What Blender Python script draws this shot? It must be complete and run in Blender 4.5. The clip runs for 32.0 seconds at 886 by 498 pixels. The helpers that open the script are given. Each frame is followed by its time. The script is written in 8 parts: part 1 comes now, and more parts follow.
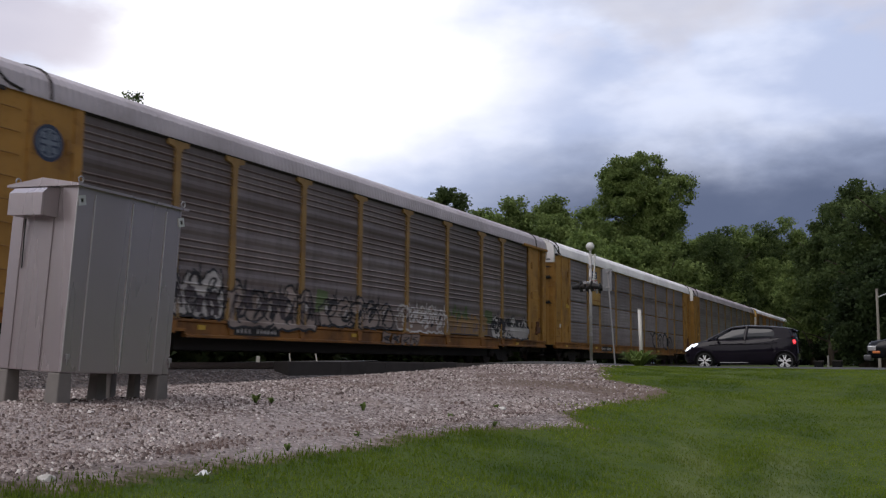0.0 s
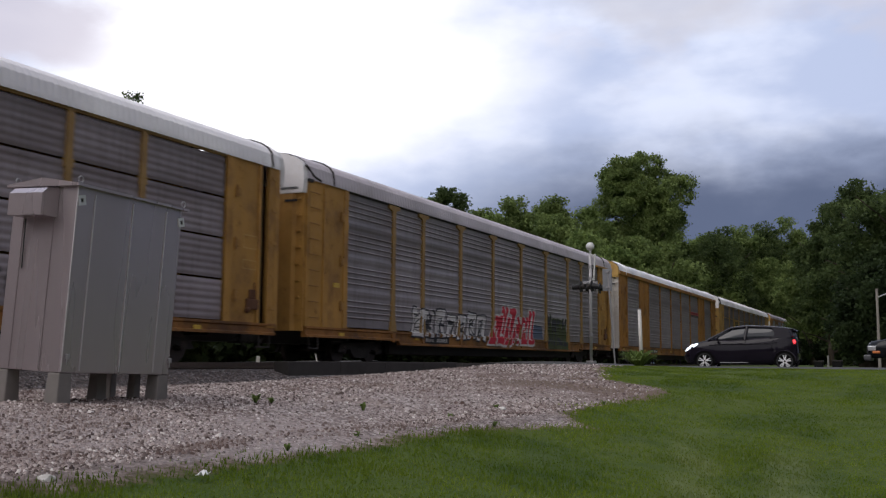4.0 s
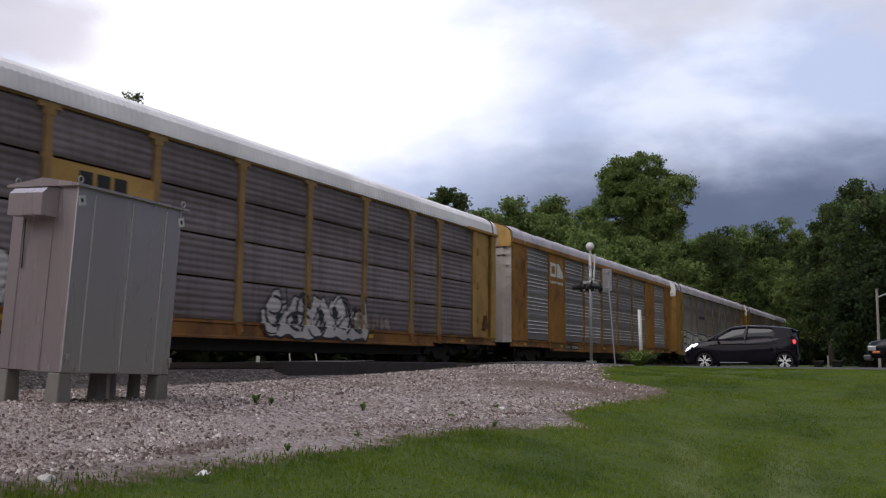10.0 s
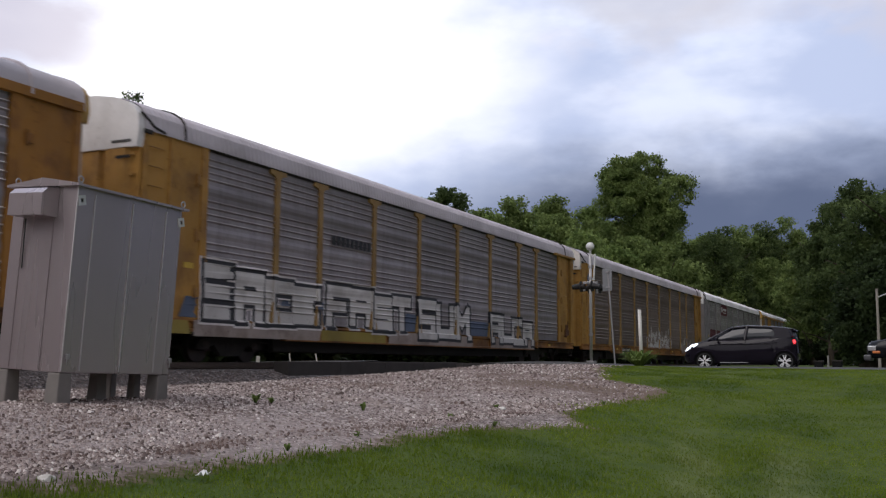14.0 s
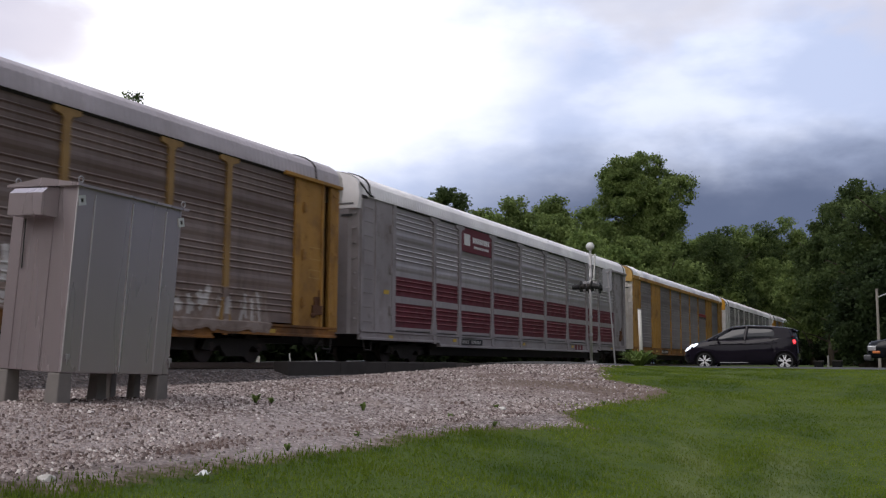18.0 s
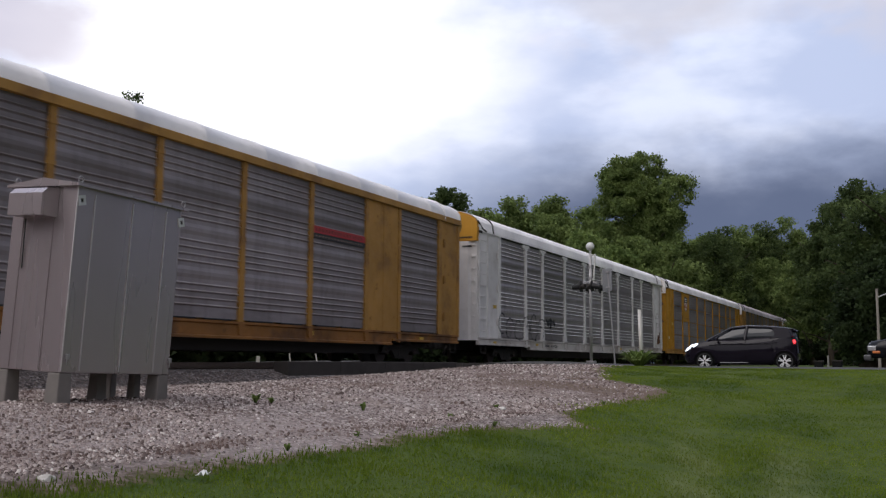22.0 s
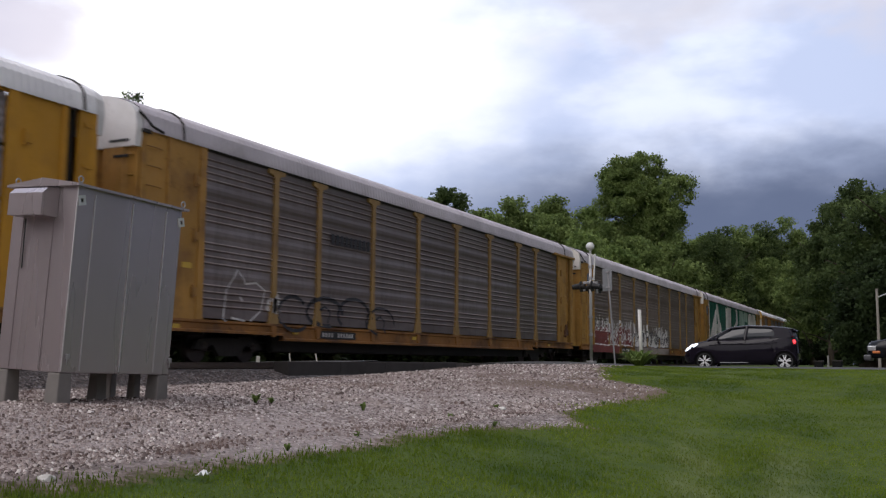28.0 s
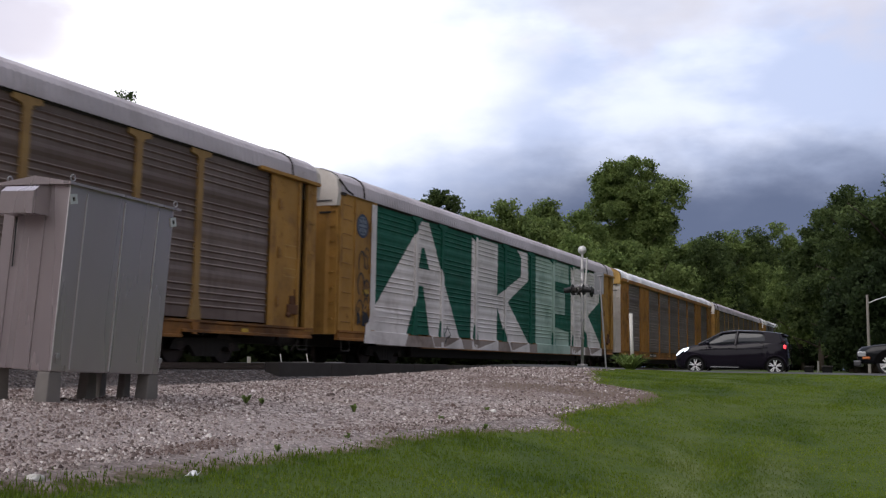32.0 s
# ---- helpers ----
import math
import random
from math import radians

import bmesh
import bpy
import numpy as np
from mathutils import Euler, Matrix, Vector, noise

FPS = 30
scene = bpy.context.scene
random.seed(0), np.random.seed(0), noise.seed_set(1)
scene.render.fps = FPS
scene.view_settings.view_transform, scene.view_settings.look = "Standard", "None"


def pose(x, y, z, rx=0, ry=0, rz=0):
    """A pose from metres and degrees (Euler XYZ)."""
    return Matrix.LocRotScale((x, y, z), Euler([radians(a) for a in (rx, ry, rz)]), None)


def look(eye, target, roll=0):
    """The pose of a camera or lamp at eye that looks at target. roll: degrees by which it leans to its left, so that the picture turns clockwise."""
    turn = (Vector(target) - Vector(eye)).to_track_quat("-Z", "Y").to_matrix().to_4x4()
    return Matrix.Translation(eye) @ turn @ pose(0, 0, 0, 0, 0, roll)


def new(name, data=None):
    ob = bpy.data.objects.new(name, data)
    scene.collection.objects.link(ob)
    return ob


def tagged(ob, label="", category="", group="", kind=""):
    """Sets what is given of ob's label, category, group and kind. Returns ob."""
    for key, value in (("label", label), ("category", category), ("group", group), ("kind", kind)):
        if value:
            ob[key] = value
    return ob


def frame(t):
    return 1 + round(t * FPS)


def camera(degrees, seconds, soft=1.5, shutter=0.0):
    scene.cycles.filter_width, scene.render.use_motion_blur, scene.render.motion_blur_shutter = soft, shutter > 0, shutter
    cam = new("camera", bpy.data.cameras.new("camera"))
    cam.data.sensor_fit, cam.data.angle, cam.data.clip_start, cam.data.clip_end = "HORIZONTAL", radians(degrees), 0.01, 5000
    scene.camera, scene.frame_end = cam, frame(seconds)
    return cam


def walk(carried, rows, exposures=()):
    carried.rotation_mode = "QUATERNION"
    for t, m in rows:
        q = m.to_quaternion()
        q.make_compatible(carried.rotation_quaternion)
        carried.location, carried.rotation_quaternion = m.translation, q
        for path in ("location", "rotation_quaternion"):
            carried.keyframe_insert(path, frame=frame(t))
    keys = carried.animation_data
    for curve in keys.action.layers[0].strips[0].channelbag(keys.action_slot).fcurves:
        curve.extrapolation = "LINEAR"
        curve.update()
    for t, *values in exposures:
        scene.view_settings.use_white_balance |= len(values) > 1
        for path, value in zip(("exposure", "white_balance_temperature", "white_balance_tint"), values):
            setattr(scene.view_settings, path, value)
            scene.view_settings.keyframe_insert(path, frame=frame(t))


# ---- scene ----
# Track along +y, rails' top at z = 0, near wall of the train at x = -13.94.
cam = camera(48.2, 32.0, soft=1.25, shutter=0.25)


def aim(turn, tilt, lean):
    """The camera at its stand, turned left of +y, tilted up and leant, in degrees."""
    a, b = radians(turn), radians(tilt)
    eye = Vector((0, 0, 0.05))
    way = Vector((-math.sin(a) * math.cos(b), math.cos(a) * math.cos(b), math.sin(b)))
    return look(eye, eye + way * 10, lean)


STEADY = (25.70, 6.49, 0.38)
walk(cam, [
    (0.0, aim(*STEADY)), (14.0, aim(*STEADY)), (28.4, aim(*STEADY)), (29.0, aim(*STEADY)),
    (29.1, aim(25.42, 6.44, 0.45)), (29.2, aim(25.22, 6.56, 0.80)), (29.35, aim(25.19, 6.58, 0.85)),
    (30.0, aim(25.18, 6.57, 0.86)), (31.0, aim(25.21, 6.59, 0.86)), (32.0, aim(25.25, 6.62, 0.86)),
], exposures=[(0.0, 0.07, 6300, 14), (9.0, 0.14, 6300, 14), (14.0, 0.16, 6300, 14), (17.3, 0.24, 6300, 14), (20.0, 0.17, 6300, 14), (25.0, 0.15, 6300, 14), (28.0, 0.26, 6300, 14), (28.9, 0.28, 6300, 14), (29.6, 0.32, 6300, 14), (32.0, 0.28, 6300, 14)])

# ---- light ----
SUN_ELEVATION, SUN_TURN = 48.0, 215.0   # degrees; turn from +y towards +x


def make_world():
    world = bpy.data.worlds.new("sky")
    scene.world = world
    world.use_nodes = True
    nt = world.node_tree
    nt.nodes.clear()
    out = nt.nodes.new("ShaderNodeOutputWorld")
    sky = nt.nodes.new("ShaderNodeTexSky")
    sky.sky_type = 'NISHITA'
    sky.sun_disc = False
    sky.sun_elevation = radians(SUN_ELEVATION)
    sky.sun_rotation = radians(SUN_TURN)
    clear = nt.nodes.new("ShaderNodeBackground")
    clear.inputs["Strength"].default_value = 0.07
    nt.links.new(sky.outputs[0], clear.inputs["Color"])
    coord = nt.nodes.new("ShaderNodeTexCoord")
    clouds = nt.nodes.new("ShaderNodeTexNoise")
    clouds.inputs["Scale"].default_value = 2.4
    clouds.inputs["Detail"].default_value = 4
    nt.links.new(coord.outputs["Generated"], clouds.inputs["Vector"])
    # brighter cover towards the hidden sun, storm cloud opposite
    away = nt.nodes.new("ShaderNodeVectorMath")
    away.operation = 'DOT_PRODUCT'
    away.inputs[1].default_value = (math.sin(radians(SUN_TURN)), math.cos(radians(SUN_TURN)), 0.55)
    nt.links.new(coord.outputs["Generated"], away.inputs[0])
    blend = nt.nodes.new("ShaderNodeMath")
    blend.operation = 'MULTIPLY_ADD'
    blend.inputs[1].default_value = 0.32
    nt.links.new(away.outputs["Value"], blend.inputs[0])
    nt.links.new(clouds.outputs["Fac"], blend.inputs[2])
    ramp = nt.nodes.new("ShaderNodeValToRGB")
    ramp.color_ramp.elements[0].position, ramp.color_ramp.elements[0].color = 0.25, (0.20, 0.22, 0.27, 1)
    ramp.color_ramp.elements[1].position, ramp.color_ramp.elements[1].color = 0.85, (1.0, 0.96, 0.93, 1)
    nt.links.new(blend.outputs[0], ramp.inputs["Fac"])
    cover = nt.nodes.new("ShaderNodeBackground")
    cover.inputs["Strength"].default_value = 0.95
    nt.links.new(ramp.outputs[0], cover.inputs["Color"])
    mix = nt.nodes.new("ShaderNodeMixShader")
    mix.inputs[0].default_value = 0.85
    nt.links.new(clear.outputs[0], mix.inputs[1])
    nt.links.new(cover.outputs[0], mix.inputs[2])
    nt.links.new(mix.outputs[0], out.inputs["Surface"])
    lamp = bpy.data.lights.new("sun", 'SUN')
    lamp.energy, lamp.angle, lamp.color = 1.0, radians(50), (1.0, 0.95, 0.88)
    e, a = radians(SUN_ELEVATION), radians(SUN_TURN)
    way = Vector((math.sin(a) * math.cos(e), math.cos(a) * math.cos(e), math.sin(e)))
    new("sun", lamp).matrix_world = look(way * 200, (0, 0, 0))


make_world()

# ---- materials ----


class Nodes:
    """A small builder for node materials."""

    def __init__(self, name):
        self.mat = bpy.data.materials.new(name)
        self.mat.use_nodes = True
        self.nt = self.mat.node_tree
        self.bsdf = self.nt.nodes["Principled BSDF"]
        self.coord = self.nt.nodes.new("ShaderNodeTexCoord").outputs["Object"]

    def link(self, a, b):
        self.nt.links.new(a, b)

    def noise(self, scale, detail=3.0, stretch=None, rough=0.5, coord=None):
        n = self.nt.nodes.new("ShaderNodeTexNoise")
        n.inputs["Scale"].default_value, n.inputs["Detail"].default_value = scale, detail
        n.inputs["Roughness"].default_value = rough
        src = coord or self.coord
        if stretch:
            m = self.nt.nodes.new("ShaderNodeMapping")
            m.inputs["Scale"].default_value = stretch
            self.link(src, m.inputs["Vector"])
            src = m.outputs[0]
        self.link(src, n.inputs["Vector"])
        return n.outputs["Fac"]

    def ramp(self, fac, stops):
        r = self.nt.nodes.new("ShaderNodeValToRGB").color_ramp
        node = self.nt.nodes[-1]
        while len(r.elements) < len(stops):
            r.elements.new(0.5)
        for e, (p, c) in zip(r.elements, stops):
            e.position = p
            e.color = (c, c, c, 1) if isinstance(c, (int, float)) else (*c, 1)
        self.link(fac, node.inputs["Fac"])
        return node.outputs["Color"]

    def mix(self, fac, a, b, blend='MIX'):
        m = self.nt.nodes.new("ShaderNodeMix")
        m.data_type, m.blend_type = 'RGBA', blend
        for value, socket in ((fac, m.inputs[0]), (a, m.inputs[6]), (b, m.inputs[7])):
            if isinstance(value, (int, float)):
                socket.default_value = value
            elif isinstance(value, tuple):
                socket.default_value = (*value, 1)
            else:
                self.link(value, socket)
        return m.outputs[2]

    def math(self, op, a, b=0.0, clamp=False):
        m = self.nt.nodes.new("ShaderNodeMath")
        m.operation, m.use_clamp = op, clamp
        for value, socket in ((a, m.inputs[0]), (b, m.inputs[1])):
            if isinstance(value, (int, float)):
                socket.default_value = value
            else:
                self.link(value, socket)
        return m.outputs[0]

    def range(self, v, a, b, c=0.0, d=1.0):
        m = self.nt.nodes.new("ShaderNodeMapRange")
        m.interpolation_type = 'SMOOTHSTEP'
        for value, socket in zip((v, a, b, c, d), m.inputs[:5]):
            if isinstance(value, (int, float)):
                socket.default_value = value
            else:
                self.link(value, socket)
        return m.outputs[0]

    def axis(self, i, coord=None):
        s = self.nt.nodes.new("ShaderNodeSeparateXYZ")
        self.link(coord or self.coord, s.inputs[0])
        return s.outputs[i]

    def object_random(self):
        return self.nt.nodes.new("ShaderNodeObjectInfo").outputs["Random"]

    def island_random(self):
        return self.nt.nodes.new("ShaderNodeNewGeometry").outputs["Random Per Island"]

    def bump(self, height, strength=0.3, distance=0.01):
        b = self.nt.nodes.new("ShaderNodeBump")
        b.inputs["Strength"].default_value, b.inputs["Distance"].default_value = strength, distance
        self.link(height, b.inputs["Height"])
        self.link(b.outputs[0], self.bsdf.inputs["Normal"])

    def finish(self, color, rough=0.6, metal=0.0, specular=0.5):
        for value, socket in ((color, "Base Color"), (rough, "Roughness"), (metal, "Metallic"), (specular, "Specular IOR Level")):
            if isinstance(value, (int, float)):
                self.bsdf.inputs[socket].default_value = value
            elif isinstance(value, tuple):
                self.bsdf.inputs[socket].default_value = (*value, 1)
            else:
                self.link(value, self.bsdf.inputs[socket])
        return self.mat


def shade(c, k):
    return tuple(min(1.0, v * k) for v in c)


def painted(name, base, grime=(0.09, 0.07, 0.055), dirt=0.45, rough=0.6, streak=True, vary=0.12, spec=0.35):
    """Weathered paint: mottled tone, vertical dirt streaks, rust flecks."""
    n = Nodes(name)
    tone = n.mix(n.range(n.noise(0.55, 5), 0.3, 0.7), shade(base, 1 - vary), shade(base, 1 + vary))
    fine = n.noise(18, 4)
    tone = n.mix(n.range(fine, 0.55, 0.8, 0, 0.3), tone, shade(base, 0.75))
    if streak:
        runs = n.noise(1.0, 4, stretch=(9.0, 9.0, 0.55), rough=0.55)
        tone = n.mix(n.range(runs, 0.52, 0.80, 0, dirt * 0.24), tone, shade(grime, 1.2))
    cloudy = n.noise(0.9, 8, rough=0.62)
    tone = n.mix(n.range(cloudy, 0.46, 0.66, 0, dirt * 0.75), tone, grime)
    blots = n.noise(3.4, 7, rough=0.75)
    tone = n.mix(n.range(blots, 0.58, 0.68, 0, dirt * 0.7), tone, shade(grime, 0.8))
    n.bump(fine, 0.15, 0.004)
    return n.finish(tone, n.range(blots, 0.3, 0.7, rough - 0.1, rough + 0.15), 0.0, spec)


def panel_metal(name, base, grime, dirt, rough=0.55, metal=0.35):
    """Galvanised side sheet with horizontal dust bands and a tone that varies sheet by sheet."""
    n = Nodes(name)
    pick = n.object_random()
    tone = n.mix(pick, shade(base, 0.82), shade(base, 1.15))
    bands = n.noise(1.0, 4, stretch=(0.3, 0.3, 2.4))
    tone = n.mix(n.range(bands, 0.4, 0.7, 0, dirt), tone, grime)
    runs = n.noise(1.0, 6, stretch=(7.0, 7.0, 0.4), rough=0.7)
    tone = n.mix(n.range(runs, 0.47, 0.74, 0, dirt), tone, shade(grime, 0.85))
    haze = n.noise(0.7, 6, rough=0.65)
    tone = n.mix(n.range(haze, 0.45, 0.65, 0, dirt * 0.7), tone, shade(grime, 1.5))
    fine = n.noise(22, 3)
    tone = n.mix(n.range(fine, 0.4, 0.8, 0, 0.25), tone, shade(base, 0.6))
    n.bump(fine, 0.1, 0.003)
    return n.finish(tone, rough, metal, 0.4)


def plain(name, base, rough=0.6, metal=0.0, vary=0.15, scale=6.0, spec=0.5):
    n = Nodes(name)
    tone = n.mix(n.noise(scale, 4), shade(base, 1 - vary), shade(base, 1 + vary))
    n.bump(n.noise(scale * 6, 3), 0.1, 0.003)
    return n.finish(tone, rough, metal, spec)


def glow(name, color, strength):
    n = Nodes(name)
    n.bsdf.inputs["Emission Color"].default_value = (*color, 1)
    n.bsdf.inputs["Emission Strength"].default_value = strength
    return n.finish(color, 0.3)


YELLOW = painted("ochre_paint", (0.40, 0.215, 0.050), (0.135, 0.064, 0.028), 0.75, vary=0.14)
YELLOW_OLD = painted("rusty_ochre_paint", (0.33, 0.152, 0.030), (0.115, 0.048, 0.020), 0.8, vary=0.18)
YELLOW_PALE = painted("pale_ochre_paint", (0.46, 0.285, 0.085), (0.19, 0.09, 0.038), 0.6, vary=0.12)
SILL_RUST = painted("rusty_ochre_sill_paint", (0.25, 0.112, 0.028), (0.062, 0.032, 0.020), 0.95, vary=0.25)
SILL_WHITE = painted("soiled_white_sill_paint", (0.55, 0.52, 0.50), (0.17, 0.12, 0.09), 0.7)
POST_OCHRE = painted("muted_ochre_post_paint", (0.31, 0.195, 0.072), (0.14, 0.075, 0.038), 0.55)
YELLOW_NEW = painted("fresh_ochre_paint", (0.50, 0.25, 0.022), (0.16, 0.08, 0.02), 0.3)
WHITE_PAINT = painted("white_paint", (0.72, 0.70, 0.70), (0.25, 0.21, 0.17), 0.3)
WHITE_SOILED = painted("soiled_white_paint", (0.62, 0.58, 0.54), (0.30, 0.22, 0.15), 0.5)
GREY_PAINT = painted("grey_paint", (0.31, 0.285, 0.295), (0.13, 0.10, 0.09), 0.5)
ROOF_GREY = painted("grey_roof_sheet", (0.50, 0.46, 0.50), (0.26, 0.23, 0.23), 0.4, 0.5)
ROOF_WHITE = painted("white_roof_sheet", (0.90, 0.88, 0.92), (0.52, 0.49, 0.49), 0.3, 0.42)
PANEL_GREY = panel_metal("grey_side_sheet", (0.335, 0.30, 0.315), (0.11, 0.092, 0.09), 0.5, 0.5, 0.35)
PANEL_DARK = panel_metal("dark_side_sheet", (0.235, 0.198, 0.192), (0.10, 0.074, 0.065), 0.58, 0.5, 0.5)
PANEL_BROWN = panel_metal("brown_dusty_side_sheet", (0.235, 0.182, 0.162), (0.10, 0.066, 0.054), 0.6, 0.52, 0.4)
PANEL_PALE = panel_metal("pale_side_sheet", (0.34, 0.31, 0.325), (0.14, 0.125, 0.122), 0.45, 0.45, 0.45)
PANEL_SILVER = panel_metal("silver_side_sheet", (0.47, 0.43, 0.44), (0.20, 0.175, 0.17), 0.4, 0.45, 0.4)
# lighter copy of the red sheet, for sky light painted on its ribs
RIB_LIT_RED = painted("skylit_red_rib_paint", (0.24, 0.075, 0.085), (0.10, 0.05, 0.05), 0.6)
PANEL_MAUVE = panel_metal("mauve_grey_side_sheet", (0.315, 0.275, 0.29), (0.115, 0.092, 0.092), 0.55, 0.6, 0.3)
PANEL_MURK = panel_metal("murky_mauve_side_sheet", (0.255, 0.215, 0.222), (0.085, 0.064, 0.062), 0.65, 0.6, 0.3)
# lighter copies of the side sheets: sky light painted on the rib tops
RIB_LIT_PALE = panel_metal("skylit_pale_rib_metal", (0.90, 0.88, 0.89), (0.45, 0.42, 0.42), 0.3, 0.45, 0.12)
RIB_LIT_DULL = panel_metal("skylit_dusty_rib_metal", (0.44, 0.40, 0.40), (0.16, 0.13, 0.12), 0.6, 0.5, 0.45)
RIB_LIT_BROWN = panel_metal("skylit_brown_rib_metal", (0.34, 0.28, 0.255), (0.15, 0.108, 0.092), 0.6, 0.55, 0.4)
PANEL_RED = painted("red_side_sheet", (0.125, 0.022, 0.032), (0.055, 0.030, 0.031), 0.75)
PANEL_GREEN = painted("green_spray_paint", (0.010, 0.108, 0.072), (0.018, 0.070, 0.052), 0.5, 0.7)
STEEL_DARK = plain("dark_running_gear", (0.035, 0.03, 0.028), 0.75, 0.2)
WHEEL_STEEL = plain("wheel_steel", (0.07, 0.055, 0.05), 0.5, 0.7)
RAIL_STEEL = plain("rail_steel", (0.20, 0.15, 0.12), 0.45, 0.7)
BLACK = plain("black_paint", (0.015, 0.015, 0.016), 0.6)
BLACK_SPRAY = plain("black_spray", (0.025, 0.025, 0.03), 0.7)
GREY_SPRAY = plain("dark_mauve_spray", (0.075, 0.062, 0.07), 0.7)
MINT_SPRAY = painted("mint_white_spray", (0.40, 0.52, 0.46), (0.10, 0.20, 0.16), 0.55, 0.75)
YELLOW_SPRAY = painted("yellow_spray", (0.27, 0.21, 0.05), (0.15, 0.11, 0.04), 0.4, 0.75)
REFLECTOR = plain("amber_reflector", (0.55, 0.36, 0.04), 0.35)
WHITE_SPRAY = painted("white_spray", (0.56, 0.54, 0.53), (0.20, 0.17, 0.16), 0.55, 0.75)
DULL_SPRAY = painted("dull_brown_grey_spray", (0.26, 0.20, 0.17), (0.10, 0.07, 0.06), 0.5, 0.75)
PALE_OCHRE_SPRAY = painted("pale_ochre_spray", (0.34, 0.22, 0.10), (0.15, 0.10, 0.06), 0.5, 0.75)
PINK_SPRAY = painted("pink_red_spray", (0.21, 0.055, 0.05), (0.10, 0.045, 0.04), 0.5, 0.75)
MAROON = plain("maroon_board", (0.13, 0.014, 0.024), 0.6)
LETTER_WHITE = painted("thick_white_wall_paint", (0.74, 0.70, 0.695), (0.30, 0.25, 0.23), 0.45, 0.75)
WORN_WHITE = painted("thin_worn_white_spray", (0.33, 0.275, 0.25), (0.12, 0.082, 0.065), 0.8, 0.75)
RUST = painted("bare_rust", (0.13, 0.062, 0.034), (0.05, 0.028, 0.02), 0.8, 0.85)
RED_SPRAY = painted("red_spray", (0.50, 0.03, 0.05), (0.25, 0.05, 0.06), 0.3, 0.75)
BLUE_SPRAY = painted("blue_spray", (0.10, 0.125, 0.185), (0.075, 0.08, 0.095), 0.6, 0.75)
GREEN_SPRAY = painted("lime_spray", (0.13, 0.18, 0.085), (0.08, 0.09, 0.05), 0.5, 0.75)
OLIVE_SPRAY = painted("olive_spray", (0.07, 0.085, 0.035), (0.03, 0.03, 0.02), 0.5, 0.75)
LOGO_BLUE = plain("emblem_blue", (0.030, 0.045, 0.090), 0.6)
LOGO_PALE = plain("emblem_pale_blue", (0.17, 0.205, 0.26), 0.6)
LOGO_WHITE = plain("emblem_white", (0.72, 0.72, 0.72), 0.6)
LOGO_RED = plain("emblem_red", (0.40, 0.03, 0.04), 0.6)
GALVANISED = plain("galvanised_steel", (0.36, 0.35, 0.36), 0.42, 0.55, 0.1, 3.0)

# ---- mesh helpers ----


def tag_slot(ob, material):
    """The object's own material, on mesh data that may be shared."""
    if not ob.data.materials:
        ob.data.materials.append(None)
    ob.material_slots[0].link = 'OBJECT'
    ob.material_slots[0].material = material
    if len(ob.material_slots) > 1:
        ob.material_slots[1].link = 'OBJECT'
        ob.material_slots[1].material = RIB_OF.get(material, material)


def sheet(name, data, material, parent=None, label="", at=None):
    """One object on ready mesh data, under a thing or part."""
    ob = new(name, data)
    tag_slot(ob, material)
    if parent is not None:
        ob.parent = parent
    if at is not None:
        ob.matrix_basis = at
    if label:
        tagged(ob, label)
    return ob


RIB_OF = {}


def mesh_of(name, verts, faces, smooth=False):
    me = bpy.data.meshes.new(name)
    if isinstance(faces, np.ndarray):
        k, n = faces.shape
        me.vertices.add(len(verts))
        me.vertices.foreach_set("co", np.ascontiguousarray(verts, dtype=np.float32).ravel())
        me.loops.add(k * n)
        me.loops.foreach_set("vertex_index", np.ascontiguousarray(faces, dtype=np.int32).ravel())
        me.polygons.add(k)
        me.polygons.foreach_set("loop_start", np.arange(0, k * n, n, dtype=np.int32))
        me.update(calc_edges=True)
        return me
    me.from_pydata([tuple(v) for v in verts], [], [tuple(f) for f in faces])
    if smooth:
        me.polygons.foreach_set("use_smooth", [True] * len(me.polygons))
    me.update()
    return me


def mesh_bm(name, bm, smooth=False):
    bmesh.ops.recalc_face_normals(bm, faces=bm.faces)
    me = bpy.data.meshes.new(name)
    bm.to_mesh(me)
    bm.free()
    if smooth:
        me.polygons.foreach_set("use_smooth", [True] * len(me.polygons))
    return me


def part(name, bm, material, parent=None, label="", smooth=False):
    return sheet(name, mesh_bm(name, bm, smooth), material, parent, label)


def block(bm, x0, x1, y0, y1, z0, z1, bevel=0.0):
    m = Matrix.Translation(((x0 + x1) / 2, (y0 + y1) / 2, (z0 + z1) / 2)) @ Matrix.Diagonal((abs(x1 - x0), abs(y1 - y0), abs(z1 - z0), 1))
    made = bmesh.ops.create_cube(bm, size=1, matrix=m)["verts"]
    if bevel:
        edges = list({e for v in made for e in v.link_edges})
        bmesh.ops.bevel(bm, geom=edges, offset=bevel, segments=2, affect='EDGES', profile=0.5)
    return made


def rod(bm, a, b, r, n=8, r2=None):
    a, b = Vector(a), Vector(b)
    way = b - a
    m = Matrix.Translation((a + b) / 2) @ way.to_track_quat('Z', 'Y').to_matrix().to_4x4()
    bmesh.ops.create_cone(bm, cap_ends=True, segments=n, radius1=r, radius2=r if r2 is None else r2, depth=way.length, matrix=m)


def ball(bm, c, r, n=10, sx=1, sy=1, sz=1):
    m = Matrix.Translation(c) @ Matrix.Diagonal((sx, sy, sz, 1))
    bmesh.ops.create_uvsphere(bm, u_segments=n, v_segments=max(4, n // 2 + 1), radius=r, matrix=m)


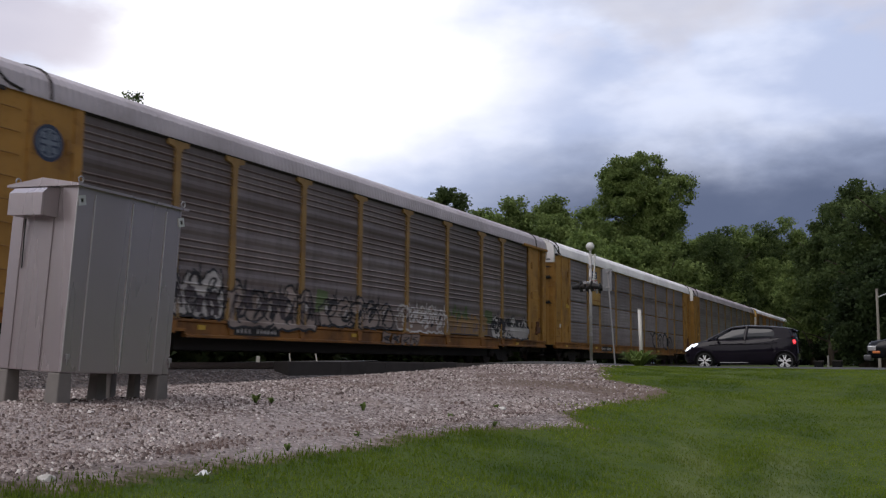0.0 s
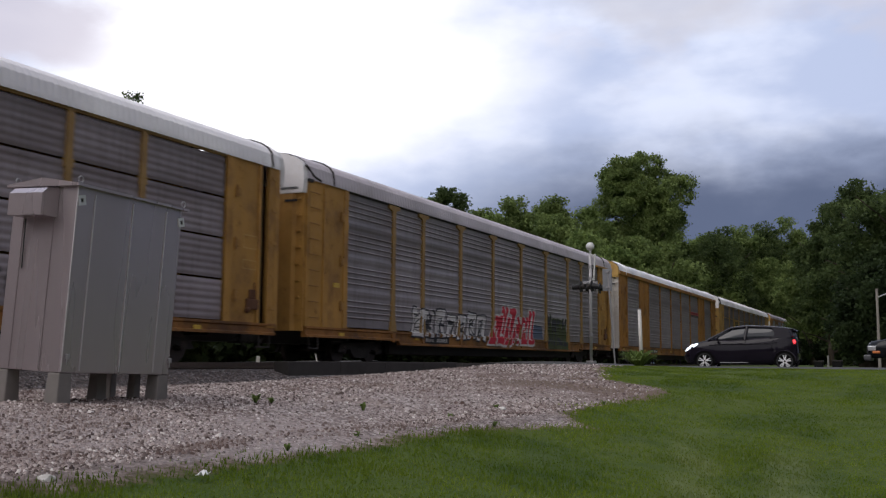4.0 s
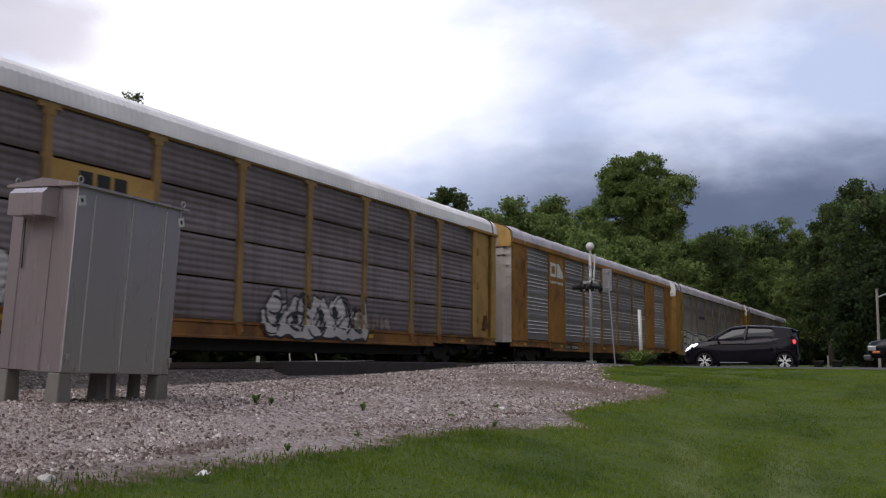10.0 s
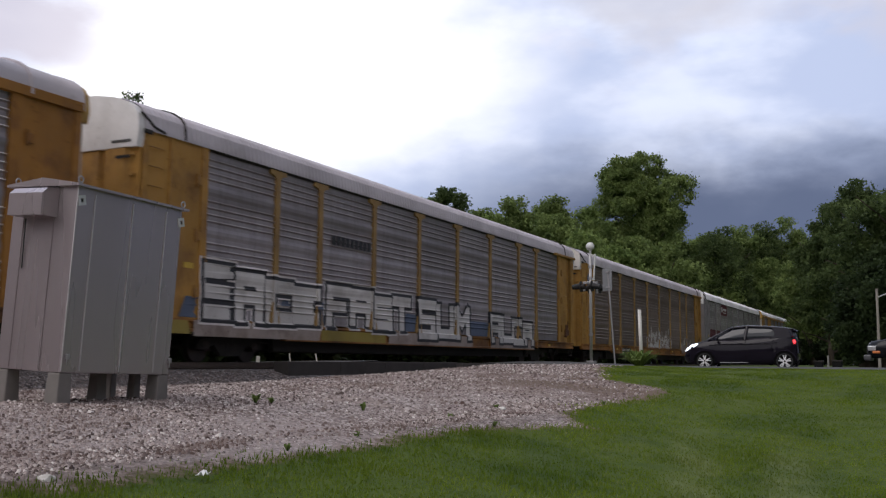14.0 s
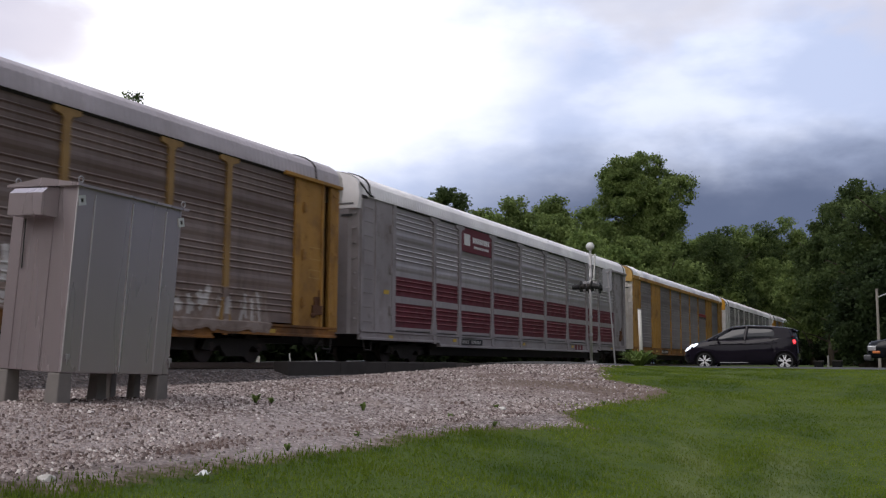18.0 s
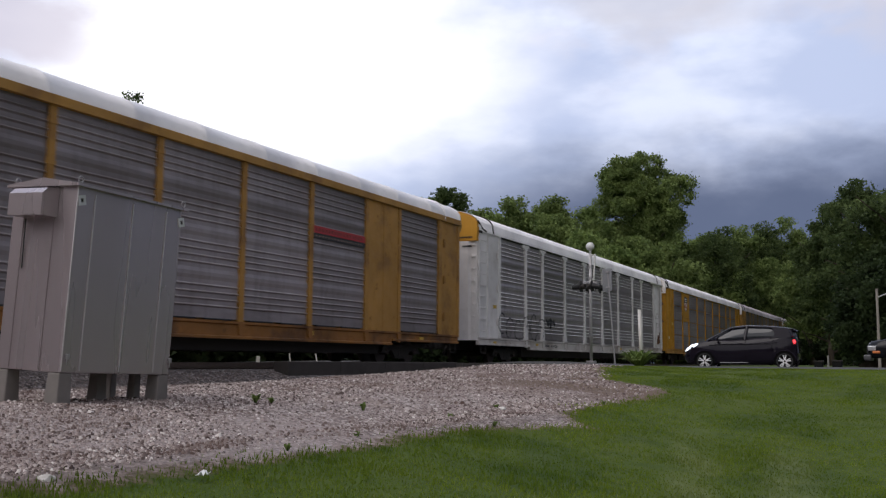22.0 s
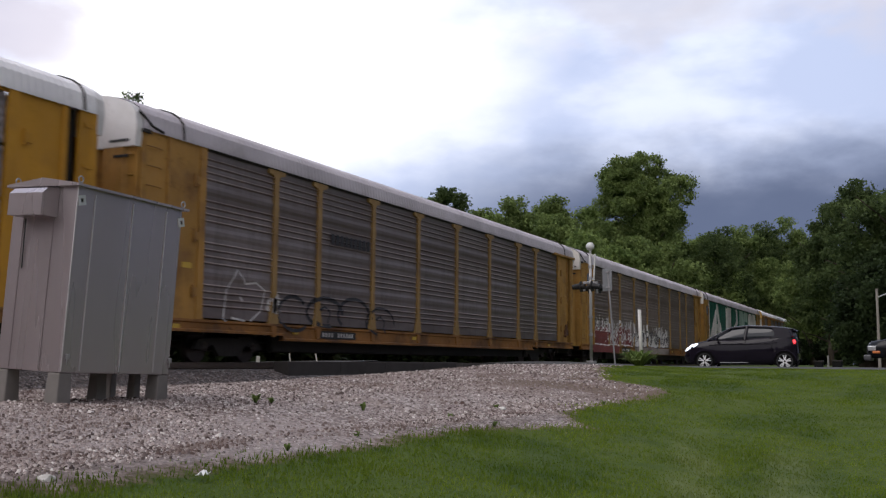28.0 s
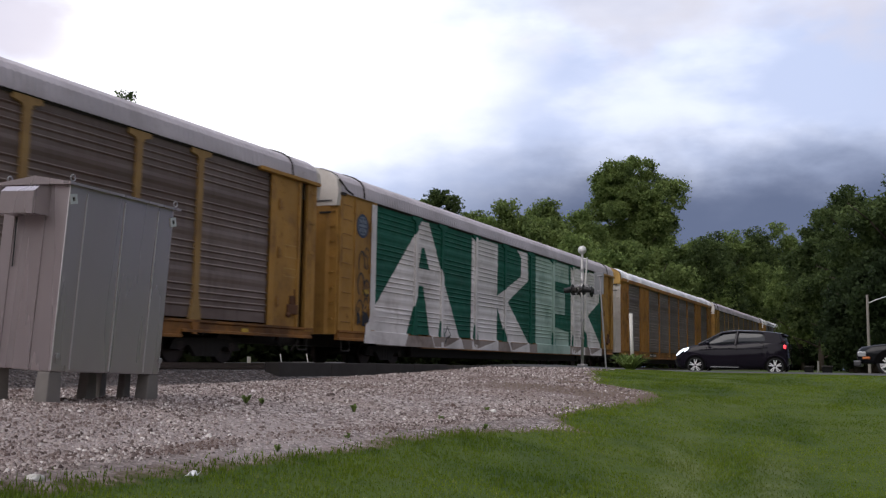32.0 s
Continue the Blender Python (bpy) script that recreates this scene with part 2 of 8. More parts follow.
def slab(bm, outline, thick, place):
    """A flat plate from a 2D outline (u, v), laid by place((u, v, w)), w from 0 to thick."""
    low = [bm.verts.new(place(u, v, 0.0)) for u, v in outline]
    top = [bm.verts.new(place(u, v, thick)) for u, v in outline]
    k = len(outline)
    bm.faces.new(top)
    bm.faces.new(low[::-1])
    for i in range(k):
        bm.faces.new((low[i], low[(i + 1) % k], top[(i + 1) % k], top[i]))


def smoothstep(a, b, x):
    t = min(1.0, max(0.0, (x - a) / (b - a)))
    return t * t * (3 - 2 * t)

# ---- sky beyond the trees ----


def cloud_material():
    n = Nodes("storm_clouds")
    uv = n.nt.nodes.new("ShaderNodeUVMap").outputs[0]
    u0, v0 = n.axis(0, uv), n.axis(1, uv)           # degrees of azimuth and of height
    warp = n.noise(0.10, 5, coord=uv, stretch=(1.0, 2.0, 1.0))
    warp2 = n.noise(0.20, 5, coord=uv, stretch=(1.0, 2.0, 1.0), rough=0.5)
    u = n.math('ADD', u0, n.math('MULTIPLY', n.math('SUBTRACT', warp, 0.5), 10.0))
    v = n.math('ADD', v0, n.math('MULTIPLY', n.math('SUBTRACT', warp2, 0.5), 4.5))
    # bright break in the cover
    du = n.math('DIVIDE', n.math('ADD', u, 9.0), 15.0)
    dv = n.math('DIVIDE', n.math('SUBTRACT', v, 13.0), 12.0)
    d = n.math('SQRT', n.math('ADD', n.math('MULTIPLY', du, du), n.math('MULTIPLY', dv, dv)))
    bright = n.range(d, 0.55, 1.35, 1.0, 0.0)
    ledge = n.range(n.math('SUBTRACT', v, n.math('ADD', 13.0, n.math('MULTIPLY', u, 0.35))), -2.6, 2.4)
    bright = n.math('MULTIPLY', bright, n.math('MAXIMUM', ledge, n.range(u, -6.5, -12.0)))
    # dark storm base low in the sky
    low = n.math('MULTIPLY', n.range(v, 16.0, 7.2, 0.0, 1.0), n.range(u, -5.0, 10.5, 0.20, 1.0))
    wisps = n.noise(0.11, 5, coord=uv, stretch=(0.9, 2.0, 1.0), rough=0.5)
    base = n.mix(n.range(wisps, 0.38, 0.66), (0.50, 0.575, 0.75), (0.74, 0.80, 0.93))
    grey = n.range(n.noise(0.13, 4, coord=uv, stretch=(1.0, 1.8, 1.0)), 0.5, 0.7)
    high = n.math('MULTIPLY', grey, n.range(v0, 13.0, 20.0))
    base = n.mix(n.math('MULTIPLY', high, 0.7), base, (0.62, 0.60, 0.64))
    base = n.mix(n.range(low, 0.05, 0.95), base, (0.115, 0.145, 0.225))
    # cloud out of view to the right, darkened to dim the train's side
    base = n.mix(n.range(u0, 22.0, 62.0, 0.0, 0.85), base, (0.13, 0.15, 0.20))
    base = n.mix(bright, base, (1.15, 1.15, 1.17))
    # two soft grey clouds high up
    for cu, cv, su, sv, amount, tint in ((-23.5, 17.4, 8.0, 2.6, 0.75, (0.62, 0.58, 0.63)), (13.5, 20.2, 9.0, 2.6, 0.6, (0.60, 0.59, 0.62))):
        pu = n.math('DIVIDE', n.math('SUBTRACT', u, cu), su)
        pv = n.math('DIVIDE', n.math('SUBTRACT', v, cv), sv)
        far = n.math('SQRT', n.math('ADD', n.math('MULTIPLY', pu, pu), n.math('MULTIPLY', pv, pv)))
        base = n.mix(n.range(far, 0.35, 1.0, amount, 0.0), base, tint)
    n.nt.nodes.remove(n.bsdf)
    em = n.nt.nodes.new("ShaderNodeEmission")
    n.link(base, em.inputs["Color"])
    em.inputs["Strength"].default_value = 1.0
    n.link(em.outputs[0], n.nt.nodes["Material Output"].inputs["Surface"])
    n.mat.cycles.emission_sampling = 'NONE'
    return n.mat


def make_clouds():
    """A wide curved backdrop of cloud, far beyond everything, that drifts slowly."""
    r, verts, faces, uvs = 2600.0, [], [], []
    az = [radians(a) for a in range(-100, 101, 4)]
    el = [radians(e) for e in range(-4, 57, 4)]
    for e in el:
        for a in az:
            verts.append((r * math.sin(a) * math.cos(e), r * math.cos(a) * math.cos(e), r * math.sin(e)))
            uvs.append((math.degrees(a), math.degrees(e)))
    w = len(az)
    for j in range(len(el) - 1):
        for i in range(w - 1):
            faces.append((j * w + i, j * w + i + 1, (j + 1) * w + i + 1, (j + 1) * w + i))
    me = mesh_of("cloud_backdrop", verts, faces, True)
    layer = me.uv_layers.new(name="sky")
    for loop in me.loops:
        layer.data[loop.index].uv = uvs[loop.vertex_index]
    ob = sheet("cloud_backdrop", me, cloud_material())
    tagged(ob, "grey and white storm clouds drifting over the trees", "sky", kind="structure")
    return ob


clouds = make_clouds()
CLOUD_ROWS = [(0.0, pose(0, 0, 0, 0, 0, 25.7)), (16.0, pose(0, 0, 0, 0, 0, 26.5)), (32.0, pose(0, 0, 0, 0, 0, 27.3))]

# ---- ground ----
TRACK_X = -15.465
ROAD_NEAR, ROAD_FAR = 29.2, 36.6


def ground(x, y):
    """Height of the ground: a bank that rises from the lawn to the railway and the road."""
    w1, w2 = smoothstep(0.5, 7.5, -x), smoothstep(8, 28, y)
    z = -0.06 - 1.30 * (1 - w1) * (1 - w2) - 0.30 * w1 * (1 - smoothstep(10, 26, y))
    if y < -5:
        z = max(z, -1.36) if x > -7 else z
    z -= 0.09 * smoothstep(-8.5, -5.5, x) * w2
    c = smoothstep(9.8, 12.4, -x) * (1 - 0.55 * smoothstep(29.0, 38.0, y))
    z = z * (1 - c) - 0.42 * c
    z += 0.06 * smoothstep(-8.0, -6.5, x) * smoothstep(24.0, 27.6, y) * (1 - smoothstep(28.5, 29.15, y))
    if -12.5 < x < -5 and 20 < y < 29:      # heaped stone beside the crossing
        z += 0.05 * math.sin(math.pi * (x + 12.5) / 7.5) * math.sin(math.pi * (y - 20) / 9)
    return z


EDGE = [(-400, -5.0), (4, -4.69), (7.0, -4.65), (10.6, -4.62), (11.6, -4.3), (12.6, -4.02), (13.3, -4.45), (14.4, -4.62), (16.4, -4.2), (18.0, -4.15),
        (18.8, -4.5), (19.4, -5.7), (23.5, -7.0), (29.0, -7.8), (29.3, -12.2), (900, -12.4)]


def gravel_edge(y):
    return float(np.interp(y, [e[0] for e in EDGE], [e[1] for e in EDGE]))


def steps(stops):
    out = []
    for a, b, d in stops:
        k = max(1, round((b - a) / d))
        out += [a + (b - a) * i / k for i in range(k)]
    return out + [stops[-1][1]]


def pale_stripes(n):
    """Two pale stripes on the lawn, laid along sight lines to fit the camera's view."""
    x, y = n.axis(0), n.axis(1)
    wave = n.math('MULTIPLY', n.math('SUBTRACT', n.noise(0.5, 3), 0.5), 0.5)
    total = None
    for slope in (0.205, 0.118):
        off = n.math('ABSOLUTE', n.math('ADD', n.math('ADD', x, n.math('MULTIPLY', y, slope)), wave))
        band = n.range(off, 0.08, 0.42, 1.0, 0.0)
        total = band if total is None else n.math('MAXIMUM', total, band)
    total = n.math('MULTIPLY', total, n.range(y, 17.0, 11.0))
    return n.math('MULTIPLY', total, n.range(n.noise(1.3, 4), 0.35, 0.6, 0.3, 1.0))


def lawn_clumps(n):
    """Where the lawn grows thicker and darker: long drifts and small tufts."""
    drift = n.range(n.noise(0.55, 4, stretch=(1.0, 0.6, 1.0)), 0.46, 0.60)
    tuft = n.range(n.noise(2.2, 4, rough=0.6), 0.50, 0.64)
    return n.math('ADD', n.math('MULTIPLY', drift, 0.48), n.math('MULTIPLY', tuft, 0.34), True)


def ground_material():
    n = Nodes("grass_and_gravel")
    mask = n.nt.nodes.new("ShaderNodeAttribute")
    mask.attribute_name = "gravel"
    ragged = n.math('ADD', mask.outputs["Fac"], n.math('MULTIPLY', n.math('SUBTRACT', n.noise(3.2, 5, rough=0.65), 0.5), 1.1))
    stone = n.range(ragged, 0.42, 0.58)
    lawn = n.mix(n.noise(0.35, 4), (0.050, 0.082, 0.009), (0.080, 0.116, 0.015))
    lawn = n.mix(n.range(n.noise(2.4, 5), 0.45, 0.75, 0, 0.6), lawn, (0.085, 0.112, 0.020))
    lawn = n.mix(n.range(n.noise(45, 3), 0.35, 0.7, 0, 0.35), lawn, (0.035, 0.066, 0.009))
    pebbles = n.nt.nodes.new("ShaderNodeTexVoronoi")
    pebbles.inputs["Scale"].default_value = 30
    n.link(n.coord, pebbles.inputs["Vector"])
    tint = n.axis(0, pebbles.outputs["Color"])
    rock = n.ramp(tint, [(0.0, (0.10, 0.076, 0.069)), (0.35, (0.25, 0.205, 0.192)), (0.7, (0.40, 0.34, 0.32)), (1.0, (0.62, 0.56, 0.535))])
    soil = n.mix(n.range(n.noise(0.5, 5), 0.42, 0.7), rock, (0.34, 0.27, 0.235))
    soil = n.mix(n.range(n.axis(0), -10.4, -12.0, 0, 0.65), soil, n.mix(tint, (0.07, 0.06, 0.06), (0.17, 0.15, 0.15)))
    tip = n.math('MULTIPLY', n.range(n.axis(1), 14.0, 17.0), n.range(n.noise(0.9, 4), 0.28, 0.5))
    tip = n.math('MULTIPLY', tip, n.range(n.axis(0), -8.6, -6.2, 0.45, 1.0))
    soil = n.mix(n.range(n.noise(0.28, 3, stretch=(1.0, 0.35, 1.0)), 0.5, 0.62, 0, 0.6), soil, (0.36, 0.31, 0.30))
    soil = n.mix(n.math('MULTIPLY', tip, 0.85), soil, n.mix(n.noise(2.5, 5), (0.10, 0.066, 0.046), (0.19, 0.135, 0.10)))
    lawn = n.mix(n.range(n.noise(0.22, 3), 0.46, 0.62, 0, 0.55), lawn, (0.082, 0.110, 0.017))
    lawn = n.mix(lawn_clumps(n), lawn, (0.030, 0.058, 0.007))
    lawn = n.mix(n.math('MULTIPLY', pale_stripes(n), 0.5), lawn, (0.15, 0.175, 0.065))
    rim = n.range(n.math('ABSOLUTE', n.math('SUBTRACT', ragged, 0.5)), 0.02, 0.22, 0.55, 0.0)
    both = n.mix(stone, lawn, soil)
    both = n.mix(rim, both, (0.17, 0.12, 0.085))
    n.bump(n.math('MULTIPLY', pebbles.outputs["Distance"], stone), 0.8, 0.03)
    return n.finish(both, 0.9, 0.0, 0.2)


def make_ground():
    xs = steps([(-1500, -200, 130), (-200, -40, 8), (-40, -14, 1.2), (-14, 3, 0.22), (3, 20, 1.5), (20, 200, 12), (200, 1500, 130)])
    ys = steps([(-600, -60, 60), (-60, 2, 4), (2, 30, 0.25), (30, 60, 1.5), (60, 300, 12), (300, 2500, 150)])
    verts, faces, mask = [], [], []
    for y in ys:
        for x in xs:
            z = ground(x, y)
            if -14 < x < 3 and 2 < y < 30:
                z += 0.025 * noise.noise((x * 0.7, y * 0.7, 0)) + 0.012 * noise.noise((x * 2.3, y * 2.3, 5))
            verts.append((x, y, z))
            e = gravel_edge(y) - x
            if x < TRACK_X:
                e = min(e, x - (TRACK_X - 5.0))
            mask.append(min(1.0, max(0.0, 0.5 + e * 1.4)))
    w = len(xs)
    for j in range(len(ys) - 1):
        for i in range(w - 1):
            faces.append((j * w + i, j * w + i + 1, (j + 1) * w + i + 1, (j + 1) * w + i))
    me = mesh_of("ground", verts, faces, True)
    layer = me.attributes.new("gravel", 'FLOAT', 'POINT')
    layer.data.foreach_set("value", mask)
    tagged(sheet("ground", me, ground_material()), "mown green lawn beside a bank of pinkish grey gravel", "ground", kind="structure")


make_ground()


def asphalt_material():
    n = Nodes("asphalt")
    tone = n.mix(n.noise(0.6, 4), (0.045, 0.045, 0.047), (0.07, 0.068, 0.066))
    tone = n.mix(n.range(n.noise(60, 3), 0.5, 0.8, 0, 0.6), tone, (0.13, 0.125, 0.12))
    n.bump(n.noise(90, 2), 0.4, 0.004)
    return n.finish(tone, 0.85)


ASPHALT = asphalt_material()
TIMBER = plain("creosoted_timber", (0.055, 0.045, 0.04), 0.85, 0.0, 0.3, 5.0, 0.2)


def make_road():
    for name, x0, x1 in (("road", -12.6, 90.0), ("road", -90.0, -18.4)):
        xs = steps([(x0, x1, 1.5)])
        verts, faces = [], []
        for x in xs:
            g = -0.01 - 0.35 * smoothstep(19, 40, -x) - 0.125 * smoothstep(-11.5, -7.5, x)
            rise = 0.035 if x > -13 else 0.02
            verts += [(x, ROAD_NEAR, g - 0.5), (x, ROAD_NEAR, g + rise), (x, 32.9, g + rise + 0.06), (x, ROAD_FAR, g + rise), (x, ROAD_FAR, g - 0.5)]
        for i in range(len(xs) - 1):
            for j in range(4):
                faces.append((i * 5 + j, i * 5 + 5 + j, i * 5 + 6 + j, i * 5 + 1 + j))
        tagged(sheet(name, mesh_of("road", verts, faces), ASPHALT), "two-lane asphalt road over the level crossing", "road", kind="structure")


make_road()


def make_track():
    bed = bmesh.new()
    for y0, y1 in ((-420, ROAD_NEAR), (ROAD_FAR, 900)):
        prof = [(-3.2, -0.55), (-1.65, -0.27), (1.0, -0.27), (1.4, -0.15), (1.95, -0.18), (2.6, -0.37), (3.2, -0.60)]
        a = [bed.verts.new((TRACK_X + dx, y0, z)) for dx, z in prof]
        b = [bed.verts.new((TRACK_X + dx, y1, z)) for dx, z in prof]
        for i in range(len(prof) - 1):
            bed.faces.new((a[i], b[i], b[i + 1], a[i + 1]))
    n = Nodes("ballast")
    cell = n.nt.nodes.new("ShaderNodeTexVoronoi")
    cell.inputs["Scale"].default_value = 16
    n.link(n.coord, cell.inputs["Vector"])
    tone = n.ramp(n.axis(0, cell.outputs["Color"]), [(0.0, (0.05, 0.045, 0.045)), (0.6, (0.14, 0.125, 0.125)), (1.0, (0.34, 0.31, 0.31))])
    n.bump(cell.outputs["Distance"], 1.0, 0.05)
    ob = part("ballast_bed", bed, n.finish(tone, 0.9, 0.0, 0.2))
    tagged(ob, "dark grey crushed stone ballast under the track", "ballast", kind="structure")
    ties = bmesh.new()
    for i in range(-60, 160):
        y = i * 0.6
        if not ROAD_NEAR - 0.3 < y < ROAD_FAR + 0.3:
            block(ties, TRACK_X - 1.3, TRACK_X + 1.3, y - 0.11, y + 0.11, -0.34, -0.135)
    tagged(part("sleepers", ties, TIMBER), "dark creosoted timber sleepers in ballast", "sleepers", kind="stuff")
    for side in (-1, 1):
        bm = bmesh.new()
        prof = [(-0.07, -0.135), (0.07, -0.135), (0.07, -0.12), (0.012, -0.10), (0.012, -0.035), (0.036, -0.03), (0.036, 0.0), (-0.036, 0.0),
                (-0.036, -0.03), (-0.012, -0.035), (-0.012, -0.10), (-0.07, -0.12)]
        c = TRACK_X + side * 0.755
        a = [bm.verts.new((c + dx, -420, z)) for dx, z in prof]
        b = [bm.verts.new((c + dx, 900, z)) for dx, z in prof]
        for i in range(len(prof)):
            j = (i + 1) % len(prof)
            bm.faces.new((a[i], a[j], b[j], b[i]))
        tagged(part("rail", bm, RAIL_STEEL), "worn steel rail with rusty web", "rail", kind="structure")


make_track()


def make_crossing():
    """Rubber and timber crossing panels that carry the road over the rails."""
    for x0, x1 in ((-20.6, TRACK_X - 0.83), (TRACK_X - 0.66, TRACK_X + 0.66), (TRACK_X + 0.83, -12.6)):
        bm = bmesh.new()
        k = 3 if x1 - x0 > 2 else 2
        for i in range(k):
            a, b = x0 + (x1 - x0) * i / k, x0 + (x1 - x0) * (i + 1) / k
            block(bm, a + 0.01, b - 0.01, ROAD_NEAR - 0.12, ROAD_FAR + 0.1, -0.44, 0.012, 0.012)
        tagged(part("crossing_panel", bm, plain("crossing_panel_rubber", (0.085, 0.08, 0.078), 0.85, 0.0, 0.25, 2.0, 0.2)),
               "dark grey level crossing panel beside the rail", "crossing panel", group="level crossing panels", kind="structure")


    bm = bmesh.new()
    k = 4
    for i in range(k):
        a, b = 19.1 + 9.2 * i / k, 19.1 + 9.2 * (i + 1) / k
        block(bm, -13.52, -13.12, a, b + 0.001, -0.50, 0.035, 0.02)
    tagged(part("concrete_slab", bm, plain("dark_weathered_concrete", (0.055, 0.05, 0.048), 0.9, 0.0, 0.3, 2.5, 0.2)),
           "long dark concrete edge slab beside the track", "slab", kind="structure")


make_crossing()


def see_through(n, tone, share):
    """Finishes a thin leaf's material: part of the light passes through it."""
    n.finish(tone, 0.7, 0.0, 0.15)
    thin = n.nt.nodes.new("ShaderNodeBsdfTranslucent")
    n.link(tone, thin.inputs["Color"])
    both = n.nt.nodes.new("ShaderNodeMixShader")
    both.inputs[0].default_value = share
    n.link(n.bsdf.outputs[0], both.inputs[1])
    n.link(thin.outputs[0], both.inputs[2])
    n.link(both.outputs[0], n.nt.nodes["Material Output"].inputs["Surface"])
    return n.mat


def stones_and_grass():
    rng = np.random.default_rng(7)
    # gravel: small broken stones, half sunk: a tilted top over a wider foot
    k = 230000
    y = 3.2 + 25.5 * rng.random(k) ** 1.9
    x = -4.4 - 9.2 * rng.random(k)
    edge = np.interp(y, [e[0] for e in EDGE], [e[1] for e in EDGE])
    keep = x < edge + 0.25 * rng.standard_normal(k) * 0.6
    thin = np.array([smoothstep(-0.05, 0.25, noise.noise((a * 0.45, b * 0.22, 3))) for a, b in zip(x, y)])
    thin = np.maximum(thin, np.clip((y - 14.5) / 3, 0, 1) * np.clip((x + 8.8) / 2.5, 0.6, 1) * 0.95)
    keep &= rng.random(k) > thin * 0.72
    x, y = x[keep], y[keep]
    z = np.array([ground(a, b) + 0.025 * noise.noise((a * 0.7, b * 0.7, 0)) + 0.012 * noise.noise((a * 2.3, b * 2.3, 5)) for a, b in zip(x, y)])
    z = np.where(y < 19.0, np.maximum(z, np.interp(x - TRACK_X, [1.4, 1.95, 2.6, 3.2], [-0.14, -0.17, -0.36, -0.60])), z)
    k = len(x)
    size = (0.0050 + 0.0135 * rng.random(k) ** 3.0 + 0.012 * (rng.random(k) > 0.985)) * (0.85 + y / 30)
    base = np.array([(1, 0, -0.5), (0, 1, -0.5), (-1, 0, -0.5), (0, -1, -0.5), (0.62, 0, 0.55), (0, 0.62, 0.55), (-0.62, 0, 0.55), (0, -0.62, 0.55)])
    long = np.stack([0.75 + 0.7 * rng.random(k), 0.75 + 0.4 * rng.random(k), 0.45 + 0.7 * rng.random(k)], -1)
    jit = base[None] * long[:, None, :] * (0.7 + 0.6 * rng.random((k, 8, 1))) * size[:, None, None]
    jit[:, 4:, 2] += jit[:, 4:, 0] * rng.uniform(-0.5, 0.5, (k, 1)) + jit[:, 4:, 1] * rng.uniform(-0.5, 0.5, (k, 1))
    a = rng.random(k) * 6.28
    c, s = np.cos(a)[:, None], np.sin(a)[:, None]
    px = jit[:, :, 0] * c - jit[:, :, 1] * s
    py = jit[:, :, 0] * s + jit[:, :, 1] * c
    verts = np.stack([px + x[:, None], py + y[:, None], jit[:, :, 2] + (z + size * 0.25)[:, None]], -1).reshape(-1, 3)
    quad = np.array([(4, 5, 6, 7), (0, 1, 5, 4), (1, 2, 6, 5), (2, 3, 7, 6), (3, 0, 4, 7)])
    faces = (quad[None] + 8 * np.arange(k)[:, None, None]).reshape(-1, 4)
    n = Nodes("broken_stone")
    tone = n.ramp(n.island_random(), [(0.0, (0.06, 0.042, 0.038)), (0.28, (0.19, 0.15, 0.14)), (0.7, (0.41, 0.345, 0.325)), (0.93, (0.56, 0.50, 0.475)), (1.0, (0.80, 0.76, 0.73))])
    tone = n.mix(n.range(n.noise(0.4, 4), 0.46, 0.64, 0, 0.6), tone, (0.145, 0.10, 0.088))
    tone = n.mix(n.range(n.noise(1.3, 5, rough=0.6), 0.56, 0.66, 0, 0.65), tone, (0.115, 0.072, 0.06))
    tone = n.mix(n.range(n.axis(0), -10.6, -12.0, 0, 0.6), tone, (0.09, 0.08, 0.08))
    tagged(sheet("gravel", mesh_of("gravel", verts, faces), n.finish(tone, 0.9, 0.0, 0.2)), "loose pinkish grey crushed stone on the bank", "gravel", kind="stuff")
    # lawn: single blades
    k = 430000
    y = 3.5 + 26.0 * rng.random(k) ** 1.6
    x = -12 + 16.5 * rng.random(k)
    edge = np.interp(y, [e[0] for e in EDGE], [e[1] for e in EDGE])
    near = x > edge + 0.12 * rng.standard_normal(k)
    view = x > -1.3 * y
    keep = near & view & (x < -0.02 * y + 0.5)
    x, y = x[keep], y[keep]
    k = len(x)
    z = np.array([ground(a, b) + 0.025 * noise.noise((a * 0.7, b * 0.7, 0)) for a, b in zip(x, y)])
    lush = np.array([0.6 + 0.9 * max(0.0, noise.noise((a * 0.8, b * 0.8, 9)) + 0.35) for a, b in zip(x, y)])
    off = x - np.interp(y, [e[0] for e in EDGE], [e[1] for e in EDGE])
    h = (0.014 + 0.026 * rng.random(k) + 0.03 * (rng.random(k) > 0.985)) * lush * (1.0 - y / 60) * (1 + 0.6 * np.exp(-np.abs(off) / 0.30))
    w = 0.003 + 0.003 * rng.random(k) + y * 0.00055
    a = rng.random(k) * 6.28
    lean = 0.7 * rng.random(k) * h
    b = rng.random(k) * 6.28
    p0 = np.stack([x - w * np.cos(a), y - w * np.sin(a), z - 0.01], -1)
    p1 = np.stack([x + w * np.cos(a), y + w * np.sin(a), z - 0.01], -1)
    p2 = np.stack([x + lean * np.cos(b), y + lean * np.sin(b), z + h], -1)
    verts = np.stack([p0, p1, p2], 1).reshape(-1, 3)
    faces = np.arange(3 * k).reshape(-1, 3)
    n = Nodes("grass_blades")
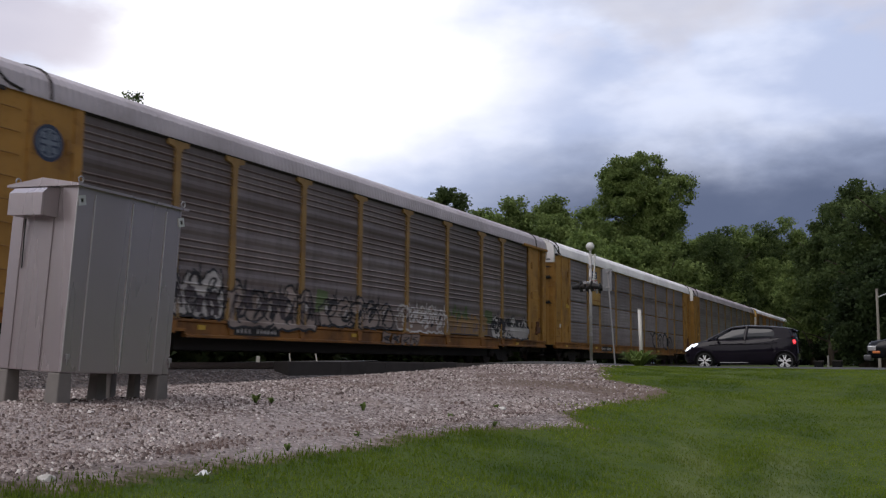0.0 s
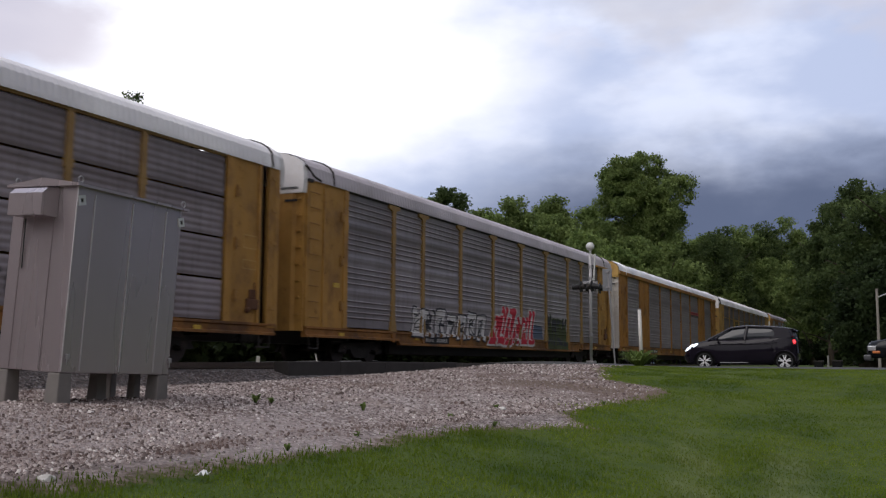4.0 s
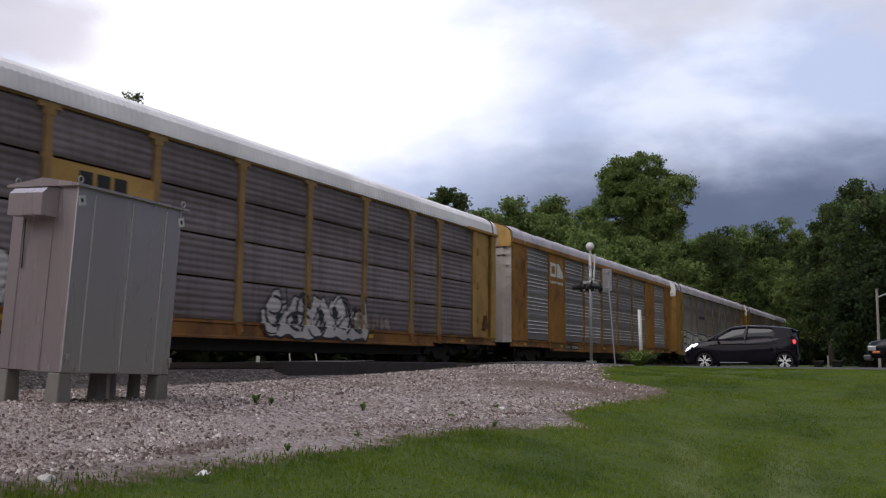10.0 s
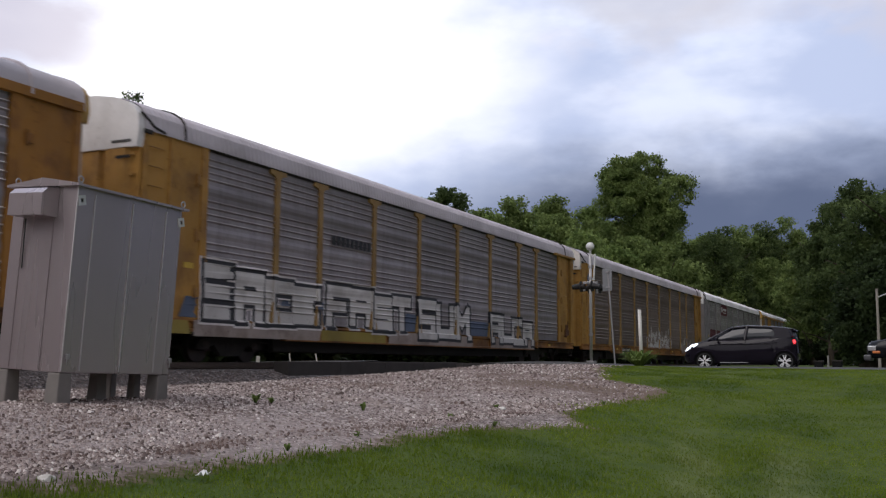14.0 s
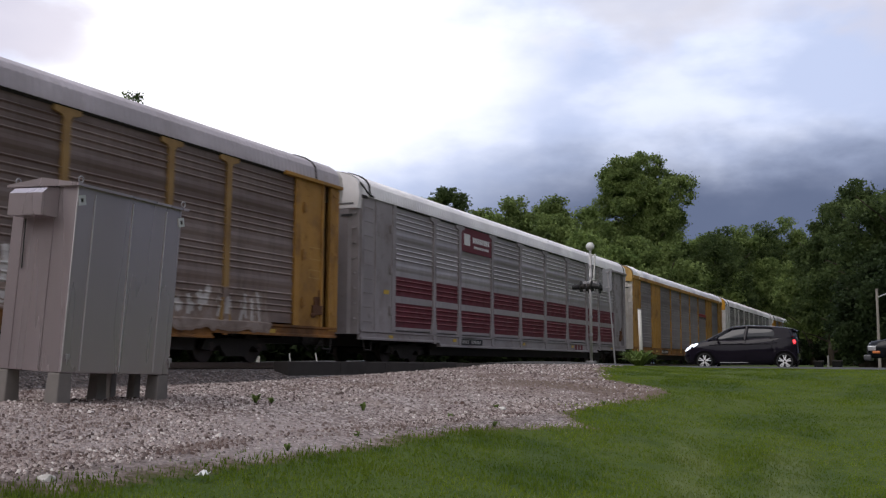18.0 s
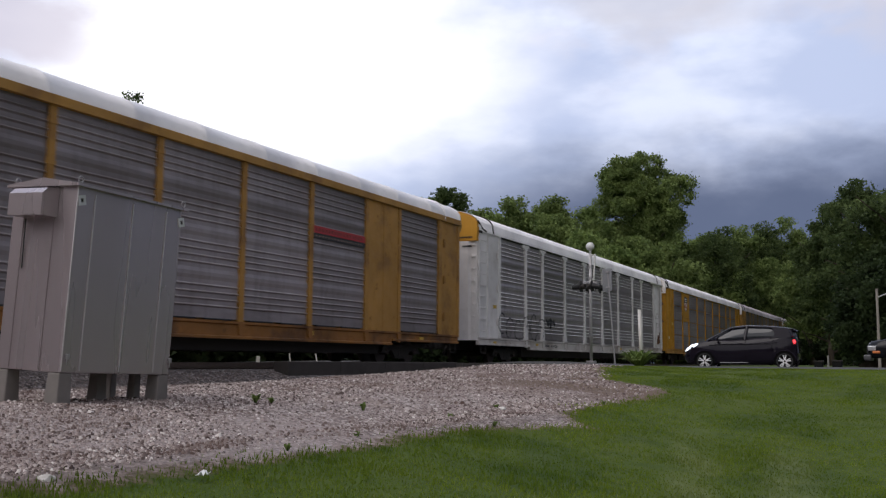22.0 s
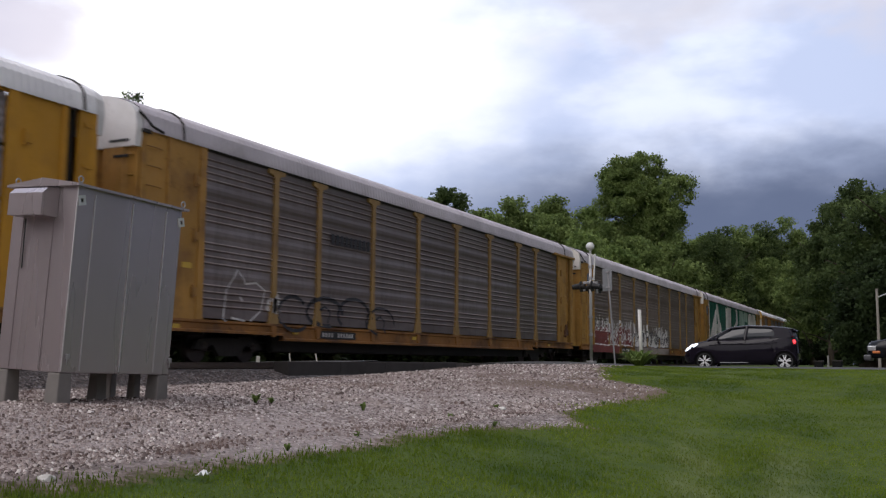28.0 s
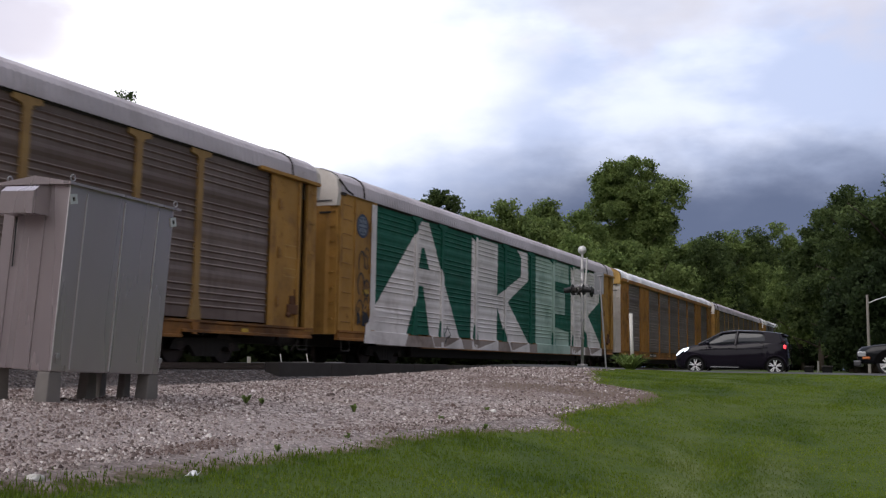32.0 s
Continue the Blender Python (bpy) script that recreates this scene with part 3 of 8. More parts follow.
    tone = n.ramp(n.island_random(), [(0.0, (0.160, 0.228, 0.022)), (0.5, (0.194, 0.262, 0.029)), (0.94, (0.228, 0.298, 0.039)), (1.0, (0.36, 0.36, 0.13))])
    tone = n.mix(n.range(n.noise(0.4, 3), 0.4, 0.7, 0, 0.5), tone, (0.100, 0.152, 0.016))
    tone = n.mix(n.range(n.noise(0.22, 3), 0.46, 0.62, 0, 0.5), tone, (0.140, 0.200, 0.034))
    tone = n.mix(lawn_clumps(n), tone, (0.076, 0.132, 0.013))
    tone = n.mix(n.math('MULTIPLY', pale_stripes(n), 0.5), tone, (0.20, 0.23, 0.085))
    tagged(sheet("grass", mesh_of("grass", verts, faces), see_through(n, tone, 0.5)), "short green lawn grass with a few seed heads", "grass", kind="stuff")


stones_and_grass()

# ---- trees ----
BARK = plain("bark", (0.075, 0.06, 0.048), 0.9, 0.0, 0.3, 3.0, 0.1)


def leaf_material(name, dark, light):
    n = Nodes(name)
    tone = n.mix(n.range(n.noise(0.75, 4, rough=0.6), 0.34, 0.66), dark, light)
    tone = n.mix(n.range(n.noise(0.22, 2), 0.42, 0.68, 0, 0.45), tone, dark)
    tone = n.mix(1.0, tone, n.ramp(n.island_random(), [(0.0, 0.95), (1.0, 1.45)]), 'MULTIPLY')
    return see_through(n, tone, 0.4)


LEAF_MID = leaf_material("mid_green_leaves", (0.078, 0.114, 0.035), (0.196, 0.254, 0.080))
LEAF_DARK = leaf_material("dark_green_leaves", (0.036, 0.056, 0.020), (0.098, 0.134, 0.045))
# leaf green darkened to paint in shade below the trees and behind the train
LEAF_SHADED = leaf_material("shaded_green_undergrowth", (0.014, 0.024, 0.009), (0.038, 0.057, 0.021))
LEAF_LIGHT = leaf_material("light_green_leaves", (0.088, 0.132, 0.038), (0.215, 0.282, 0.084))


def crown_mesh(seed, h, w, base, clumps, per, leaf, lobes=38, hollow=0.45):
    """Leaf sprays in clumps round a handful of lobes, thinner at the heart, with gaps between."""
    rng = np.random.default_rng(seed)
    lob = []
    for i in range(lobes):
        d = rng.standard_normal(3)
        d /= np.linalg.norm(d)
        reach = 0.50 + 0.34 * rng.random()
        size = w * (0.075 + 0.075 * rng.random())
        lob.append((d[0] * reach * w / 2, d[1] * reach * w / 2, min((h + base) / 2 + d[2] * reach * (h - base) / 2, h - size), size))
    lob.append((0.05 * w, 0, h - w * 0.12, w * 0.12))
    lob.append((0, 0, (h + base) / 2, w * 0.20))
    lob = np.array(lob)
    pick = rng.integers(0, len(lob), clumps)
    d = rng.standard_normal((clumps, 3))
    d /= np.linalg.norm(d, axis=1)[:, None]
    r = lob[pick, 3] * (hollow + (1.08 - hollow) * rng.random(clumps) ** 0.5)
    c = lob[pick, :3] + d * r[:, None] * np.array([1, 1, 0.85])
    k = clumps * per
    spread = leaf * 2.3
    p = np.repeat(c, per, 0) + rng.standard_normal((k, 3)) * spread * np.array([1, 1, 0.7])
    p[:, 2] = np.clip(p[:, 2], base * 0.8, h)
    u = rng.standard_normal((k, 3))
    u /= np.linalg.norm(u, axis=1)[:, None]
    q = rng.standard_normal((k, 3))
    v = np.cross(u, q)
    v /= np.linalg.norm(v, axis=1)[:, None]
    s = leaf * (0.6 + 0.8 * rng.random((k, 1)))
    verts = np.stack([p - u * s, p + u * s * 0.8 + v * s * 0.8, p + u * s * 0.8 - v * s * 0.8], 1).reshape(-1, 3)
    faces = np.arange(3 * k).reshape(-1, 3)
    return mesh_of("crown", verts, faces)


def trunk_mesh(seed, h, w, base, r):
    rnd = random.Random(seed)
    bm = bmesh.new()
    pts = [Vector((0, 0, -0.3))]
    top = h * 0.78
    for i in range(1, 6):
        pts.append(Vector((rnd.uniform(-0.03, 0.03) * h, rnd.uniform(-0.03, 0.03) * h, top * i / 5)))
    for i in range(5):
        rod(bm, pts[i], pts[i + 1], r * (1 - 0.17 * i), 8, r * (1 - 0.17 * (i + 1)))
    for i in range(11):
        z = base * 0.8 + (h * 0.75 - base * 0.8) * i / 11
        a = i * 2.4 + rnd.random()
        k = min(4, int(z / top * 5))
        f = z / top * 5 - k
        foot = pts[k].lerp(pts[k + 1], f)
        reach = w * rnd.uniform(0.25, 0.42)
        tip = foot + Vector((math.cos(a) * reach, math.sin(a) * reach, reach * rnd.uniform(0.4, 0.9)))
        mid = foot.lerp(tip, 0.5) + Vector((0, 0, reach * 0.06))
        rod(bm, foot, mid, r * 0.36, 6, r * 0.24)
        rod(bm, mid, tip, r * 0.24, 6, r * 0.07)
    return mesh_bm("trunk", bm, True)


TREE_KINDS = {}


def tree(x, y, h, w, seed, leaves=None, low=0.2, clumps=1100, per=28, leaf=0.155, r=0.28, name="tree", label="", group="", hollow=0.55, turn=0.0):
    """A broadleaf tree, its height and crown width in metres; like ones share their meshes."""
    key = (seed, round(h / w, 1), low, clumps, per, leaf, hollow)
    if key not in TREE_KINDS:
        TREE_KINDS[key] = (h, trunk_mesh(seed, h, w, h * low, r), crown_mesh(seed, h, w, h * low, clumps, per, leaf, hollow=hollow))
    h0, trunk, crown = TREE_KINDS[key]
    base = new(name)
    s = h / h0
    base.matrix_basis = Matrix.LocRotScale((x, y, ground(x, y)), Euler((0, 0, radians(turn))), (s, s, s))
    sheet("trunk", trunk, BARK, base)
    sheet("crown", crown, leaves or LEAF_MID, base)
    return tagged(base, label or "broadleaf tree in full green leaf beyond the railway", "tree", group)


def make_trees():
    # the tall cottonwood that stands over the wood
    tree(-28.0, 110, 24.2, 13.2, 3, LEAF_MID, 0.47, 2000, 50, 0.125, 0.50, label="tall spreading broadleaf tree standing above the wood", hollow=0.7)
    row = "trees along the railway"
    for i, (x, y, h, w, kind, leaves) in enumerate([
            (-43.4, 90, 17.9, 6.5, 11, LEAF_DARK), (-45.2, 90.5, 17.1, 6.0, 12, LEAF_MID), (-41.5, 90.5, 17.2, 6.5, 13, LEAF_DARK), (-47.5, 92, 15.5, 6.0, 12, LEAF_MID), (-41.5, 97, 16.6, 8.0, 12, LEAF_MID),
            (-38.5, 96, 17.6, 8.5, 11, LEAF_MID), (-35.6, 101, 18.3, 8.0, 12, LEAF_MID), (-34.2, 112, 18.6, 9.0, 13, LEAF_DARK),
            (-36.5, 88, 14.5, 8.0, 13, LEAF_LIGHT), (-32.5, 92, 14.8, 8.5, 11, LEAF_MID), (-28.0, 88, 12.4, 8.0, 12, LEAF_LIGHT),
            (-24.2, 84, 10.4, 7.0, 13, LEAF_LIGHT), (-22.0, 96, 12.0, 8.0, 11, LEAF_MID), (-22.3, 124, 16.4, 9.0, 12, LEAF_DARK),
            (-24.5, 150, 18.0, 11.0, 13, LEAF_MID), (-26.5, 148, 19.0, 10.0, 11, LEAF_MID), (-24.4, 182, 24.0, 12.0, 12, LEAF_LIGHT),
            (-22.8, 165, 20.5, 10.0, 13, LEAF_MID), (-23.6, 160, 16.5, 10.0, 11, LEAF_DARK),
            (-45.0, 99, 16.4, 9.0, 13, LEAF_MID), (-40.0, 104, 16.0, 9.0, 13, LEAF_DARK), (-37.0, 108, 17.0, 9.0, 12, LEAF_MID), (-30.5, 100, 15.4, 9.0, 13, LEAF_MID), (-25.5, 98, 13.0, 9.0, 12, LEAF_MID),
            (-22.8, 124, 13.2, 9.0, 13, LEAF_LIGHT), (-22.5, 143, 14.4, 9.0, 11, LEAF_MID), (-30.0, 82, 10.5, 8.0, 12, LEAF_MID), (-34.5, 80, 11.0, 8.0, 11, LEAF_MID), (-43.0, 97, 16.6, 7.5, 11, LEAF_MID), (-46.5, 104, 17.0, 8.0, 12, LEAF_DARK), (-37.0, 104, 17.8, 7.5, 13, LEAF_MID), (-33.0, 106, 17.6, 8.0, 11, LEAF_LIGHT), (-29.5, 128, 19.0, 10.0, 12, LEAF_MID),
            (-26.2, 139, 18.4, 10.0, 12, LEAF_MID), (-23.6, 139, 19.0, 10.0, 13, LEAF_DARK), (-21.4, 141, 19.4, 10.0, 11, LEAF_MID), (-19.4, 146, 20.4, 10.0, 12, LEAF_DARK), (-17.6, 150, 21.4, 10.0, 13, LEAF_MID), (-27.0, 175, 19.5, 12.0, 13, LEAF_MID), (-24.0, 205, 22.0, 12.0, 11, LEAF_DARK), (-26.0, 240, 25.0, 15.0, 12, LEAF_DARK)]):
        tree(x, y, h, w, kind, leaves, 0.12, group=row, turn=i * 67)
    for i, (x, y, h, w, kind, leaves) in enumerate([
            (-7.4, 97, 14.8, 6.6, 11, LEAF_DARK), (-10.4, 112, 13.4, 6.5, 13, LEAF_MID), (-9.6, 135, 14.6, 7.0, 12, LEAF_DARK),
            (-4.4, 88, 15.4, 8.6, 12, LEAF_DARK), (-0.6, 74, 13.9, 9.0, 13, LEAF_DARK), (4.5, 78, 15.5, 10.0, 11, LEAF_DARK),
            (-3.4, 84, 9.5, 6.0, 13, LEAF_SHADED), (-2.0, 66, 5.4, 5.5, 11, LEAF_SHADED), (-3.2, 72, 4.6, 4.0, 13, LEAF_SHADED), (1.6, 62, 5.0, 5.5, 12, LEAF_SHADED), (-1.2, 70, 8.0, 6.5, 12, LEAF_SHADED), (-2.7, 68, 6.5, 4.5, 13, LEAF_SHADED), (0.2, 64, 7.0, 6.0, 11, LEAF_SHADED), (-3.0, 120, 13.0, 10.0, 13, LEAF_SHADED), (4.0, 130, 14.0, 11.0, 12, LEAF_DARK), (-5.5, 160, 16.0, 9.0, 11, LEAF_DARK), (-7.5, 205, 18.0, 10.0, 13, LEAF_DARK), (-14.5, 330, 26.0, 16.0, 12, LEAF_DARK), (10.5, 74, 15.0, 10.0, 12, LEAF_MID)]):
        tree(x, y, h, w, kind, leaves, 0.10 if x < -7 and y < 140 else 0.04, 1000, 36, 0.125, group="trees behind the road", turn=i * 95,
             label="dense dark green broadleaf tree behind the road")
    for x, y, h, w in ((-20.6, 225, 13.0, 9.0), (-19.6, 262, 14.0, 9.0), (-21.0, 196, 10.0, 7.0)):
        tree(x, y, h, w, 13, LEAF_DARK, 0.0, group=row, turn=x * 31)
    tree(-57.2, 60, 22.0, 4.6, 21, LEAF_DARK, 0.4, 420, 22, 0.12, 0.2, label="slim broadleaf tree whose tip shows above the train")
    for i in range(46):
        y = -8 + i * 2.1
        tree(-22.6 - 1.1 * ((i * 7) % 4), y, 2.2 + 0.4 * (i % 3), 3.6, 31, LEAF_SHADED, 0.0, 170, 14, 0.17, 0.06, name="bush", group="bushes along the railway",
             turn=i * 50, label="low leafy bush on the far side of the track")
    for i in range(24):
        y = 90 + i * 6.0
        tree(-22.0 - 1.3 * ((i * 5) % 3), y, 3.2 + 0.6 * (i % 3), 5.5, 31, (LEAF_MID, LEAF_DARK)[i % 2], 0.0, 170, 14, 0.17, 0.06, name="bush", group="bushes along the railway",
             turn=i * 70, label="low leafy bush on the far side of the track")
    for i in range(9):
        tree(-12.5 + i * 1.9, 112 + 5 * (i % 3), 2.8 + 0.5 * (i % 2), 4.6, 31, LEAF_SHADED, 0.0, 170, 14, 0.17, 0.06, name="bush", group="bushes behind the road", turn=i * 40,
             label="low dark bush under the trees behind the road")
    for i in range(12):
        tree(-95 + i * 16.0, 420 + 22 * ((i * 5) % 3), 13 + 2 * ((i * 3) % 4), 21.0, 17, LEAF_SHADED, 0.0, 420, 18, 0.5, 0.3, group="far wood at the horizon", turn=i * 80,
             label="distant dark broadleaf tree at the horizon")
    # trees added out of sight round the lawn, to block sky and darken reflections
    for i in range(34):
        a = radians(38 + i * 7.0)
        r = (44 if a < radians(150) else 72) + 9 * ((i * 5) % 3)
        tree(math.sin(a) * r + 6, math.cos(a) * r - 4, 13 + 2.5 * ((i * 3) % 4), 10.0, (11, 12, 13)[i % 3], (LEAF_MID, LEAF_DARK)[i % 2], 0.04, 420, 18, 0.36, group="trees round the lawn", turn=i * 40,
             label="unseen broadleaf tree added round the lawn to dim the light")


make_trees()

# ---- signal case ----
CASE_X, CASE_Y0, CASE_Y1, CASE_BACK = -7.2, 6.78, 8.25, -8.04
CASE_Z0, CASE_Z1 = -0.075, 1.69


def case_material():
    n = Nodes("brushed_aluminium_case")
    cloudy = n.noise(1.1, 4)
    tone = n.mix(cloudy, (0.415, 0.362, 0.378), (0.475, 0.420, 0.436))
    runs = n.noise(1.0, 3, stretch=(3.0, 3.0, 0.3), rough=0.4)
    tone = n.mix(n.range(runs, 0.45, 0.8, 0, 0.18), tone, (0.33, 0.285, 0.295))
    spots = n.noise(9.0, 5, rough=0.7)
    tone = n.mix(n.range(spots, 0.60, 0.75, 0, 0.14), tone, (0.33, 0.285, 0.285))
    return n.finish(tone, n.range(runs, 0.3, 0.7, 0.25, 0.33), 0.60, 0.4)


def make_case():
    metal = case_material()
    worn = plain("worn_seam_metal", (0.62, 0.59, 0.60), 0.45, 0.6)
    footing = plain("grimy_footing_concrete", (0.20, 0.185, 0.175), 0.9, 0.0, 0.3, 5.0, 0.2)
    base = tagged(new("signal_case"), "grey aluminium railway signal cabinet on concrete feet", "signal cabinet")
    base.matrix_basis = Matrix.Translation((CASE_X, CASE_Y0, -0.38)) @ Matrix.Rotation(radians(2.9), 4, (-0.434, 0.901, 0))

    def add(name, bm, material=metal, label="", parent=None):
        ob = part(name, bm, material, parent or base, label)
        ob.data.transform(Matrix.Translation((-CASE_X, -CASE_Y0, 0.38)))
        return ob

    bm = bmesh.new()
    block(bm, CASE_BACK, CASE_X, CASE_Y0, CASE_Y1, CASE_Z0, CASE_Z1, 0.012)
    body = add("body", bm)
    # folded ribs that stand on the sheets
    for y in (CASE_Y0 + 0.22, CASE_Y0 + 0.73, CASE_Y0 + 1.22):
        bm = bmesh.new()
        block(bm, CASE_X - 0.002, CASE_X + 0.010, y - 0.006, y + 0.006, CASE_Z0 + 0.02, CASE_Z1 - 0.06)
        add("seam", bm, worn, parent=body)
    for x in (CASE_BACK + 0.16, CASE_BACK + 0.56):
        bm = bmesh.new()
        block(bm, x - 0.008, x + 0.008, CASE_Y0 - 0.012, CASE_Y0 + 0.002, CASE_Z0 + 0.02, CASE_Z1 - 0.04)
        add("seam", bm, parent=body)
    # hipped lid with an overhang
    bm = bmesh.new()
    x0, x1, y0, y1 = CASE_BACK - 0.06, CASE_X + 0.05, CASE_Y0 - 0.05, CASE_Y1 + 0.05
    xm, zt = (x0 + x1) / 2, CASE_Z1 + 0.075
    block(bm, x0, x1, y0, y1, CASE_Z1 - 0.012, CASE_Z1 + 0.012)
    v = [bm.verts.new(p) for p in ((x0, y0, CASE_Z1 + 0.012), (x1, y0, CASE_Z1 + 0.012), (x1, y1, CASE_Z1 + 0.012), (x0, y1, CASE_Z1 + 0.012), (xm, y0, zt), (xm, y1, zt))]
    for f in ((0, 1, 4), (1, 2, 5, 4), (2, 3, 5), (3, 0, 4, 5)):
        bm.faces.new([v[i] for i in f])
    lid = add("lid", bm)
    for x, y in ((x1 - 0.04, y0 + 0.06), (x1 - 0.04, y1 - 0.06), (x0 + 0.08, y0 + 0.06)):
        bm = bmesh.new()
        rod(bm, (x, y, CASE_Z1), (x, y, CASE_Z1 + 0.03), 0.010)
        ring = [Vector((x, y + 0.030 * math.cos(i * math.tau / 12), CASE_Z1 + 0.055 + 0.030 * math.sin(i * math.tau / 12))) for i in range(13)]
        for p, q in zip(ring, ring[1:]):
            rod(bm, p, q, 0.0075, 6)
        add("lifting_eye", bm, GALVANISED, parent=lid)
    # ventilation hood on the end sheet
    bm = bmesh.new()
    hx0, hx1 = CASE_BACK + 0.16, CASE_BACK + 0.60
    prof = [(0.0, CASE_Z1 - 0.02), (-0.14, CASE_Z1 - 0.045), (-0.20, CASE_Z1 - 0.10), (-0.20, CASE_Z1 - 0.31), (0.0, CASE_Z1 - 0.31)]
    a = [bm.verts.new((hx0, CASE_Y0 + dy, z)) for dy, z in prof]
    b = [bm.verts.new((hx1, CASE_Y0 + dy, z)) for dy, z in prof]
    bm.faces.new(a)
    bm.faces.new(b[::-1])
    for i in range(5):
        bm.faces.new((a[i], b[i], b[(i + 1) % 5], a[(i + 1) % 5]))
    add("ventilation_hood", bm, label="folded sheet ventilation hood")
    bm = bmesh.new()
    rod(bm, (CASE_BACK + 0.22, CASE_Y0 - 0.03, CASE_Z1 - 0.32), (CASE_BACK + 0.21, CASE_Y0 - 0.012, CASE_Z1 - 0.80), 0.007)
    add("cable", bm, BLACK, "short black cable")
    for y in (CASE_Y0 + 0.05, CASE_Y1 - 0.015):
        bm = bmesh.new()
        z = CASE_Z1 - 0.14
        for y0, y1, z0, z1 in ((-0.035, 0.035, 0.018, 0.04), (-0.035, 0.035, -0.04, -0.018), (-0.035, -0.014, -0.018, 0.018), (0.014, 0.035, -0.018, 0.018)):
            block(bm, CASE_X, CASE_X + 0.012, y + y0, y + y1, z + z0, z + z1)
        bmesh.ops.rotate(bm, verts=bm.verts, cent=(CASE_X, y, z), matrix=Matrix.Rotation(radians(14), 3, 'X'))
        bmesh.ops.scale(bm, verts=bm.verts, vec=(1, 1.25, 1.2), space=Matrix.Translation((-CASE_X, -y, -z)))
        eye = add("hasp", bm, plain("bright_hasp", (0.7, 0.7, 0.7), 0.4, 0.4), "bright square hasp plate")
        bm = bmesh.new()
        block(bm, CASE_X + 0.001, CASE_X + 0.006, y - 0.012, y + 0.012, z - 0.016, z + 0.016)
        add("slot", bm, BLACK, parent=eye)
        bm = bmesh.new()
        block(bm, CASE_X, CASE_X + 0.03, y - 0.018, y + 0.018, 0.05, 0.10, 0.006)
        rod(bm, (CASE_X + 0.015, y, 0.0), (CASE_X + 0.015, y, 0.05), 0.006)
        add("padlock", bm, GALVANISED, "small padlock")
    for x, y, half in ((CASE_X - 0.08, CASE_Y0 + 0.07, 0.075), (CASE_X - 0.08, CASE_Y1 - 0.07, 0.075), (CASE_BACK + 0.08, CASE_Y0 + 0.07, 0.075),
                       (CASE_BACK + 0.10, CASE_Y1 - 0.05, 0.04), (-7.60, 7.66, 0.06), (-7.55, 8.13, 0.045)):
        bm = bmesh.new()
        block(bm, x - half, x + half, y - half, y + half, -0.47, CASE_Z0 - 0.004, 0.012)
        for vert in bm.verts:
            if vert.co.z < -0.3:
                vert.co.x += (vert.co.x - x) * 0.24
                vert.co.y += (vert.co.y - y) * 0.24
        add("foot", bm, footing, "tapered concrete foot")
    bm = bmesh.new()
    rod(bm, (CASE_X + 0.001, CASE_Y0 - 0.001, CASE_Z0 + 0.02), (CASE_X + 0.001, CASE_Y0 - 0.001, CASE_Z1 - 0.02), 0.006, 6)
    add("corner_edge", bm, worn, "worn bright folded edge", body)


make_case()

# ---- beside the crossing ----


def make_signal():
    base = tagged(new("crossing_signal"), "silver level crossing signal mast with bell and hooded lamps", "crossing signal")
    gx, gy = -11.76, 38.0
    base.location = (gx, gy, ground(gx, gy))
    bm = bmesh.new()
    block(bm, -0.17, 0.17, -0.17, 0.17, -0.05, 0.32, 0.02)
    part("junction_base", bm, GALVANISED, base)
    bm = bmesh.new()
    rod(bm, (0, 0, 0.3), (0, 0, 4.58), 0.062, 12)
    mast = part("mast", bm, plain("aluminium_paint", (0.45, 0.44, 0.44), 0.5, 0.4, 0.15, 3.0), base, smooth=True)
    for z in (1.3, 2.0, 3.55, 4.0):
        bm = bmesh.new()
        rod(bm, (0, 0, z), (0, 0, z + 0.10), 0.085, 12)
        part("collar", bm, GALVANISED, mast)
    bm = bmesh.new()
    ball(bm, (0, 0, 4.86), 0.175, 16, 1, 0.75, 1)
    rod(bm, (0, 0, 4.56), (0, 0, 4.75), 0.05)
    part("bell", bm, plain("bell_white", (0.6, 0.6, 0.58), 0.45, 0.2), base, "pale round crossing bell", smooth=True)
    bm = bmesh.new()
    rod(bm, (0.14, 0, 3.5), (0.20, 0, 4.55), 0.035, 8)
    rod(bm, (0.0, 0, 3.55), (0.16, 0, 3.55), 0.03, 8)
    rod(bm, (0.0, 0, 4.5), (0.2, 0, 4.5), 0.03, 8)
    part("crossbuck", bm, plain("crossbuck_white", (0.62, 0.62, 0.6), 0.5), base, "white crossbuck boards seen edge on")
    bm = bmesh.new()
    rod(bm, (0, -0.6, 3.36), (0, 0.6, 3.36), 0.04, 10)
    block(bm, -0.30, 0.30, -0.05, 0.05, 3.36, 3.46, 0.01)
    block(bm, -0.30, -0.22, -0.05, 0.05, 3.08, 3.38, 0.01)
    block(bm, 0.22, 0.30, -0.05, 0.05, 2.98, 3.38, 0.01)
    part("crossarm", bm, GALVANISED, base)
    for dy in (-0.55, 0.55):
        for side in (-1, 1):
            bm = bmesh.new()
            rod(bm, (side * 0.21, dy, 3.22), (side * 0.23, dy, 3.22), 0.22, 16)
            disc = part("lamp_backboard", bm, BLACK, base)
            bm = bmesh.new()
            rod(bm, (side * 0.23, dy, 3.24), (side * 0.56, dy, 3.20), 0.125, 12, 0.10)
            part("lamp_hood", bm, BLACK, disc, "black lamp hood")
            bm = bmesh.new()
            rod(bm, (side * 0.05, dy, 3.22), (side * 0.21, dy, 3.22), 0.11, 12)
            part("lamp_housing", bm, STEEL_DARK, disc)


make_signal()


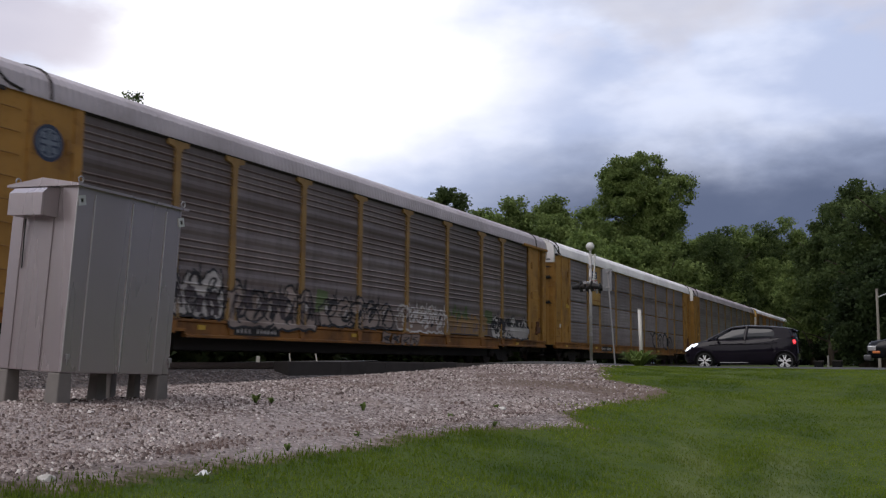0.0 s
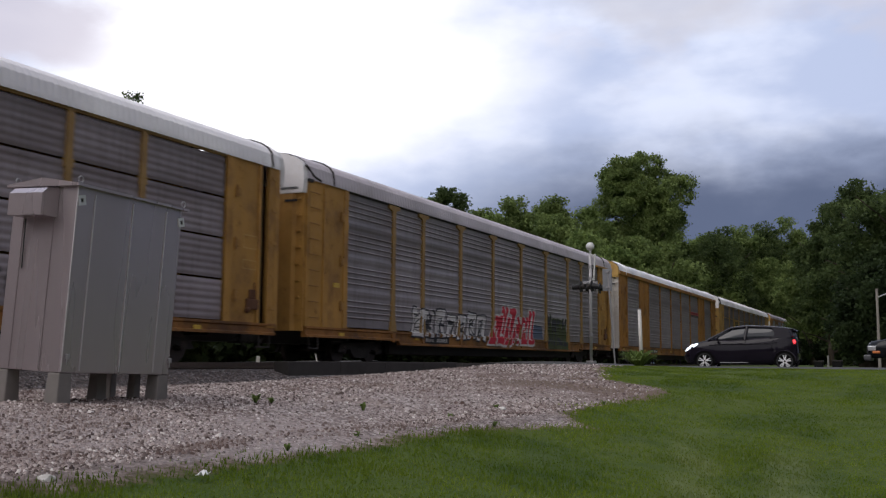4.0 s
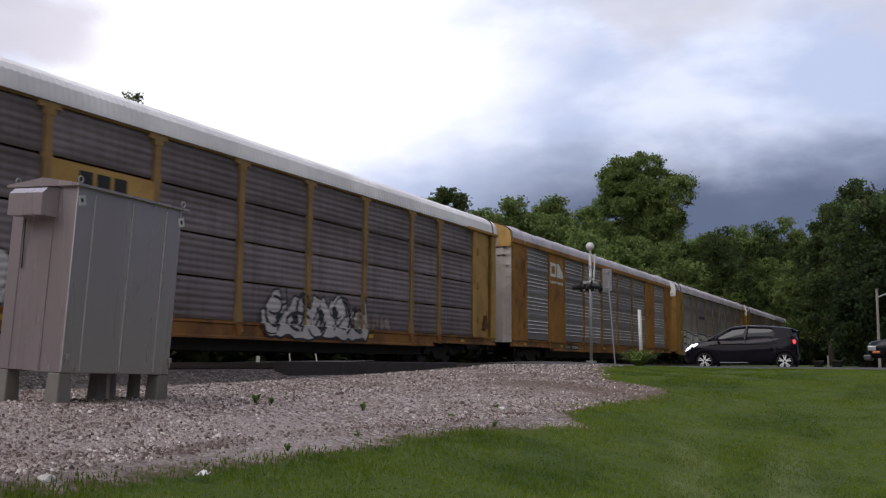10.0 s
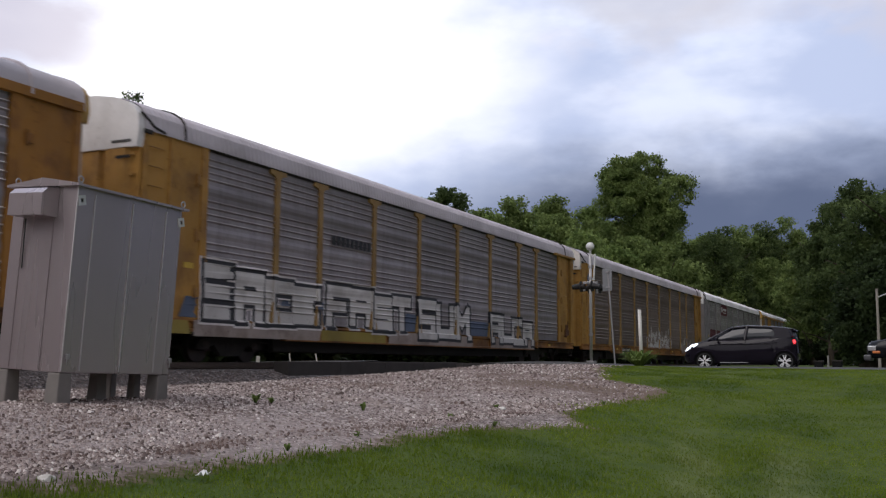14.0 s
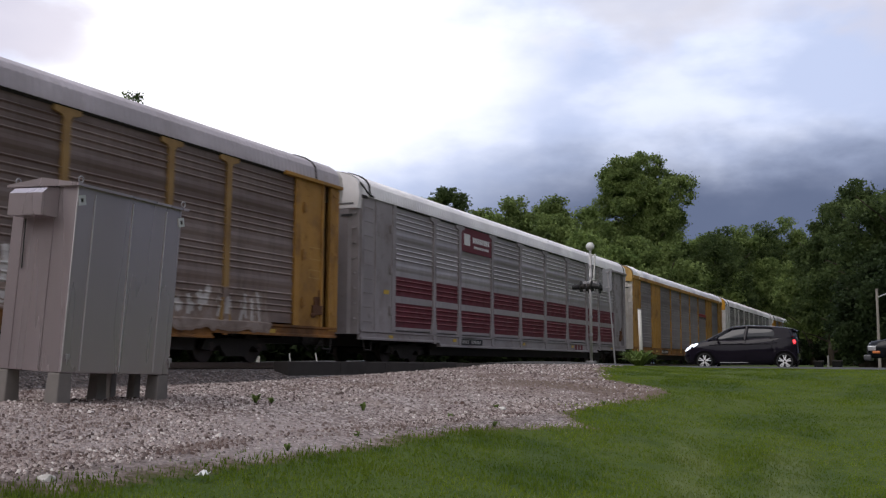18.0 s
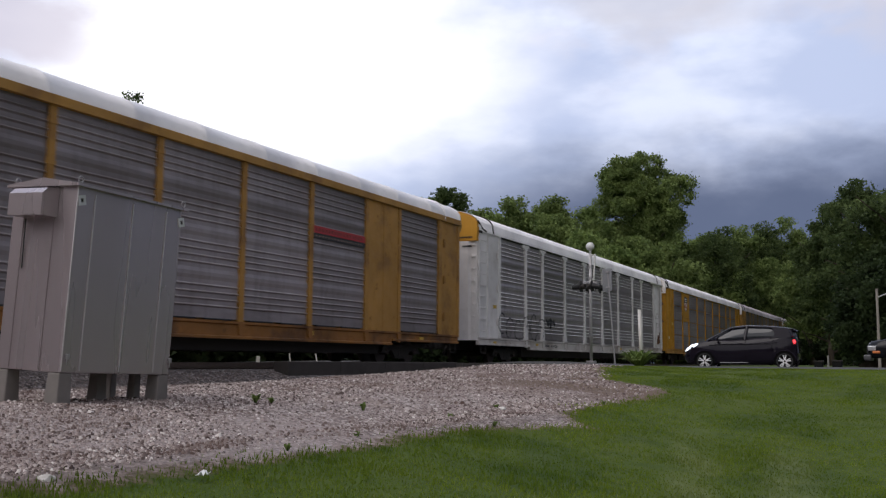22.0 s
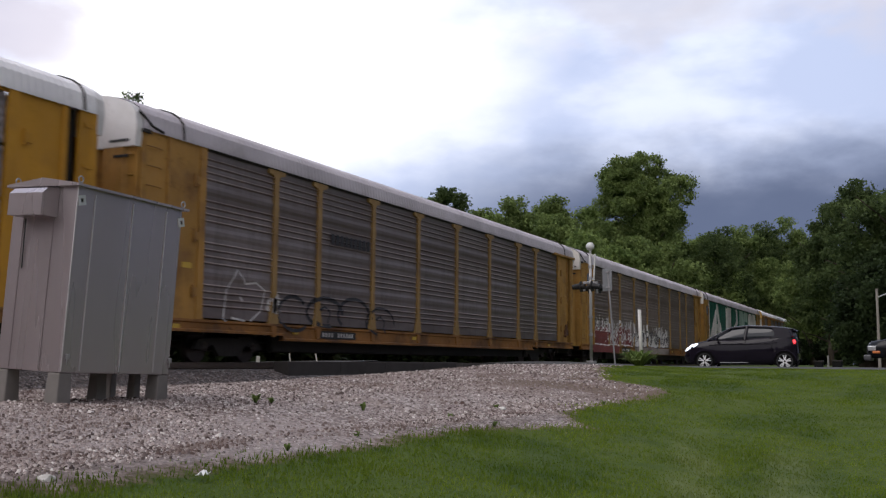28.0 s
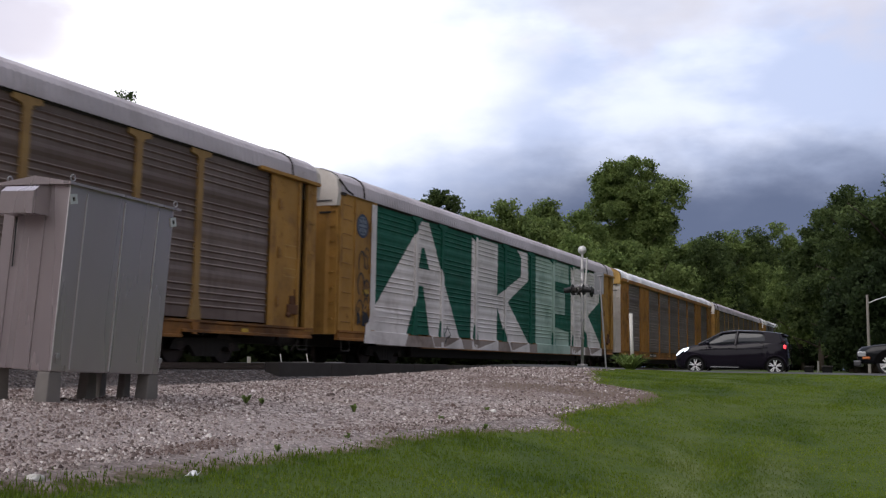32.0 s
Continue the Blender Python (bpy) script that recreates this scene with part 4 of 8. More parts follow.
def make_posts():
    bm = bmesh.new()
    rod(bm, (0, 0, -0.2), (-0.27, 0.0, 3.75), 0.035, 8)
    ob = tagged(new("sign_post"), "thin grey steel post leaning, with a sign board edge on", "sign post")
    ob.location = (-10.78, 38.0, ground(-10.78, 38.0))
    part("post", bm, GALVANISED, ob)
    bm = bmesh.new()
    block(bm, -0.48, -0.10, -0.02, 0.02, 2.98, 3.86, 0.006)
    part("sign_board", bm, plain("sign_back", (0.22, 0.225, 0.24), 0.55, 0.4), ob, "grey back of a metal sign board")
    for z in (3.1, 3.7):
        bm = bmesh.new()
        block(bm, -0.34, -0.18, -0.06, -0.02, z, z + 0.05)
        part("clamp", bm, GALVANISED, ob)
    bm = bmesh.new()
    rod(bm, (0, 0, -0.1), (-0.05, 0, 1.66), 0.052, 14)
    ob = tagged(new("marker_post"), "white plastic marker post standing in a clump of weeds", "marker post")
    ob.location = (-7.33, 28.6, ground(-7.33, 28.6))
    part("post", bm, plain("white_plastic", (0.62, 0.60, 0.56), 0.5, 0.0, 0.1), ob, smooth=True)
    bm = bmesh.new()
    rod(bm, (-0.05, 0, 1.66), (-0.05, 0, 1.685), 0.056, 14)
    part("cap", bm, GALVANISED, ob)


    for x, y, h, tilt in ((-20.4, 27.9, 0.62, 0.0), (-20.2, 29.66, 0.74, -0.18), (-20.0, 31.1, 0.74, -0.22)):
        bm = bmesh.new()
        wide = 0.075 if h < 0.7 else 0.022
        block(bm, -wide, wide, -0.012, 0.012, -0.1, h, 0.004)
        for v in bm.verts:
            v.co.x += tilt * v.co.z
        ob = part("marker_stake", bm, plain("stake_white", (0.6, 0.6, 0.56), 0.6))
        ob.location = (x, y, ground(x, y))
        tagged(ob, "short white marker stake beyond the track", "stake", group="marker stakes")


make_posts()


def make_boxes():
    """Two low dark equipment boxes and a pale stake between them, past the road."""
    for x, w, h in ((-3.50, 0.30, 0.30), (-2.85, 0.34, 0.32)):
        base = tagged(new("equipment_box"), "low black equipment box standing past the road", "equipment box", group="equipment boxes")
        base.location = (x, 40.0, ground(x, 40.0) - 0.02)
        bm = bmesh.new()
        block(bm, -w / 2, w / 2, -0.2, 0.2, 0.0, h, 0.03)
        part("body", bm, plain("flat_black_box", (0.012, 0.012, 0.012), 0.9, spec=0.1), base)
        bm = bmesh.new()
        block(bm, -w / 2 - 0.02, w / 2 + 0.02, -0.22, 0.22, h, h + 0.05, 0.015)
        part("lid", bm, STEEL_DARK, base)
    bm = bmesh.new()
    block(bm, -0.035, 0.035, -0.02, 0.02, -0.1, 0.52, 0.006)
    ob = part("marker_stake", bm, plain("pale_stake", (0.22, 0.215, 0.20), 0.6))
    ob.location = (-3.16, 39.9, ground(-3.16, 39.9))
    tagged(ob, "short pale marker stake between two black boxes", "stake", group="marker stakes")


make_boxes()


def weed(x, y, h, w, seed, blades, name="weed", label="small green weed growing in the gravel"):
    """A tuft of narrow bent leaves on short stems."""
    rnd = random.Random(seed)
    base = tagged(new(name), label, "weed", group="weeds in the gravel")
    base.location = (x, y, ground(x, y) - 0.01)
    stems, leaves = bmesh.new(), bmesh.new()
    for i in range(blades):
        a, reach = rnd.random() * 6.28, w * rnd.uniform(0.2, 1)
        top = Vector((math.cos(a) * reach, math.sin(a) * reach, h * rnd.uniform(0.45, 1)))
        foot = Vector((math.cos(a), math.sin(a), 0)) * w * 0.12
        if i % 4 == 0:
            rod(stems, foot, top, 0.006 + h * 0.004, 5, 0.003)
        side = Vector((-math.sin(a), math.cos(a), 0)) * (0.012 + 0.05 * h * rnd.uniform(0.5, 1))
        mid = foot.lerp(top, 0.55) + Vector((0, 0, h * 0.12))
        tip = top + Vector((math.cos(a), math.sin(a), -0.6)) * h * 0.18
        p = [leaves.verts.new(q) for q in (foot, mid + side, top + side * 0.7, tip, top - side * 0.7, mid - side)]
        leaves.faces.new((p[0], p[1], p[5]))
        leaves.faces.new((p[1], p[2], p[4], p[5]))
        leaves.faces.new((p[2], p[3], p[4]))
    part("stems", stems, LEAF_DARK, base)
    part("leaves", leaves, LEAF_LIGHT, base)


def make_weeds():
    weed(-6.63, 9.04, 0.10, 0.07, 1, 22)
    weed(-6.56, 9.24, 0.07, 0.05, 2, 14)
    weed(-5.79, 9.96, 0.10, 0.05, 3, 14)
    weed(-5.01, 10.63, 0.10, 0.05, 4, 14)
    weed(-7.35, 28.35, 0.50, 0.62, 5, 150, "weed_clump", "leafy green weed clump round the white post")
    for i, (x, y) in enumerate(((-4.8, 7.0), (-4.9, 8.3), (-4.6, 11.0), (-5.2, 12.5), (-4.5, 15.2))):
        weed(x, y, 0.07, 0.05, 20 + i, 10)


make_weeds()


def make_litter():
    for x, y, s, name, label in ((-4.81, 4.48, 0.05, "pale_stone", "pale lump of limestone lying on the gravel"), (-5.1, 12.48, 0.045, "pale_stone", "pale lump of limestone lying on the gravel")):
        bm = bmesh.new()
        bmesh.ops.create_icosphere(bm, subdivisions=2, radius=s)
        for v in bm.verts:
            v.co += v.normal * s * 0.5 * noise.noise(v.co * 30)
            v.co.z *= 0.55
        ob = part(name, bm, plain("limestone", (0.75, 0.73, 0.7), 0.8))
        ob.location = (x, y, ground(x, y) + s * 0.35)
        tagged(ob, label, "stone")
    rnd = random.Random(4)
    bm = bmesh.new()
    grid = [[bm.verts.new((i * 0.02 + rnd.uniform(-0.007, 0.007), j * 0.02, 0.015 + rnd.uniform(0, 0.04))) for j in range(4)] for i in range(5)]
    for i in range(4):
        for j in range(3):
            bm.faces.new((grid[i][j], grid[i + 1][j], grid[i + 1][j + 1], grid[i][j + 1]))
    for f in bmesh.ops.extrude_face_region(bm, geom=list(bm.faces))["geom"]:
        if isinstance(f, bmesh.types.BMVert):
            f.co.z += 0.003
    ob = part("crumpled_paper", bm, plain("white_paper", (0.75, 0.76, 0.78), 0.7))
    ob.location = (-4.45, 5.42, ground(-4.45, 5.42) + 0.02)
    tagged(ob, "crumpled scrap of white paper lying in the grass", "litter")


make_litter()


def make_street_lamp():
    base = tagged(new("street_lamp"), "grey street lamp pole with a curved arm behind the road", "street lamp")
    base.matrix_basis = Matrix.LocRotScale((-2.02, 58.0, ground(-2.02, 58.0)), Euler((0, 0, 0)), (0.74, 0.74, 0.74))
    bm = bmesh.new()
    rod(bm, (0, 0, -0.2), (0.0, 0, 5.75), 0.11, 10, 0.09)
    part("pole", bm, plain("weathered_wood_pole", (0.26, 0.235, 0.21), 0.85, 0.0, 0.2), base)
    bm = bmesh.new()
    last = Vector((0, 0, 5.1))
    for i in range(1, 7):
        p = Vector((0.32 * i, 0, 5.1 + 0.62 * math.sin(i / 6 * 1.35)))
        rod(bm, last, p, 0.045, 8)
        last = p
    part("arm", bm, GALVANISED, base)
    bm = bmesh.new()
    ball(bm, last + Vector((0.3, 0, -0.05)), 0.16, 10, 2.2, 1, 0.6)
    part("lamp_head", bm, GALVANISED, base, smooth=True)


make_street_lamp()

# ---- vehicles on the road ----


def car_paint(name, base):
    n = Nodes(name)
    n.bsdf.inputs["Coat Weight"].default_value = 0.45
    n.bsdf.inputs["Coat Roughness"].default_value = 0.03
    tone = n.mix(n.noise(1.5, 3), shade(base, 0.85), shade(base, 1.15))
    return n.finish(tone, n.range(n.noise(3, 4), 0.3, 0.7, 0.10, 0.18), 0.0, 0.06)


def glass_material():
    n = Nodes("tinted_car_glass")
    return n.finish(n.mix(n.noise(0.8, 2), (0.010, 0.012, 0.016), (0.024, 0.028, 0.036)), 0.05, 0.0, 0.6)


CAR_GLASS = glass_material()
TYRE = plain("tyre_rubber", (0.02, 0.02, 0.02), 0.85)
ALLOY = plain("alloy_rim", (0.80, 0.80, 0.81), 0.4, 0.25, 0.05)
HEADLIGHT = glow("lit_headlight", (0.85, 0.93, 1.0), 1.6)
CLEAR_LAMP = plain("clear_lamp", (0.42, 0.43, 0.45), 0.2, 0.3)
TAIL_LIT = glow("lit_tail_lamp", (1.0, 0.05, 0.06), 1.6)
AMBER = plain("amber_lens", (0.55, 0.16, 0.04), 0.3)


WELL_BLACK = plain("unlit_black", (0.006, 0.006, 0.006), 1.0, 0.0, 0.1, 6.0, 0.0)


def loft(name, stations, material, parent, label="", closed_ends=True):
    """A skin through rounded cross sections: (y along, then pairs of half width and height from the bottom up)."""
    bm = bmesh.new()
    rings = []
    for y, prof in stations:
        ring = [bm.verts.new((w, y, z)) for w, z in prof] + [bm.verts.new((-w, y, z)) for w, z in reversed(prof)]
        rings.append(ring)
    k = len(rings[0])
    for a, b in zip(rings, rings[1:]):
        for i in range(k):
            j = (i + 1) % k
            bm.faces.new((a[i], a[j], b[j], b[i]))
    if closed_ends:
        bm.faces.new(rings[0][::-1])
        bm.faces.new(rings[-1])
    return part(name, bm, material, parent, label, True)


def add_wheel(parent, x, y, r, width, spokes=5):
    side = 1 if x > 0 else -1
    wheel = new("wheel")
    wheel.parent = parent
    wheel.location = (x, y, r)
    bm = bmesh.new()
    prof = [(0.74, -0.5), (0.90, -0.5), (1.0, -0.34), (1.0, 0.34), (0.90, 0.5), (0.76, 0.5), (0.74, 0.38)]
    ring = [[bm.verts.new((p * width, r * q * math.cos(a), r * q * math.sin(a))) for q, p in prof] for a in [i * math.tau / 28 for i in range(28)]]
    for i in range(28):
        for j in range(len(prof) - 1):
            bm.faces.new((ring[i][j], ring[(i + 1) % 28][j], ring[(i + 1) % 28][j + 1], ring[i][j + 1]))
    part("tyre", bm, TYRE, wheel, smooth=True)
    bm = bmesh.new()
    out = side * width * 0.40
    for i in range(spokes):
        a = i * math.tau / spokes + 0.3
        for da in (-0.20, 0.20):
            p = Vector((out, r * 0.70 * math.cos(a + da), r * 0.70 * math.sin(a + da)))
            rod(bm, (out * 1.1, r * 0.1 * math.cos(a), r * 0.1 * math.sin(a)), p, r * 0.10, 6, r * 0.085)
    rod(bm, (out * 0.9, 0, 0), (out * 1.15, 0, 0), r * 0.17, 12)
    a0 = [bm.verts.new((out, r * 0.68 * math.cos(a), r * 0.68 * math.sin(a))) for a in [i * math.tau / 28 for i in range(28)]]
    a1 = [bm.verts.new((out, r * 0.76 * math.cos(a), r * 0.76 * math.sin(a))) for a in [i * math.tau / 28 for i in range(28)]]
    a2 = [bm.verts.new((out * 0.5, r * 0.76 * math.cos(a), r * 0.76 * math.sin(a))) for a in [i * math.tau / 28 for i in range(28)]]
    for i in range(28):
        j = (i + 1) % 28
        bm.faces.new((a0[i], a0[j], a1[j], a1[i]))
        bm.faces.new((a1[i], a1[j], a2[j], a2[i]))
    part("rim", bm, ALLOY, wheel, "silver five-spoke alloy rim")
    bm = bmesh.new()
    rod(bm, (out * 0.35, 0, 0), (out * 0.55, 0, 0), r * 0.6, 20)
    part("brake_disc", bm, BLACK, wheel)
    return wheel


def make_hatchback():
    """Small five-door car; its front points along -y of its own space."""
    paint = car_paint("black_car_paint", (0.010, 0.008, 0.014))
    base = tagged(new("hatchback_car"), "small glossy black hatchback car waiting at the crossing", "car")
    base.matrix_basis = pose(-5.40, 34.35, -0.15, 0, 0, -90) @ Matrix.Diagonal((1, 1.0, 0.99, 1))
    # lower body: half widths and heights from sill to belt
    rows = [(-1.80, 0.42, 0.30, 0.62), (-1.72, 0.60, 0.22, 0.74), (-1.50, 0.74, 0.18, 0.86), (-1.15, 0.79, 0.18, 0.95), (-0.78, 0.80, 0.18, 1.00),
            (-0.2, 0.80, 0.18, 0.98), (0.5, 0.80, 0.18, 1.04), (1.1, 0.80, 0.19, 1.09), (1.5, 0.77, 0.24, 1.12), (1.74, 0.68, 0.30, 1.10), (1.82, 0.58, 0.36, 1.00)]
    stations = []
    for y, w, z0, z1 in rows:
        h = z1 - z0
        stations.append((y, [(w * 0.90, z0), (w * 0.985, z0 + h * 0.18), (w, z0 + h * 0.45), (w * 0.985, z0 + h * 0.70), (w * 0.95, z0 + h * 0.9), (w * 0.88, z1)]))
    body = loft("body", stations, paint, base)
    # cabin glass and roof
    cabin = [(-1.00, 0.70, 0.97, 0.98), (-0.55, 0.70, 0.95, 1.23), (-0.18, 0.70, 0.95, 1.39), (0.3, 0.70, 0.97, 1.46), (0.9, 0.70, 1.0, 1.43), (1.46, 0.68, 1.02, 1.385), (1.76, 0.63, 1.02, 1.24)]
    stations = []
    for y, w, z0, z1 in cabin:
        h = max(0.012, z1 - z0)
        stations.append((y, [(w, z0), (w * 0.97, z0 + h * 0.3), (w * 0.91, z0 + h * 0.7), (w * 0.84, z0 + h * 0.93), (w * 0.70, z1 - 0.002)]))
    loft("cabin_glass", stations, CAR_GLASS, base, "dark tinted windows")
    stations = []
    for y, w, z1 in ((-0.34, 0.56, 1.385), (-0.1, 0.60, 1.445), (0.3, 0.60, 1.475), (0.9, 0.60, 1.45), (1.35, 0.59, 1.41), (1.62, 0.57, 1.37), (1.79, 0.53, 1.31)):
        stations.append((y, [(w + 0.035, z1 - 0.07), (w + 0.01, z1 - 0.025), (w - 0.12, z1)]))
    loft("roof", stations, paint, base)
    for side in (-1, 1):
        for name, y0, z0, y1, z1, r in (("windscreen_pillar", -1.00, 0.975, -0.20, 1.40, 0.032), ("door_pillar", 0.20, 0.97, 0.28, 1.44, 0.055),
                                        ("hatch_pillar", 1.70, 1.08, 1.58, 1.33, 0.05)):
            bm = bmesh.new()
            rod(bm, (side * 0.715, y0, z0), (side * 0.60, y1, z1), r, 8)
            part(name, bm, paint, base)
        bm = bmesh.new()
        slab(bm, [(0.98, 1.03), (1.75, 1.06), (1.64, 1.30), (1.50, 1.35), (1.02, 1.42), (1.10, 1.30), (1.14, 1.18), (1.12, 1.10)], 0.05, lambda u, v, w, s=side: Vector((s * (0.705 - (v - 1.03) * 0.27 - max(0.0, u - 1.3) * 0.10 + w), u, v)))
        part("rear_quarter", bm, paint, base)
        bm = bmesh.new()
        pts = [(-1.78, 0.60), (-1.70, 0.72), (-1.52, 0.83), (-1.28, 0.885), (-1.34, 0.80), (-1.56, 0.68)]
        slab(bm, pts, 0.03, lambda u, v, w, s=side: Vector((s * (0.50 + (u + 1.78) * 0.52 + w + 0.03), u, v)))
        part("headlight", bm, HEADLIGHT, base, "bright swept-back headlight")
        bm = bmesh.new()
        ball(bm, (side * 0.655, 1.73, 0.92), 0.062, 12, 0.7, 0.8, 1.2)
        part("tail_lamp", bm, TAIL_LIT, base, "glowing red tail lamp", True)
        bm = bmesh.new()
        ball(bm, (side * 0.90, -0.66, 1.02), 0.095, 12, 1.0, 0.6, 0.72)
        rod(bm, (side * 0.74, -0.64, 0.98), (side * 0.88, -0.66, 1.0), 0.02, 6)
        part("mirror", bm, paint, base, "black door mirror", True)
        for y in (-0.02, 0.86):
            bm = bmesh.new()
            block(bm, side * 0.795, side * 0.822, y, y + 0.16, 0.845, 0.875, 0.006)
            part("door_handle", bm, paint, base)
        for name, y0, z0, y1, z1 in (("door_seam", -0.72, 0.34, -0.72, 0.90), ("door_seam", 0.24, 0.34, 0.24, 0.95), ("door_seam", 1.02, 0.62, 1.10, 0.99)):
            bm = bmesh.new()
            rod(bm, (side * 0.798, y0, z0), (side * 0.775, y1, z1), 0.007, 6)
            part(name, bm, WELL_BLACK, base)
        bm = bmesh.new()
        last = None
        for i in range(9):
            p = Vector((side * (0.800 - 0.010 * abs(i - 4) / 4), -0.95 + 0.27 * i, 0.80 + 0.012 * i + 0.02 * math.sin(i * 0.8)))
            if last:
                rod(bm, last, p, 0.012, 6)
            last = p
        part("shoulder_crease", bm, paint, base, smooth=True)
        bm = bmesh.new()
        block(bm, side * 0.775, side * 0.808, -0.60, 0.30, 0.228, 0.248, 0.006)
        part("sill_trim", bm, CLEAR_LAMP, base, "pale reflective sill strip")
        for y in (-1.09, 1.44):
            add_wheel(base, side * 0.71, y, 0.285, 0.19)
            bm = bmesh.new()
            prev = None
            for i in range(13):
                a = math.pi * i / 12
                p = Vector((side * 0.792, y + 0.345 * math.cos(a), 0.285 + 0.345 * math.sin(a)))
                if prev:
                    rod(bm, prev, p, 0.026, 6)
                prev = p
            part("wheel_arch", bm, paint, base)
            # flat black plate on the body that paints the dark of the wheel well
            bm = bmesh.new()
            outline = [(y + 0.335 * math.cos(math.pi * i / 16), 0.285 + 0.335 * math.sin(math.pi * i / 16)) for i in range(17)] + [(y - 0.33, 0.17), (y + 0.33, 0.17)]
            slab(bm, outline, 0.006, lambda u, v, w, s=side: Vector((s * (0.797 + w), u, v)))
            part("wheel_well", bm, WELL_BLACK, base)
    bm = bmesh.new()
    block(bm, -0.42, 0.42, -1.83, -1.79, 0.34, 0.50, 0.015)
    part("grille", bm, BLACK, base)
    bm = bmesh.new()
    block(bm, -0.60, 0.60, 1.50, 1.72, 1.325, 1.355, 0.01)
    part("roof_spoiler", bm, paint, base)
    return base


make_hatchback()


def make_pickup():
    """Full-size pickup; only its front reaches into view."""
    paint = car_paint("dark_truck_paint", (0.010, 0.011, 0.013))
    base = tagged(new("pickup_truck"), "dark pickup truck waiting behind the black hatchback", "truck")
    base.matrix_basis = pose(1.36, 34.5, -0.13, 0, 0, -90)
    rows = [(-2.86, 0.80, 0.44, 0.80), (-2.74, 0.93, 0.38, 0.90), (-2.3, 0.98, 0.38, 0.97), (-1.35, 0.99, 0.40, 1.08), (0.7, 0.99, 0.42, 1.22), (2.6, 0.99, 0.46, 1.24), (2.8, 0.97, 0.5, 1.22)]
    stations = []
    for y, w, z0, z1 in rows:
        h = z1 - z0
        stations.append((y, [(w * 0.92, z0), (w, z0 + h * 0.25), (w, z0 + h * 0.6), (w * 0.97, z0 + h * 0.85), (w * 0.88, z1)]))
    loft("body", stations, paint, base)
    cabin = [(-1.4, 0.84, 1.2, 1.22), (-0.75, 0.84, 1.2, 1.72), (-0.3, 0.84, 1.2, 1.84), (0.75, 0.84, 1.2, 1.84), (0.98, 0.84, 1.2, 1.25)]
    stations = []
    for y, w, z0, z1 in cabin:
        h = max(0.02, z1 - z0)
        stations.append((y, [(w, z0), (w * 0.95, z0 + h * 0.5), (w * 0.86, z0 + h * 0.92), (w * 0.7, z1)]))
    loft("cabin_glass", stations, CAR_GLASS, base, "dark tinted windows")
    loft("roof", [(y, [(w + 0.03, z - 0.07), (w, z - 0.02), (w - 0.12, z + 0.015)]) for y, w, z in ((-0.5, 0.70, 1.80), (-0.2, 0.73, 1.86), (0.7, 0.73, 1.86), (0.84, 0.70, 1.78))], paint, base)
    bm = bmesh.new()
    block(bm, -0.62, 0.62, -2.90, -2.84, 0.52, 0.76, 0.02)
    part("grille", bm, BLACK, base)
    bm = bmesh.new()
    block(bm, -0.98, 0.98, -2.98, -2.76, 0.30, 0.48, 0.04)
    part("bumper", bm, plain("dull_dark_bumper", (0.10, 0.10, 0.105), 0.35, 0.6), base, "dull dark metal front bumper")
    for side in (-1, 1):
        bm = bmesh.new()
        block(bm, side * 0.64, side * 0.945, -2.86, -2.60, 0.60, 0.76, 0.03)
        part("headlight", bm, CLEAR_LAMP, base, "clear rectangular headlight")
        bm = bmesh.new()
        block(bm, side * 0.93, side * 0.985, -2.72, -2.50, 0.52, 0.60, 0.02)
        part("indicator", bm, AMBER, base, "amber side indicator")
        bm = bmesh.new()
        block(bm, side * 0.98, side * 1.18, -1.0, -0.9, 1.22, 1.42, 0.02)
        part("mirror", bm, paint, base)
        for y in (-1.95, 1.75):
            add_wheel(base, side * 0.86, y, 0.38, 0.26, 6)
            # flat black plate in place of the shade inside the wheel arch
            bm = bmesh.new()
            outline = [(y + 0.45 * math.cos(math.pi * i / 16), 0.38 + 0.45 * math.sin(math.pi * i / 16)) for i in range(17)] + [(y - 0.44, 0.40), (y + 0.44, 0.40)]
            slab(bm, outline, 0.008, lambda u, v, w, s=side: Vector((s * (0.986 + w), u, v)))
            part("wheel_well", bm, WELL_BLACK, base)


make_pickup()

# ---- the train ----
PITCH = 28.6
HALF_W, HALF_L = 1.525, 13.74
BAYS = [2.65, 1.937] + [2.832] * 5 + [1.937, 2.65]
EDGES = [-sum(BAYS) / 2]
for bay in BAYS:
    EDGES.append(EDGES[-1] + bay)
SILL_Z0, DECK_Z, TOP_Z, EAVE_Z = 0.53, 0.92, 4.62, 4.70
ROOF = [(1.56, 4.66), (1.56, 4.74), (1.52, 5.00), (1.42, 5.14), (1.22, 5.265), (0.90, 5.375), (0.45, 5.455), (0.0, 5.49)]
SHARED = {}


def shared(key, build):
    key = (HALF_L, key)
    if key not in SHARED:
        SHARED[key] = build()
    return SHARED[key]


RIB_OF.update({PANEL_SILVER: RIB_LIT_PALE, PANEL_RED: RIB_LIT_RED, PANEL_GREY: RIB_LIT_DULL, PANEL_PALE: RIB_LIT_PALE, PANEL_DARK: RIB_LIT_BROWN, PANEL_BROWN: RIB_LIT_BROWN})


